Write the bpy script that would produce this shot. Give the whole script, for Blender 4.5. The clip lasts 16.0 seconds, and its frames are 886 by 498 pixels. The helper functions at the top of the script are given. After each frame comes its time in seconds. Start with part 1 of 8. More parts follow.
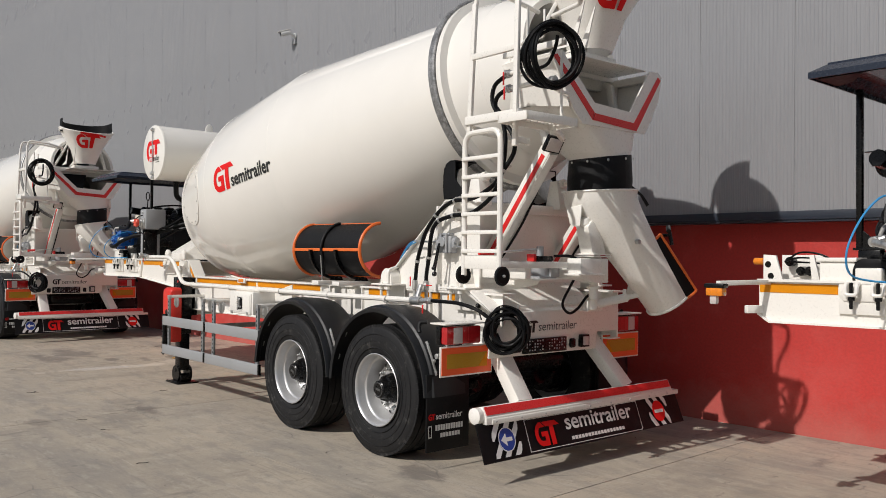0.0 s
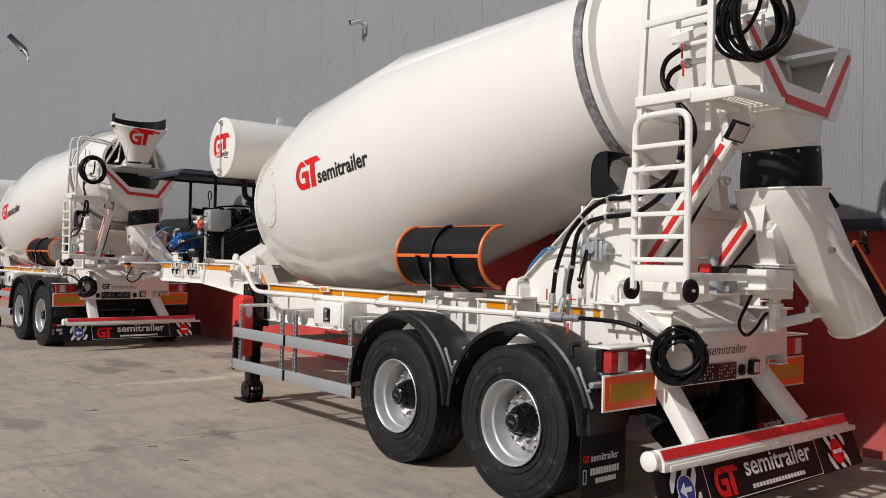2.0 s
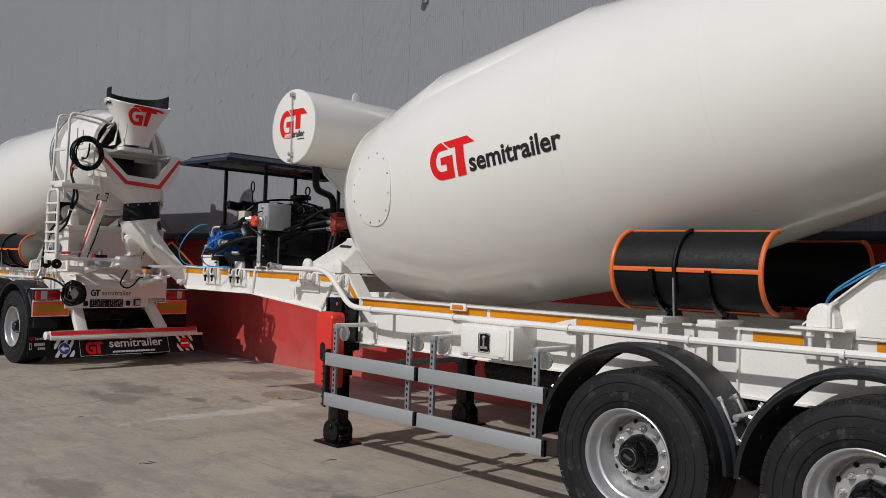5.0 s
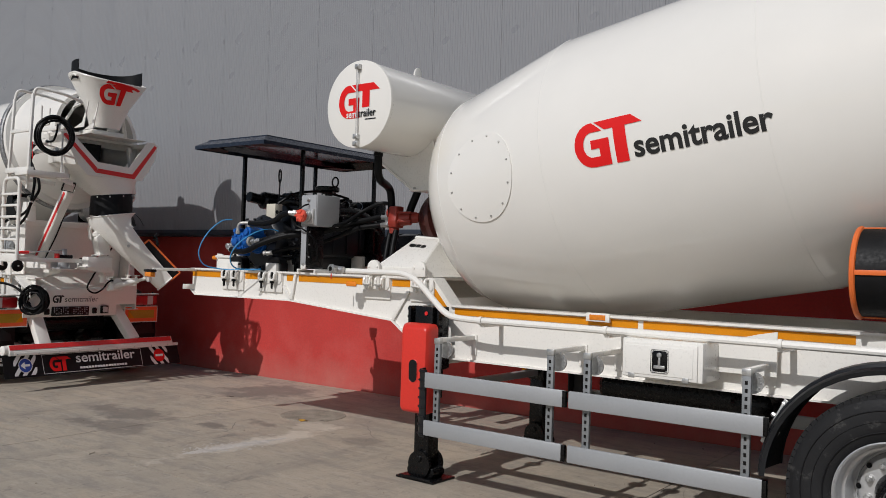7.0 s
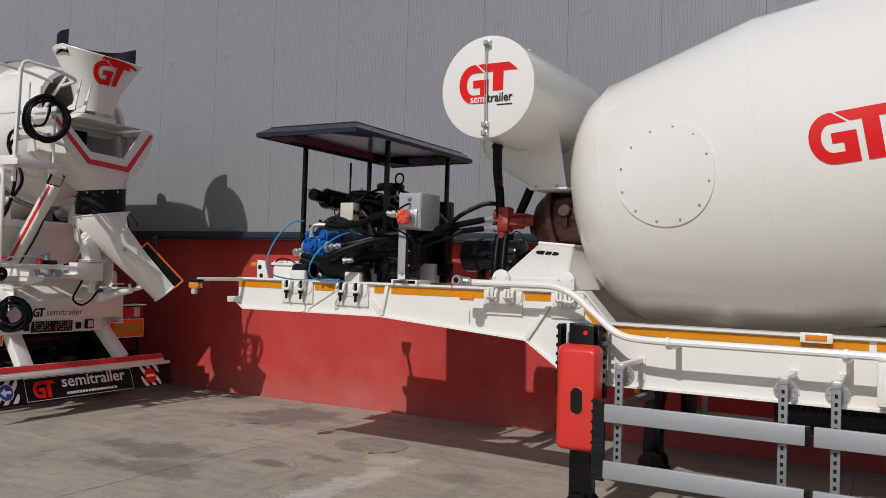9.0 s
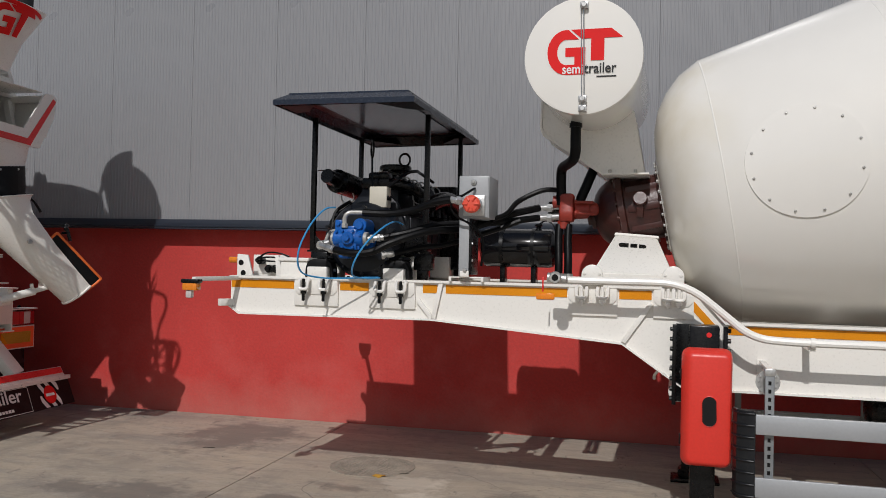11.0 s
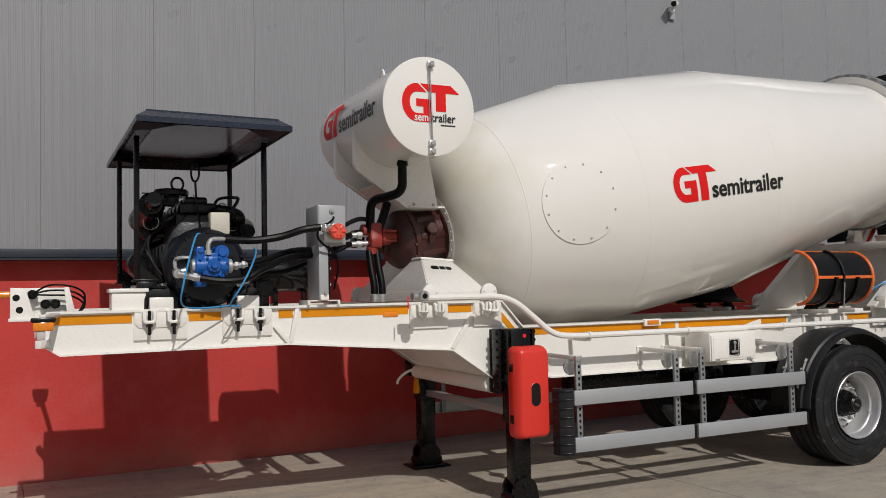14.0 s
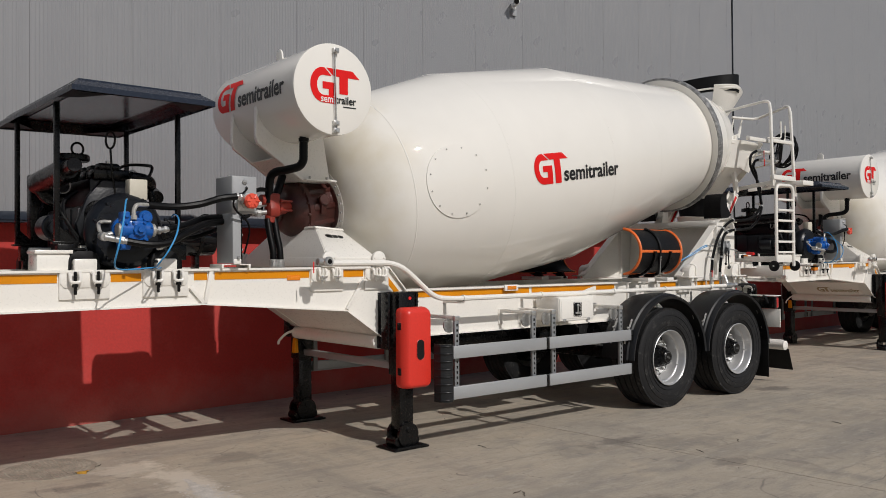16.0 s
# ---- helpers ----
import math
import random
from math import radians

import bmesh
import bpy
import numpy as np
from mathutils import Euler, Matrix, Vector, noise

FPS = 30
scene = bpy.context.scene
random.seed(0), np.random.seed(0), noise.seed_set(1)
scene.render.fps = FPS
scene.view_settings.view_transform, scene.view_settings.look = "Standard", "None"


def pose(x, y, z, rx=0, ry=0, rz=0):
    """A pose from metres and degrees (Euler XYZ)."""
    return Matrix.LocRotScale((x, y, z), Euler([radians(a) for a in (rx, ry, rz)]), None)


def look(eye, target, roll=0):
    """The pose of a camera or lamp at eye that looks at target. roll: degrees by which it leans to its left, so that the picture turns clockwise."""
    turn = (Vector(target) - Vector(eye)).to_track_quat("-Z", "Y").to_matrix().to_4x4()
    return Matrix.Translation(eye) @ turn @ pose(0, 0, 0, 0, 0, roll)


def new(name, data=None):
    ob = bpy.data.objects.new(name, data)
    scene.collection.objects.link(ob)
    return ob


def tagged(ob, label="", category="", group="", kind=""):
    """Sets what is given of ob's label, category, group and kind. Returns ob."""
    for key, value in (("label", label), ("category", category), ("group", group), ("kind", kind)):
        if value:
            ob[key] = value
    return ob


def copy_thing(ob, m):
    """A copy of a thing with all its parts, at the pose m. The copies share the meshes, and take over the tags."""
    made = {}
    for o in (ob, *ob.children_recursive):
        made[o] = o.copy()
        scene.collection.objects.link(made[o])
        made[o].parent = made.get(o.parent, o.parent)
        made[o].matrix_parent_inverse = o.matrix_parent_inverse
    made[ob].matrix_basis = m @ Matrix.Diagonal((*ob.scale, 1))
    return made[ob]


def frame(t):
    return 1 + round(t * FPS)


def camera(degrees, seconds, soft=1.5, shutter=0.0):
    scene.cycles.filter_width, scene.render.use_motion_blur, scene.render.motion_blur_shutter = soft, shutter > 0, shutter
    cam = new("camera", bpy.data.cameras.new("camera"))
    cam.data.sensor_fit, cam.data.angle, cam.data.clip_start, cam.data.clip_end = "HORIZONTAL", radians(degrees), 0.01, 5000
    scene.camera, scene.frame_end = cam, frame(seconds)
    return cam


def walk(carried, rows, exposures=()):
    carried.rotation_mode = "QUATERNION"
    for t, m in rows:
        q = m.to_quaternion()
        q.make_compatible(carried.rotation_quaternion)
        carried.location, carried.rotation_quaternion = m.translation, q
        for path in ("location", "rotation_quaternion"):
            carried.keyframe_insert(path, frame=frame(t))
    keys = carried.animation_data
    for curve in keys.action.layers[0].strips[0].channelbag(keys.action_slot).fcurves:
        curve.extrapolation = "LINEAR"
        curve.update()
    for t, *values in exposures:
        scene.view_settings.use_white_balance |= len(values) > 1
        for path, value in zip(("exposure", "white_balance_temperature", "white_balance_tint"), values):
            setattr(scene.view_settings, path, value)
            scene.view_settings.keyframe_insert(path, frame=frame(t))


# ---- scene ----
cam = camera(55.6, 16.0, soft=0.9)
PATH = [
    (0, (5.574, -5.3, 1.635), (4.056, -3.997, 1.652), 0.6),
    (0.5, (5.414, -5.325, 1.635), (3.888, -4.033, 1.657), 0.4),
    (1, (5.086, -5.286, 1.646), (3.548, -4.008, 1.674), 0.8),
    (1.5, (4.666, -5.283, 1.634), (3.133, -3.999, 1.663), 1.2),
    (2, (4.222, -5.257, 1.634), (2.667, -4.0, 1.665), 1.2),
    (2.5, (3.772, -5.254, 1.656), (2.221, -3.992, 1.688), 2.2),
    (3, (3.311, -5.324, 1.668), (1.774, -4.045, 1.696), 2.2),
    (3.5, (2.84, -5.349, 1.657), (1.323, -4.046, 1.687), 2.4),
    (4, (2.419, -5.451, 1.64), (0.931, -4.116, 1.68), 2.7),
    (4.5, (1.961, -5.543, 1.655), (0.502, -4.175, 1.693), 2.3),
    (5, (1.481, -5.623, 1.659), (0.054, -4.222, 1.699), 2.0),
    (5.2, (1.308, -5.673, 1.686), (-0.111, -4.263, 1.718), 1.6),
    (7.3, (-0.89, -5.982, 1.646), (-2.102, -4.391, 1.691), 2.0),
    (7.5, (-1.097, -5.949, 1.662), (-2.3, -4.352, 1.709), 2.1),
    (8, (-1.61, -6.078, 1.62), (-2.756, -4.44, 1.677), 2.2),
    (8.5, (-2.136, -6.166, 1.606), (-3.213, -4.482, 1.662), 2.2),
    (9, (-2.702, -6.209, 1.655), (-3.705, -4.479, 1.709), 1.8),
    (9.2, (-2.926, -6.261, 1.692), (-3.899, -4.513, 1.734), 1.5),
    (11.3, (-5.207, -6.145, 1.65), (-5.623, -4.189, 1.694), 1.2),
    (11.5, (-5.438, -6.14, 1.633), (-5.76, -4.167, 1.683), 1.1),
    (12, (-5.962, -6.077, 1.63), (-5.961, -4.078, 1.708), 0.7),
    (12.5, (-6.469, -5.955, 1.618), (-6.318, -3.964, 1.731), -0.4),
    (13, (-7.026, -6.023, 1.628), (-6.494, -4.098, 1.735), -1.0),
    (13.5, (-7.531, -6.249, 1.634), (-6.798, -4.391, 1.734), -1.2),
    (14, (-8.026, -6.413, 1.629), (-7.146, -4.619, 1.73), -1.2),
    (14.5, (-8.455, -6.584, 1.613), (-7.448, -4.859, 1.702), -0.8),
    (15, (-8.781, -6.685, 1.599), (-7.666, -5.026, 1.643), -0.3),
    (15.5, (-8.967, -6.656, 1.6), (-7.765, -5.058, 1.62), -0.3),
    (16, (-9.046, -6.642, 1.606), (-7.767, -5.105, 1.632), -0.4),
]
walk(cam, [(t, look(e, g, r)) for t, e, g, r in PATH],
     [(0, 0.17, 6560, 10), (1.5, 0.16, 6510, 10), (3.0, 0.10, 6430, 10), (3.5, 0.0, 6400, 10), (4.0, -0.08, 6300, 10), (4.5, -0.18, 6250, 10), (8.0, -0.13, 6250, 10), (9.0, -0.15, 6250, 10), (12.5, -0.2, 6400, 10), (16.0, -0.12, 6550, 10)])

# ---- light: sun from the yard side, clear sky ----
SUN_ELEV = 40.2
world = bpy.data.worlds.new("sky")
scene.world = world
world.use_nodes = True
wn = world.node_tree.nodes
sky = wn.new("ShaderNodeTexSky")
sky.sky_type = "NISHITA"
sky.sun_disc = False
sky.sun_elevation = radians(SUN_ELEV)
sky.sun_rotation = radians(180)
sky.dust_density = 1.6
wn["Background"].inputs[1].default_value = 0.052
world.node_tree.links.new(sky.outputs[0], wn["Background"].inputs[0])
sun_data = bpy.data.lights.new("sun", "SUN")
sun_data.energy = 2.72
sun_data.angle = radians(0.6)
sun_data.color = (1.0, 0.965, 0.93)
sun = new("sun", sun_data)
sun.matrix_world = look((-0.55, -40 * math.cos(radians(SUN_ELEV)), 40 * math.sin(radians(SUN_ELEV))), (0, 0, 0))


# ---- materials ----
def mat(name, color, rough=0.5, metal=0.0, vary=0.08, scale=3.0, grain=60.0, bump=0.02, coat=0.0, dirt=None, dirt_at=0.62, dirt_scale=1.3, rand=0.0, spec=0.5, coat_rough=0.08):
    m = bpy.data.materials.new(name)
    m.use_nodes = True
    n, l = m.node_tree.nodes, m.node_tree.links
    b = n["Principled BSDF"]
    b.inputs["Metallic"].default_value = metal
    b.inputs["Coat Weight"].default_value = coat
    b.inputs["Coat Roughness"].default_value = coat_rough
    b.inputs["Specular IOR Level"].default_value = spec
    tc = n.new("ShaderNodeTexCoord")
    big = n.new("ShaderNodeTexNoise")
    big.inputs["Scale"].default_value = scale
    big.inputs["Detail"].default_value = 5
    fine = n.new("ShaderNodeTexNoise")
    fine.inputs["Scale"].default_value = grain
    fine.inputs["Detail"].default_value = 4
    for q in (big, fine):
        l.new(tc.outputs["Object"], q.inputs["Vector"])
    add = n.new("ShaderNodeMath")
    add.operation = "ADD"
    l.new(big.outputs[0], add.inputs[0])
    l.new(fine.outputs[0], add.inputs[1])
    src = add.outputs[0]
    if rand:
        oi = n.new("ShaderNodeObjectInfo")
        mr = n.new("ShaderNodeMath")
        mr.operation = "MULTIPLY_ADD"
        mr.inputs[1].default_value = rand
        l.new(oi.outputs["Random"], mr.inputs[0])
        l.new(src, mr.inputs[2])
        src = mr.outputs[0]
    ramp = n.new("ShaderNodeMapRange")
    ramp.inputs[1].default_value, ramp.inputs[2].default_value = 0.7, 1.3 + rand
    l.new(src, ramp.inputs[0])
    mix = n.new("ShaderNodeMix")
    mix.data_type = "RGBA"
    lo = [c * (1 - vary) for c in color]
    hi = [min(1.0, c * (1 + vary)) for c in color]
    mix.inputs[6].default_value = (*lo, 1)
    mix.inputs[7].default_value = (*hi, 1)
    l.new(ramp.outputs[0], mix.inputs[0])
    col = mix.outputs[2]
    if dirt:
        dn = n.new("ShaderNodeTexNoise")
        dn.inputs["Scale"].default_value = dirt_scale
        dn.inputs["Detail"].default_value = 8
        dn.inputs["Roughness"].default_value = 0.7
        l.new(tc.outputs["Object"], dn.inputs["Vector"])
        dr = n.new("ShaderNodeMapRange")
        dr.inputs[1].default_value, dr.inputs[2].default_value = dirt_at - 0.1, dirt_at + 0.12
        dr.inputs[4].default_value = 0.7
        l.new(dn.outputs[0], dr.inputs[0])
        dm = n.new("ShaderNodeMix")
        dm.data_type = "RGBA"
        l.new(dr.outputs[0], dm.inputs[0])
        l.new(col, dm.inputs[6])
        dm.inputs[7].default_value = (*dirt, 1)
        col = dm.outputs[2]
    l.new(col, b.inputs["Base Color"])
    rr = n.new("ShaderNodeMapRange")
    rr.inputs[1].default_value, rr.inputs[2].default_value = 0.3, 0.7
    rr.inputs[3].default_value, rr.inputs[4].default_value = max(0.03, rough * 0.85), min(1, rough * 1.15)
    l.new(fine.outputs[0], rr.inputs[0])
    l.new(rr.outputs[0], b.inputs["Roughness"])
    if bump:
        bp = n.new("ShaderNodeBump")
        bp.inputs["Strength"].default_value = bump
        bp.inputs["Distance"].default_value = 0.01
        l.new(add.outputs[0], bp.inputs["Height"])
        l.new(bp.outputs[0], b.inputs["Normal"])
    return m


WHITE = mat("white_paint", (0.845, 0.82, 0.765), 0.3, vary=0.02, scale=2, bump=0.01, coat=0.25, dirt=(0.55, 0.5, 0.43), dirt_at=0.74, dirt_scale=2.5)
DRUM = mat("drum_paint", (0.83, 0.807, 0.755), 0.55, vary=0.015, scale=1.5, grain=4, bump=0.0, coat=1.0, coat_rough=0.025, spec=0.0)


def dusty_head(m):
    """The same paint with beige cement dust streaks left round the front head of the drum."""
    m = m.copy()
    n, l = m.node_tree.nodes, m.node_tree.links
    col = n["Principled BSDF"].inputs["Base Color"]
    tc = n.new("ShaderNodeTexCoord")
    sep = n.new("ShaderNodeSeparateXYZ")
    l.new(tc.outputs["Object"], sep.inputs[0])
    fall = n.new("ShaderNodeMapRange")
    fall.inputs[1].default_value, fall.inputs[2].default_value = -4.45, -4.85
    l.new(sep.outputs[0], fall.inputs[0])
    noise = n.new("ShaderNodeTexNoise")
    noise.inputs["Scale"].default_value = 2.6
    noise.inputs["Detail"].default_value = 5
    l.new(tc.outputs["Object"], noise.inputs["Vector"])
    cut = n.new("ShaderNodeMapRange")
    cut.inputs[1].default_value, cut.inputs[2].default_value = 0.38, 0.68
    cut.inputs[4].default_value = 0.5
    l.new(noise.outputs[0], cut.inputs[0])
    mul = n.new("ShaderNodeMath")
    mul.operation = "MULTIPLY"
    l.new(fall.outputs[0], mul.inputs[0])
    l.new(cut.outputs[0], mul.inputs[1])
    mix = n.new("ShaderNodeMix")
    mix.data_type = "RGBA"
    mix.inputs[7].default_value = (0.66, 0.59, 0.43, 1)
    l.new(mul.outputs[0], mix.inputs[0])
    if col.links:
        l.new(col.links[0].from_socket, mix.inputs[6])
    else:
        mix.inputs[6].default_value = col.default_value
    l.new(mix.outputs[2], col)
    return m


DRUM_SHELL = dusty_head(DRUM)
BLACK = mat("black_paint", (0.0035, 0.0035, 0.004), 0.28, vary=0.3, bump=0.02, spec=0.3)
GLOSSBLACK = mat("glossy_black_paint", (0.004, 0.004, 0.005), 0.10, vary=0.2, bump=0.0, spec=0.5)
RUBBER = mat("tyre_rubber", (0.012, 0.012, 0.013), 0.65, spec=0.3, vary=0.25, scale=6, bump=0.15, dirt=(0.15, 0.145, 0.135), dirt_at=0.665, dirt_scale=11)
SHEET_RUBBER = mat("sheet_rubber", (0.0040, 0.0041, 0.0048), 0.55, spec=0.25, vary=0.35, scale=5, bump=0.06, dirt=(0.012, 0.012, 0.014), dirt_at=0.62, dirt_scale=9)
HOSE = mat("hose_rubber", (0.0035, 0.0035, 0.004), 0.42, spec=0.18, vary=0.3, scale=8, grain=90, bump=0.1)
PLASTIC = mat("mudguard_plastic", (0.009, 0.010, 0.012), 0.45, spec=0.4, vary=0.15, bump=0.05, dirt=(0.05, 0.047, 0.043), dirt_at=0.70, dirt_scale=5)
ALU = mat("anodised_aluminium", (0.38, 0.39, 0.40), 0.5, metal=0.35, vary=0.06, bump=0.02)
HUBGREY = mat("hub_grey", (0.06, 0.06, 0.06), 0.4)
GALV = mat("galvanised_post", (0.25, 0.26, 0.265), 0.5, metal=0.35, vary=0.1, scale=8, bump=0.03)
CADMIUM = mat("dull_bolt", (0.46, 0.45, 0.42), 0.45, metal=0.4, vary=0.2, scale=12)
ZINC = mat("zinc_steel", (0.55, 0.55, 0.54), 0.38, metal=0.8, vary=0.2, scale=12, bump=0.05)
RIM = mat("silver_rim", (0.56, 0.56, 0.56), 0.36, metal=0.6, vary=0.06, scale=6, bump=0.02, dirt=(0.2, 0.17, 0.14), dirt_at=0.72, dirt_scale=8)
RINGM = mat("galvanised_ring", (0.34, 0.34, 0.34), 0.5, metal=0.6, vary=0.5, scale=18, grain=90, bump=0.12, dirt=(0.1, 0.1, 0.1), dirt_at=0.55, dirt_scale=12)
RED = mat("red_film", (0.74, 0.012, 0.012), 0.5, vary=0.04, spec=0.2)
TAPE_RED = mat("red_reflector", (0.72, 0.025, 0.025), 0.3, vary=0.15, grain=200)
BOXRED = mat("red_plastic", (0.68, 0.035, 0.022), 0.38, vary=0.06, bump=0.06)
BEIGE = mat("beige_film", (0.36, 0.27, 0.15), 0.5, vary=0.1)
AMBER = mat("amber_tape", (0.70, 0.255, 0.004), 0.4, vary=0.1, grain=150, spec=0.25)
FLUO = mat("orange_border", (0.95, 0.125, 0.03), 0.35, vary=0.08, grain=150)
OCHRE = mat("ochre_reflector", (0.48, 0.26, 0.02), 0.3, vary=0.12, grain=180)
ORANGE = mat("orange_paint", (0.78, 0.16, 0.03), 0.4, vary=0.08)
MOTOR = mat("motor_red", (0.27, 0.028, 0.016), 0.45, vary=0.2, scale=8, bump=0.1)
GEAR = mat("gearbox_primer", (0.050, 0.011, 0.008), 0.38, vary=0.3, scale=8, bump=0.15, dirt=(0.05, 0.03, 0.025), dirt_at=0.6, dirt_scale=6)
CAPRED = mat("red_cap_plastic", (0.75, 0.09, 0.05), 0.4)
BLUE = mat("blue_pump_paint", (0.006, 0.10, 0.40), 0.33, vary=0.2, scale=8, bump=0.1)
BLUEHOSE = mat("blue_air_line", (0.05, 0.30, 0.62), 0.35)
ENGINE = mat("engine_grey", (0.008, 0.0095, 0.013), 0.34, spec=0.35, vary=0.35, scale=8, bump=0.15)
CANOPY = mat("canopy_blue_grey", (0.018, 0.025, 0.042), 0.26, vary=0.1, bump=0.02, spec=0.35)
CANIN = mat("canopy_lining", (0.10, 0.125, 0.165), 0.2, vary=0.1)
CABINET = mat("cabinet_grey", (0.36, 0.37, 0.38), 0.4, vary=0.05)
CREAM = mat("cream_box", (0.62, 0.58, 0.48), 0.5, vary=0.04)
DECAL_BLACK = mat("black_film", (0.012, 0.012, 0.012), 0.35, vary=0.1)
DECAL_WHITE = mat("white_film", (0.78, 0.78, 0.76), 0.4, vary=0.03)
SIGNBLUE = mat("blue_film", (0.02, 0.06, 0.32), 0.4, vary=0.05)
LENS_RED = mat("red_lens", (0.42, 0.012, 0.015), 0.12, vary=0.15, coat=0.5)
LENS_AMBER = mat("amber_lens", (0.75, 0.22, 0.01), 0.12, vary=0.15, coat=0.5)
LENS_CLEAR = mat("clear_lens", (0.55, 0.5, 0.48), 0.12, coat=0.5)
CLAD = mat("grey_cladding", (0.262, 0.264, 0.274), 0.32, spec=0.7, vary=0.02, scale=0.5, grain=1.5, bump=0.0, rand=0.15)
FLASH = mat("dark_flashing", (0.024, 0.031, 0.046), 0.35, vary=0.1)
REDWALL = mat("red_render", (0.50, 0.050, 0.043), 0.75, vary=0.15, scale=0.9, grain=40, bump=0.2, spec=0.3, dirt=(0.58, 0.105, 0.09), dirt_at=0.60, dirt_scale=1.1)


def splash(m, colour, top, amount):
    """Dried splashes of cement dust that fade out upwards, on a material in the thing's own measure."""
    n, l = m.node_tree.nodes, m.node_tree.links
    b = n["Principled BSDF"]
    col = b.inputs["Base Color"].links[0].from_socket
    tc = n.new("ShaderNodeTexCoord")
    xyz = n.new("ShaderNodeSeparateXYZ")
    l.new(tc.outputs["Object"], xyz.inputs[0])
    nz = n.new("ShaderNodeTexNoise")
    nz.inputs["Scale"].default_value, nz.inputs["Detail"].default_value, nz.inputs["Roughness"].default_value = 2.6, 9, 0.72
    l.new(tc.outputs["Object"], nz.inputs["Vector"])
    up = n.new("ShaderNodeMath")
    up.operation = "MULTIPLY_ADD"
    l.new(nz.outputs[0], up.inputs[0])
    up.inputs[1].default_value = -top * 1.3
    l.new(xyz.outputs[2], up.inputs[2])
    r = n.new("ShaderNodeMapRange")
    for k, v in ((1, -top * 0.75), (2, top * 0.1), (3, amount), (4, 0.0)):
        r.inputs[k].default_value = v
    l.new(up.outputs[0], r.inputs[0])
    x = n.new("ShaderNodeMix")
    x.data_type = "RGBA"
    l.new(r.outputs[0], x.inputs[0])
    l.new(col, x.inputs[6])
    x.inputs[7].default_value = (*colour, 1)
    l.new(x.outputs[2], b.inputs["Base Color"])


splash(REDWALL, (0.46, 0.20, 0.165), 0.55, 0.5)


def concrete_mat():
    m = bpy.data.materials.new("worn_concrete")
    m.use_nodes = True
    n, l = m.node_tree.nodes, m.node_tree.links
    b = n["Principled BSDF"]
    geo = n.new("ShaderNodeNewGeometry")
    oi = n.new("ShaderNodeObjectInfo")

    def noise_at(scale, detail=6, rough=0.6, stretch=(1, 1, 1), turn=0.0, shift=0.0):
        mp = n.new("ShaderNodeMapping")
        mp.inputs["Scale"].default_value = stretch
        mp.inputs["Rotation"].default_value = (0, 0, radians(turn))
        mp.inputs["Location"].default_value = (shift, shift * 0.7, 0)
        l.new(geo.outputs["Position"], mp.inputs["Vector"])
        q = n.new("ShaderNodeTexNoise")
        q.inputs["Scale"].default_value, q.inputs["Detail"].default_value, q.inputs["Roughness"].default_value = scale, detail, rough
        l.new(mp.outputs[0], q.inputs["Vector"])
        return q.outputs[0]

    def ramp(src, a, c, lo=0.0, hi=1.0):
        r = n.new("ShaderNodeMapRange")
        for k, v in ((1, a), (2, c), (3, lo), (4, hi)):
            r.inputs[k].default_value = v
        l.new(src, r.inputs[0])
        return r.outputs[0]

    def mixin(fac, base, colour):
        x = n.new("ShaderNodeMix")
        x.data_type = "RGBA"
        l.new(fac, x.inputs[0])
        if isinstance(base, tuple):
            x.inputs[6].default_value = (*base, 1)
        else:
            l.new(base, x.inputs[6])
        x.inputs[7].default_value = (*colour, 1)
        return x.outputs[2]

    def stain(x, y, rx, ry, amount, ragged=1.0):
        """An uneven patch round (x, y)."""
        d = n.new("ShaderNodeVectorMath")
        d.operation = "SUBTRACT"
        l.new(geo.outputs["Position"], d.inputs[0])
        d.inputs[1].default_value = (x, y, 0)
        k = n.new("ShaderNodeVectorMath")
        k.operation = "MULTIPLY"
        l.new(d.outputs[0], k.inputs[0])
        k.inputs[1].default_value = (1 / rx, 1 / ry, 0)
        q = n.new("ShaderNodeVectorMath")
        q.operation = "LENGTH"
        l.new(k.outputs[0], q.inputs[0])
        add = n.new("ShaderNodeMath")
        add.operation = "ADD"
        l.new(q.outputs["Value"], add.inputs[0])
        l.new(ramp(noise_at(2.3, 8, 0.72, shift=x * 3.1), 0.3, 0.7, -0.8 * ragged, 0.8 * ragged), add.inputs[1])
        return ramp(add.outputs[0], 0.55, 1.05, amount, 0.0)

    col = mixin(ramp(noise_at(0.45, 8, 0.65), 0.32, 0.68), (0.352, 0.305, 0.244), (0.493, 0.420, 0.322))
    col = mixin(ramp(oi.outputs["Random"], 0.0, 1.0, 0.0, 0.3), col, (0.378, 0.345, 0.299))
    col = mixin(ramp(noise_at(0.8, 7, 0.65, (0.22, 1.5, 1), 10), 0.50, 0.64, 0, 0.75), col, (0.278, 0.252, 0.219))
    col = mixin(ramp(noise_at(1.1, 7, 0.65, (1.5, 0.25, 1), 24, 5.5), 0.54, 0.66, 0, 0.6), col, (0.284, 0.250, 0.207))
    col = mixin(ramp(noise_at(0.5, 9, 0.72, shift=7.3), 0.54, 0.64, 0, 0.7), col, (0.247, 0.218, 0.184))
    col = mixin(ramp(noise_at(1.9, 8, 0.66, (1, 0.4, 1), 30, 3.1), 0.61, 0.68, 0, 0.65), col, (0.179, 0.158, 0.136))
    col = mixin(ramp(noise_at(0.9, 8, 0.7, shift=21.0), 0.56, 0.70, 0, 0.55), col, (0.546, 0.445, 0.322))
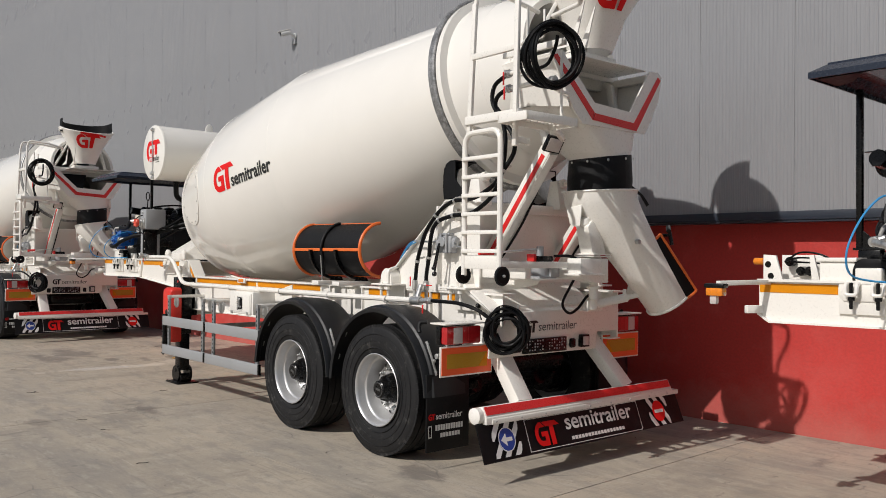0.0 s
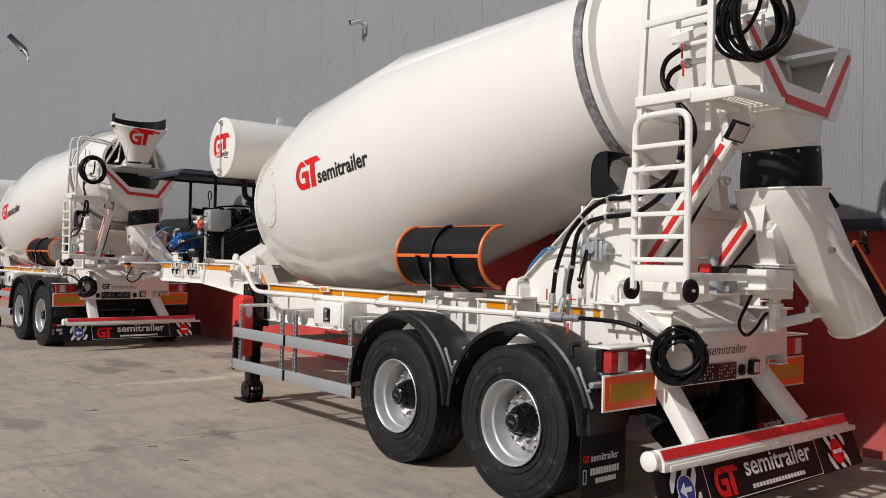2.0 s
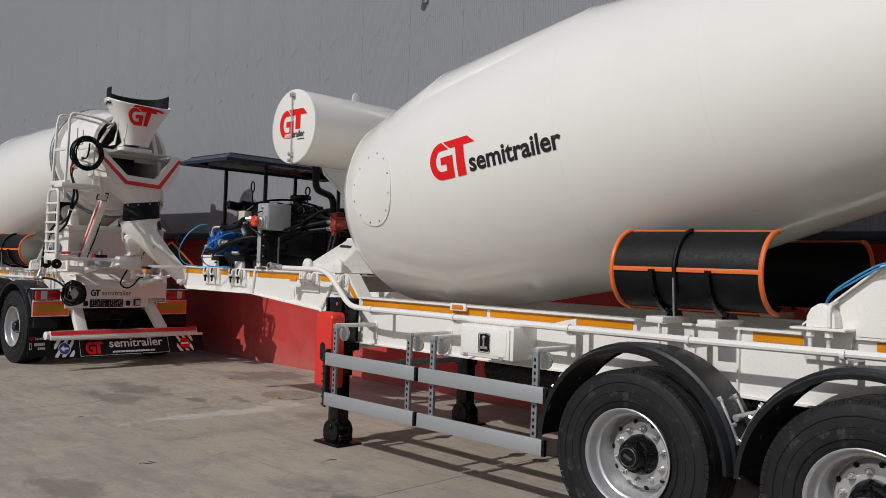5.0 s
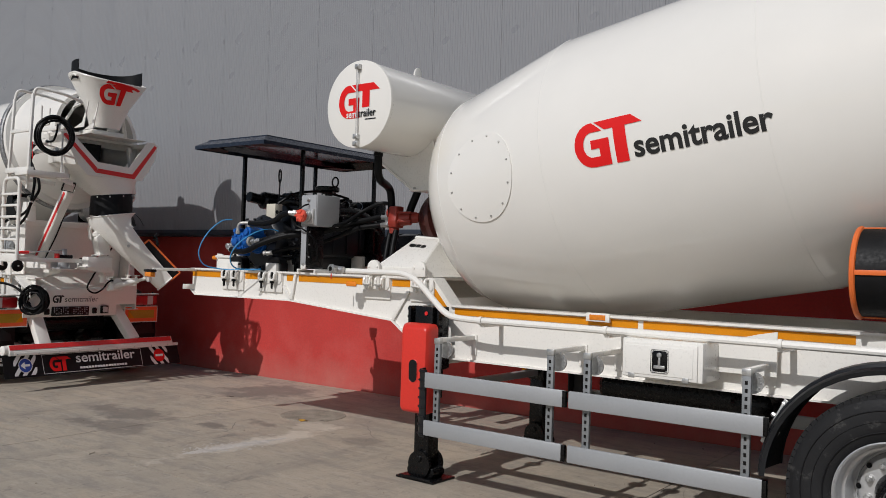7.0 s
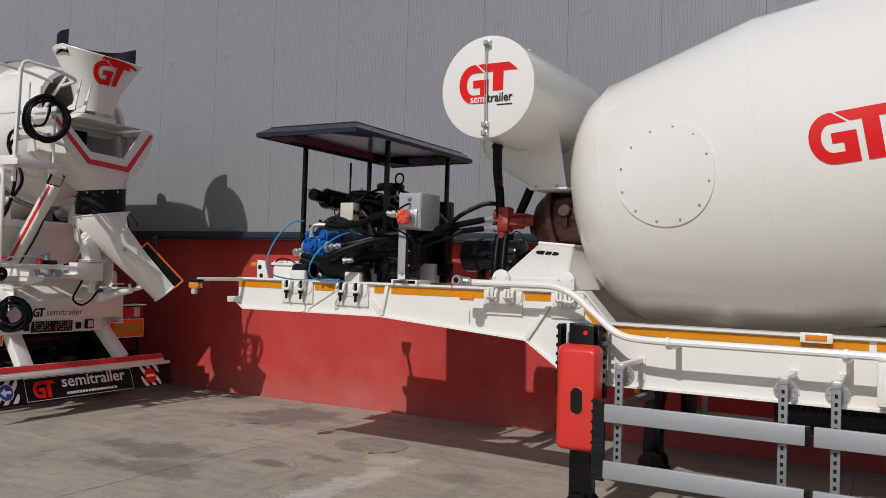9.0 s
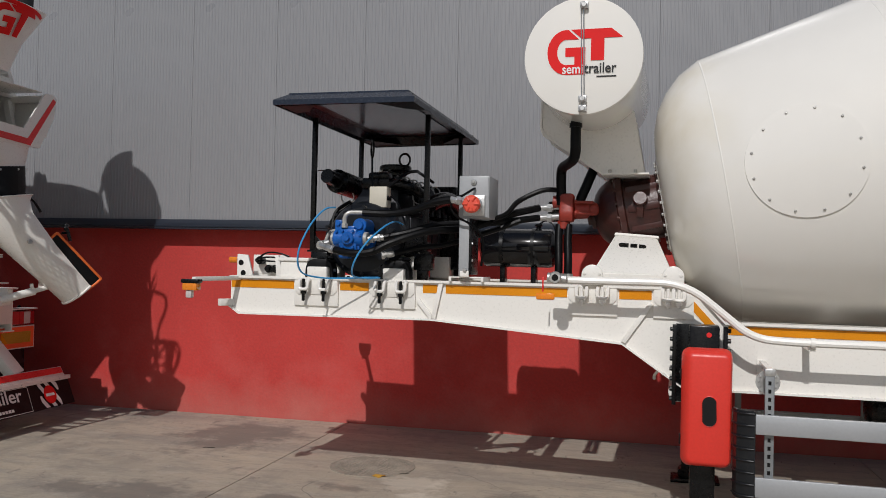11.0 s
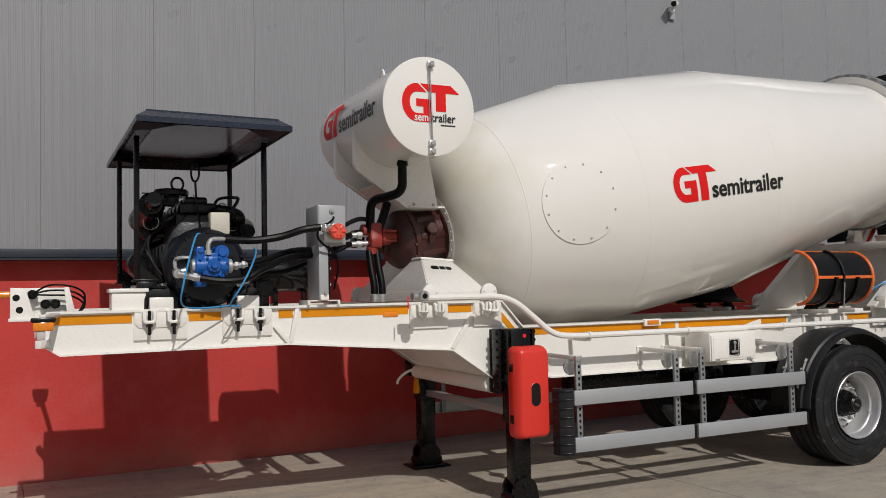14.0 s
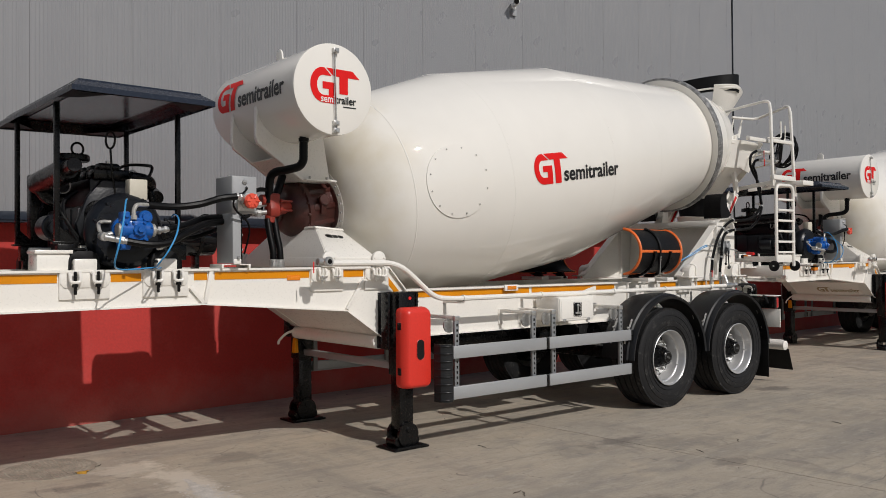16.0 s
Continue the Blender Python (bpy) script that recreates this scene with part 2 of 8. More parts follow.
    col = mixin(ramp(noise_at(3.4, 6, 0.8, (0.05, 2.4, 1), 8, 9.7), 0.60, 0.66, 0, 0.45), col, (0.221, 0.200, 0.175))
    col = mixin(ramp(noise_at(4.5, 10, 0.8, (0.45, 1.5, 1), 6, 13.0), 0.505, 0.56, 0, 0.38), col, (0.235, 0.22, 0.20))
    col = mixin(ramp(noise_at(5.5, 10, 0.82, (0.5, 1.4, 1), -12, 31.0), 0.53, 0.58, 0, 0.30), col, (0.54, 0.485, 0.40))
    col = mixin(ramp(noise_at(7.0, 9, 0.75, (1.2, 0.6, 1), 40, 17.0), 0.60, 0.63, 0, 0.55), col, (0.16, 0.145, 0.13))
    col = mixin(ramp(noise_at(14, 6, 0.8), 0.52, 0.72, 0, 0.35), col, (0.252, 0.220, 0.175))
    col = mixin(ramp(noise_at(60, 3, 0.7), 0.56, 0.72, 0, 0.45), col, (0.200, 0.170, 0.138))
    col = mixin(ramp(noise_at(45, 3, 0.7, shift=2.0), 0.60, 0.74, 0, 0.4), col, (0.588, 0.500, 0.396))
    for x, y, rx, ry, amount in ((-8.85, 1.10, 0.60, 0.75, 0.75), (-8.6, -0.96, 0.7, 0.3, 0.7), (-3.18, -1.92, 0.35, 0.14, 0.8), (-4.63, -3.3, 0.45, 0.22, 0.6), (0.66, -1.28, 0.3, 0.15, 0.7), (-8.0, -1.4, 0.5, 0.25, 0.6), (-5.9, -0.2, 0.3, 0.2, 0.5), (-8.55, -1.54, 0.35, 0.13, 0.7), (-7.47, -0.74, 0.22, 0.10, 0.8), (-7.23, -0.33, 0.26, 0.10, 0.7), (-3.05, -2.98, 0.3, 0.13, 0.6)):
        col = mixin(stain(x, y, rx, ry, amount), col, (0.173, 0.150, 0.129))
    col = mixin(stain(-6.56, -0.95, 0.16, 0.95, 0.7, 1.1), col, (0.651, 0.585, 0.488))
    col = mixin(stain(-6.75, -0.1, 0.25, 0.35, 0.5, 1.2), col, (0.630, 0.565, 0.469))
    col = mixin(ramp(noise_at(2.6, 5, 0.75, (0.12, 2.2, 1), 55, 1.7), 0.65, 0.69, 0, 0.45), col, (0.578, 0.510, 0.423))
    vor = n.new("ShaderNodeTexVoronoi")
    vor.feature = "DISTANCE_TO_EDGE"
    vor.inputs["Scale"].default_value = 0.42
    warp = n.new("ShaderNodeVectorMath")
    warp.operation = "MULTIPLY_ADD"
    nz = n.new("ShaderNodeTexNoise")
    nz.inputs["Scale"].default_value = 1.6
    l.new(geo.outputs["Position"], nz.inputs["Vector"])
    l.new(nz.outputs["Color"], warp.inputs[0])
    warp.inputs[1].default_value = (0.5, 0.5, 0)
    l.new(geo.outputs["Position"], warp.inputs[2])
    l.new(warp.outputs[0], vor.inputs["Vector"])
    line = ramp(vor.outputs["Distance"], 0.0, 0.0035, 1.0, 0.0)
    mask = n.new("ShaderNodeMath")
    mask.operation = "MULTIPLY"
    l.new(line, mask.inputs[0])
    l.new(ramp(noise_at(0.7, 3, 0.5, shift=4.4), 0.5, 0.6, 0, 0.75), mask.inputs[1])
    col = mixin(mask.outputs[0], col, (0.10, 0.095, 0.09))
    l.new(col, b.inputs["Base Color"])
    l.new(ramp(noise_at(3.0), 0.3, 0.7, 0.62, 0.88), b.inputs["Roughness"])
    bp = n.new("ShaderNodeBump")
    bp.inputs["Strength"].default_value = 0.25
    bp.inputs["Distance"].default_value = 0.01
    l.new(noise_at(30, 6, 0.7), bp.inputs["Height"])
    l.new(bp.outputs[0], b.inputs["Normal"])
    return m


CONCRETE = concrete_mat()
COVERM = mat("dusty_cast_cover", (0.30, 0.262, 0.212), 0.85, vary=0.35, scale=6, bump=0.2)
GRAVELM = mat("fine_gravel", (0.33, 0.29, 0.24), 0.9, vary=0.4, scale=30)
CHALK = mat("dried_cement", (0.55, 0.51, 0.46), 0.9, vary=0.2, scale=10)
LEAFM = mat("dry_leaf", (0.6, 0.33, 0.04), 0.7, vary=0.2, scale=20)


# ---- mesh helpers ----
def mesh_from(bm, name, material, smooth=True, angle=35):
    me = bpy.data.meshes.new(name)
    bmesh.ops.recalc_face_normals(bm, faces=bm.faces)
    if smooth:
        lim = radians(angle)
        for f in bm.faces:
            f.smooth = True
        for e in bm.edges:
            if len(e.link_faces) == 2 and e.calc_face_angle(0) > lim:
                e.smooth = False
    bm.to_mesh(me)
    bm.free()
    me.materials.append(material)
    return me


def part(name, bm, material, parent=None, label="", smooth=True):
    ob = new(name, mesh_from(bm, name, material, smooth))
    if parent is not None:
        ob.parent = parent
    if label:
        ob["label"] = label
    return ob


def join(*bms):
    out = bms[0]
    for b in bms[1:]:
        me = bpy.data.meshes.new("tmp")
        b.to_mesh(me)
        b.free()
        out.from_mesh(me)
        bpy.data.meshes.remove(me)
    return out


def box(x0, x1, y0, y1, z0, z1, bevel=0.006, m=None, seg=2):
    bm = bmesh.new()
    bmesh.ops.create_cube(bm, size=1)
    for v in bm.verts:
        v.co = ((x0 + x1) / 2 + v.co.x * abs(x1 - x0), (y0 + y1) / 2 + v.co.y * abs(y1 - y0), (z0 + z1) / 2 + v.co.z * abs(z1 - z0))
    if bevel:
        bmesh.ops.bevel(bm, geom=list(bm.edges), offset=bevel, segments=seg, affect="EDGES", profile=0.5)
    if m is not None:
        bm.transform(m)
    return bm


def prism(points, a, b, axis="y", bevel=0.0):
    """A polygon of (x, z), (y, z) or (x, y) pairs drawn out along the axis from a to b."""
    put = {"y": lambda p, d: (p[0], d, p[1]), "x": lambda p, d: (d, p[0], p[1]), "z": lambda p, d: (p[0], p[1], d)}[axis]
    bm = bmesh.new()
    r0 = [bm.verts.new(put(p, a)) for p in points]
    r1 = [bm.verts.new(put(p, b)) for p in points]
    bm.faces.new(r0)
    bm.faces.new(r1[::-1])
    k = len(points)
    for i in range(k):
        bm.faces.new((r0[i], r1[i], r1[(i + 1) % k], r0[(i + 1) % k]))
    bmesh.ops.recalc_face_normals(bm, faces=bm.faces)
    if bevel:
        bmesh.ops.bevel(bm, geom=list(bm.edges), offset=bevel, segments=2, affect="EDGES", profile=0.5)
    return bm


def frame_of(d):
    d = Vector(d).normalized()
    u = d.cross(Vector((0, 0, 1)))
    if u.length < 1e-3:
        u = Vector((1, 0, 0))
    u.normalize()
    return u, u.cross(d).normalized(), d


def lathe(profile, origin, axis, seg=32, start=0.0, sweep=360.0, closed=False):
    """A profile of (along, radius) turned round an axis."""
    u, w, d = frame_of(axis)
    o = Vector(origin)
    full = sweep >= 359.9
    steps = seg if full else seg + 1
    bm = bmesh.new()
    rings = []
    for s, r in profile:
        if r < 1e-5:
            rings.append([bm.verts.new(o + d * s)] * steps)
            continue
        row = []
        for i in range(steps):
            a = radians(start + sweep * i / seg)
            row.append(bm.verts.new(o + d * s + (u * math.cos(a) + w * math.sin(a)) * r))
        rings.append(row)
    pairs = list(zip(rings, rings[1:])) + ([(rings[-1], rings[0])] if closed else [])
    for p, q in pairs:
        for i in range(seg):
            j = (i + 1) % steps
            vs = []
            for v in (p[i], p[j], q[j], q[i]):
                if v not in vs:
                    vs.append(v)
            if len(vs) > 2:
                try:
                    bm.faces.new(vs)
                except ValueError:
                    pass
    return bm


def cyl(p0, p1, r, seg=16, bevel=0.004, r1=None):
    p0, p1 = Vector(p0), Vector(p1)
    n = (p1 - p0).length
    r1 = r if r1 is None else r1
    b = min(bevel, r * 0.4, n * 0.3)
    return lathe([(0, 0), (0, r - b), (b, r), (n - b, r1), (n, r1 - b), (n, 0)], p0, p1 - p0, seg)


def spline(points, per=6, closed=False):
    pts = [Vector(p) for p in points]
    k = len(pts)
    out = []
    for i in range(k if closed else k - 1):
        if closed:
            a, b, c, d = (pts[(i + j - 1) % k] for j in range(4))
        else:
            a, b, c, d = pts[max(i - 1, 0)], pts[i], pts[i + 1], pts[min(i + 2, k - 1)]
        for j in range(per):
            t = j / per
            out.append(0.5 * ((2 * b) + (c - a) * t + (2 * a - 5 * b + 4 * c - d) * t * t + (3 * b - a - 3 * c + d) * t ** 3))
    if not closed:
        out.append(pts[-1])
    return out


def tube(points, r, seg=10, per=6, closed=False, smooth=True, caps=True):
    pts = spline(points, per, closed) if smooth else [Vector(p) for p in points]
    k = len(pts)
    bm = bmesh.new()
    rows = []
    u = None
    for i, p in enumerate(pts):
        if closed:
            d = pts[(i + 1) % k] - pts[i - 1]
        else:
            d = pts[min(i + 1, k - 1)] - pts[max(i - 1, 0)]
        d.normalize()
        if u is None:
            u = frame_of(d)[0]
        u = (u - d * u.dot(d)).normalized()
        w = d.cross(u)
        rows.append([bm.verts.new(p + (u * math.cos(2 * math.pi * j / seg) + w * math.sin(2 * math.pi * j / seg)) * r) for j in range(seg)])
    for i in range(k if closed else k - 1):
        a, b = rows[i], rows[(i + 1) % k]
        for j in range(seg):
            bm.faces.new((a[j], a[(j + 1) % seg], b[(j + 1) % seg], b[j]))
    if caps and not closed:
        bm.faces.new(rows[0][::-1])
        bm.faces.new(rows[-1])
    return bm


def bend_pipe(points, r, radius=0.08, seg=10):
    """A pipe of straight runs with rounded elbows."""
    pts = [Vector(p) for p in points]
    out = [pts[0]]
    for a, b, c in zip(pts, pts[1:], pts[2:]):
        d0, d1 = (a - b), (c - b)
        k = min(radius, d0.length * 0.45, d1.length * 0.45)
        p, q = b + d0.normalized() * k, b + d1.normalized() * k
        for j in range(7):
            t = j / 6
            out.append(p * (1 - t) ** 2 + b * 2 * t * (1 - t) + q * t * t)
    out.append(pts[-1])
    return tube(out, r, seg, smooth=False)


def beam(p0, p1, w, h, up=(0, 0, 1), bevel=0.005):
    """A square tube from p0 to p1, w wide and h high."""
    p0, p1 = Vector(p0), Vector(p1)
    d = (p1 - p0)
    n = d.length
    d.normalize()
    s = d.cross(Vector(up)).normalized()
    t = s.cross(d)
    m = Matrix((s, d, t)).transposed().to_4x4()
    m.translation = p0
    return box(-w / 2, w / 2, 0, n, -h / 2, h / 2, bevel, m)


def sheet_sweep(rows, thick):
    """Rows of points make a skin, given a thickness inwards."""
    bm = bmesh.new()
    g = [[bm.verts.new(p) for p in row] for row in rows]
    for a, b in zip(g, g[1:]):
        for i in range(len(a) - 1):
            bm.faces.new((a[i], a[i + 1], b[i + 1], b[i]))
    bmesh.ops.recalc_face_normals(bm, faces=bm.faces)
    bmesh.ops.solidify(bm, geom=list(bm.faces), thickness=thick)
    return bm


def decal(shapes, place, parent, material, name, lift=0.003, label=""):
    """Flat shapes of (u, v) quads laid on a surface by place(u, v)."""
    bm = bmesh.new()
    for a, b, c, d in shapes:
        n = 5
        a, b, c, d = (Vector(p) for p in (a, b, c, d))
        rows = [[bm.verts.new(place(*((a + (b - a) * i / n) * (1 - j / n) + (d + (c - d) * i / n) * (j / n)))) for i in range(n + 1)] for j in range(n + 1)]
        for p, q in zip(rows, rows[1:]):
            for i in range(n):
                bm.faces.new((p[i], p[i + 1], q[i + 1], q[i]))
    bmesh.ops.remove_doubles(bm, verts=bm.verts, dist=0.0008)
    return tagged(part(name, bm, material, parent, label), kind="" if name in ("emblem", "round_sign", "arrow", "sign_bar", "swoosh", "web_line") else "stuff")


def rect(u0, u1, v0, v1, lean=0.0):
    return ((u0 + lean * v0, v0), (u1 + lean * v0, v0), (u1 + lean * v1, v1), (u0 + lean * v1, v1))


def arc(cu, cv, ro, ri, a0, a1, n=12):
    out = []
    for i in range(n):
        p, q = radians(a0 + (a1 - a0) * i / n), radians(a0 + (a1 - a0) * (i + 1) / n)
        out.append(((cu + ro * math.cos(p), cv + ro * math.sin(p)), (cu + ro * math.cos(q), cv + ro * math.sin(q)), (cu + ri * math.cos(q), cv + ri * math.sin(q)), (cu + ri * math.cos(p), cv + ri * math.sin(p))))
    return out


def emblem(u, v, h, stem=0.0):
    """A round hook with an inner step beside a post with a long slanted top bar, h high, from the corner (u, v)."""
    q = [((0.42, 0.78), (0.70, 0.78), (0.46, 1.0), (0.42, 1.0)), ((0.52, 1.0), (0.76, 0.79), (1.65, 0.79), (1.40, 1.0)), rect(0.96, 1.25, stem, 0.79),
         rect(0.42, 0.84, 0.0, 0.22), rect(0.60, 0.84, 0.22, 0.40), rect(0.40, 0.84, 0.40, 0.60)]
    for i in range(14):
        a0, a1 = radians(90 + 180 * i / 14), radians(90 + 180 * (i + 1) / 14)
        q.append(tuple((0.42 + 0.84 * r * math.cos(a), 0.5 + k * math.sin(a)) for r, k, a in ((0.5, 0.5, a0), (0.5, 0.5, a1), (0.24, 0.28, a1), (0.24, 0.28, a0))))
    return [tuple((u + x * h, v + y * h) for x, y in c) for c in q]


def word_bars(u, v, length, h, count):
    """A row of plain bars in place of a name."""
    k = length / (count + 0.2 * (count - 1) / 0.9 * 0.9)
    return [rect(u + i * 1.2 * k, u + i * 1.2 * k + k, v, v + 0.8 * h) for i in range(count)]


def lettering(text, u, v, length, h, place, parent, material, label="", bold=0.016, cuts=3):
    """A word in the built-in font, length wide and h high, laid on a surface by place(u, v)."""
    font = bpy.data.curves.new("word", "FONT")
    font.body, font.offset, font.resolution_u = text, bold, 4
    flat = bpy.data.objects.new("word", font)
    scene.collection.objects.link(flat)
    me = bpy.data.meshes.new_from_object(flat.evaluated_get(bpy.context.evaluated_depsgraph_get()))
    bpy.data.objects.remove(flat)
    bm = bmesh.new()
    bm.from_mesh(me)
    bpy.data.meshes.remove(me)
    xs, ys = [p.co.x for p in bm.verts], [p.co.y for p in bm.verts]
    x0, y0, kx, ky = min(xs), min(ys), length / (max(xs) - min(xs)), h / (max(ys) - min(ys))
    for p in bm.verts:
        p.co = (u + (p.co.x - x0) * kx, v + (p.co.y - y0) * ky, 0)
    for i in range(1, cuts + 1):
        bmesh.ops.bisect_plane(bm, geom=list(bm.verts) + list(bm.edges) + list(bm.faces), plane_co=(0, v + h * i / (cuts + 1), 0), plane_no=(0, 1, 0))
    for p in bm.verts:
        p.co = place(p.co.x, p.co.y)
    return part("lettering", bm, material, parent, label, smooth=False)


def disc(cu, cv, r, n=16):
    out = []
    for i in range(0, n, 2):
        p = [2 * math.pi * (i + j) / n for j in range(3)]
        out.append(((cu, cv), *((cu + r * math.cos(a), cv + r * math.sin(a)) for a in p)))
    return out


# ---- the yard ----
WALL_YAW = math.atan(0.035)
WALL = Matrix.Translation((0, 2.29, 0)) @ Matrix.Rotation(WALL_YAW, 4, "Z")


def under_wall(ob):
    ob.matrix_world = WALL
    return ob


ground_bm = bmesh.new()
bmesh.ops.create_grid(ground_bm, x_segments=2, y_segments=2, size=1500)
bmesh.ops.translate(ground_bm, verts=ground_bm.verts, vec=(0, 0, -0.02))
ground = tagged(part("ground", ground_bm, CONCRETE), "weathered grey-brown concrete yard with stained slabs", "ground", kind="structure")

plinth_bm = box(-60, 45, 0.05, 0.40, -0.05, 2.02, 0.0)
plinth = under_wall(tagged(part("wall_plinth", plinth_bm, REDWALL), "red painted rendered plinth wall of the hall", "wall", kind="structure"))

clad_back = under_wall(tagged(part("wall_cladding", box(-60, 45, -0.10, 0.34, 2.0, 11.0, 0.0), CLAD), "grey ribbed metal cladding of the hall above its plinth", "wall", kind="structure"))
flash_bm = join(box(-60, 45, -0.165, -0.10, 2.072, 2.086, 0.0), box(-60, 45, -0.175, -0.165, 2.005, 2.086, 0.002), box(-60, 45, -0.165, 0.05, 1.985, 1.998, 0.0))
under_wall(tagged(part("drip_flashing", flash_bm, FLASH), "dark blue-grey metal drip edge below the cladding", "trim", kind="structure"))


def panel_mesh(width, ribs):
    """One cladding sheet with shallow upright ribs and a folded edge on both sides."""
    bm = bmesh.new()
    prof = [(0.0, -0.022), (0.004, -0.028)]
    pitch = (width - 0.016) / ribs
    for i in range(ribs):
        x = 0.008 + i * pitch
        prof += [(x + 0.10 * pitch, -0.028), (x + 0.22 * pitch, -0.0312), (x + 0.55 * pitch, -0.0312), (x + 0.67 * pitch, -0.028)]
    prof += [(width - 0.004, -0.028), (width, -0.022)]
    lo = [bm.verts.new((x, y - 0.10, 2.085)) for x, y in prof]
    hi = [bm.verts.new((x, y - 0.10, 10.9)) for x, y in prof]
    for i in range(len(prof) - 1):
        bm.faces.new((lo[i], lo[i + 1], hi[i + 1], hi[i]))
    return mesh_from(bm, "cladding_sheet", CLAD, smooth=False)


# ---- the mixer trailer, built once with its middle line on y = 0 ----
trailer = new("concrete_mixer_trailer")
tagged(trailer, "white concrete mixer semitrailer with a tilted drum, parked along the wall", "trailer", group="mixer trailers along the hall")
T = trailer
DO, DA = Vector((-4.935, 0.0, 2.15)), radians(10.25)
DX, DN = Vector((math.cos(DA), 0, math.sin(DA))), Vector((-math.sin(DA), 0, math.cos(DA)))
DY = DN.cross(DX)
GO = Vector((-4.925, 0.0, 2.12))
DRUM_PROFILE = [(-0.02, 0.30), (-0.02, 0.36), (0.0, 0.50), (0.05, 0.635), (0.12, 0.74), (0.22, 0.84), (0.36, 0.916), (1.39, 1.097), (2.88, 1.098), (3.9, 0.95), (5.22, 0.768)]


def drum_r(s):
    for (a, p), (b, q) in zip(DRUM_PROFILE, DRUM_PROFILE[1:]):
        if a <= s <= b and b > a:
            return p + (q - p) * (s - a) / (b - a)
    return DRUM_PROFILE[-1][1]


def on_drum(u, v, lift=0.004):
    r = drum_r(u) + lift
    a = v / 1.1
    return DO + DX * u - DY * (r * math.cos(a)) + DN * (r * math.sin(a))


# drum
drum = part("drum", lathe(DRUM_PROFILE, DO, DX, 96), DRUM_SHELL, T, "glossy off-white steel mixing drum")
part("running_ring", lathe([(5.225, 0.75), (5.225, 0.868), (5.235, 0.878), (5.29, 0.878), (5.30, 0.868), (5.30, 0.74)], DO, DX, 96), RINGM, drum, "worn galvanised running ring")
part("ring_flange", lathe([(5.218, 0.755), (5.218, 0.85), (5.224, 0.85)], DO, DX, 96), DRUM, drum)
part("mouth_cone", lathe([(5.30, 0.77), (5.305, 0.852), (5.355, 0.848), (5.365, 0.78), (5.66, 0.715), (5.663, 0.717), (5.667, 0.715), (5.80, 0.675), (6.05, 0.58), (6.05, 0.53), (5.8, 0.5), (5.2, 0.6)], DO, DX, 72), DRUM, drum)
for s0 in (0.36, 1.39, 2.88, 3.9):
    r0 = drum_r(s0)
    part("weld_seam", lathe([(s0 - 0.008, r0 - 0.003), (s0 - 0.003, r0 + 0.0006), (s0 + 0.003, r0 + 0.0006), (s0 + 0.008, r0 - 0.003)], DO, DX, 96), DRUM, drum)
word_u = 1.66 + 0.41


def drum_text(u, v):
    return on_drum(u, v - 0.045 * (u - 1.68), 0.004)


decal(emblem(1.66, -0.145, 0.295), drum_text, drum, RED, "emblem", label="red curved film emblem")
lettering("semitrailer", word_u, -0.135, 0.855, 0.150, drum_text, drum, DECAL_BLACK, "black film lettering", bold=0.026)
# manhole cover on the front cone
MU, MV, MR = 0.80, 0.02, 0.328


def disc_on_drum(u, v, r, lift, n=48, rings=5):
    bm = bmesh.new()
    rows = [[bm.verts.new(on_drum(u + r * k / rings * math.cos(2 * math.pi * i / n), v + 1.13 * r * k / rings * math.sin(2 * math.pi * i / n), lift)) for i in range(n)] for k in range(1, rings + 1)]
    rows.append([bm.verts.new(on_drum(u + r * 1.004 * math.cos(2 * math.pi * i / n), v + 1.13 * r * 1.004 * math.sin(2 * math.pi * i / n), -0.002)) for i in range(n)])
    c = bm.verts.new(on_drum(u, v, lift))
    for i in range(n):
        j = (i + 1) % n
        bm.faces.new((c, rows[0][i], rows[0][j]))
        for p, q in zip(rows, rows[1:]):
            bm.faces.new((p[i], q[i], q[j], p[j]))
    return bm


hatch = part("hatch_cover", disc_on_drum(MU, MV, MR, 0.008), DRUM, T, "round bolted white hatch plate")
for i in range(12):
    a = 2 * math.pi * (i + 0.35) / 12
    p = on_drum(MU + 0.293 * math.cos(a), MV + 0.334 * math.sin(a), 0.006)
    nrm = (p - (DO + DX * MU)).normalized()
    part("bolt", lathe([(0.002, 0.008), (0.007, 0.008), (0.010, 0.005), (0.011, 0)], p, nrm, 8), CADMIUM, hatch)

# chassis: two deep side beams with flanges, plates across
SIDE = [(-7.945, 1.55), (-7.945, 1.335), (-7.868, 1.285), (-6.44, 1.292), (-5.18, 1.19), (-4.80, 0.93), (0.95, 0.93), (0.95, 1.345), (-4.56, 1.345), (-4.745, 1.55)]
TOPL = [(-7.945, 1.55), (-4.745, 1.55), (-4.56, 1.345), (0.98, 1.345)]
BOTL = [(-7.945, 1.335), (-7.868, 1.285), (-6.44, 1.292), (-5.18, 1.19), (-4.80, 0.93), (0.95, 0.93)]


def strip(line, y0, y1, thick):
    """A flange that follows a line of (x, z)."""
    up = [Vector((x, z)) for x, z in line]
    poly = [(p.x, p.y) for p in up] + [(p.x, p.y - thick) for p in reversed(up)]
    return prism(poly, y0, y1)


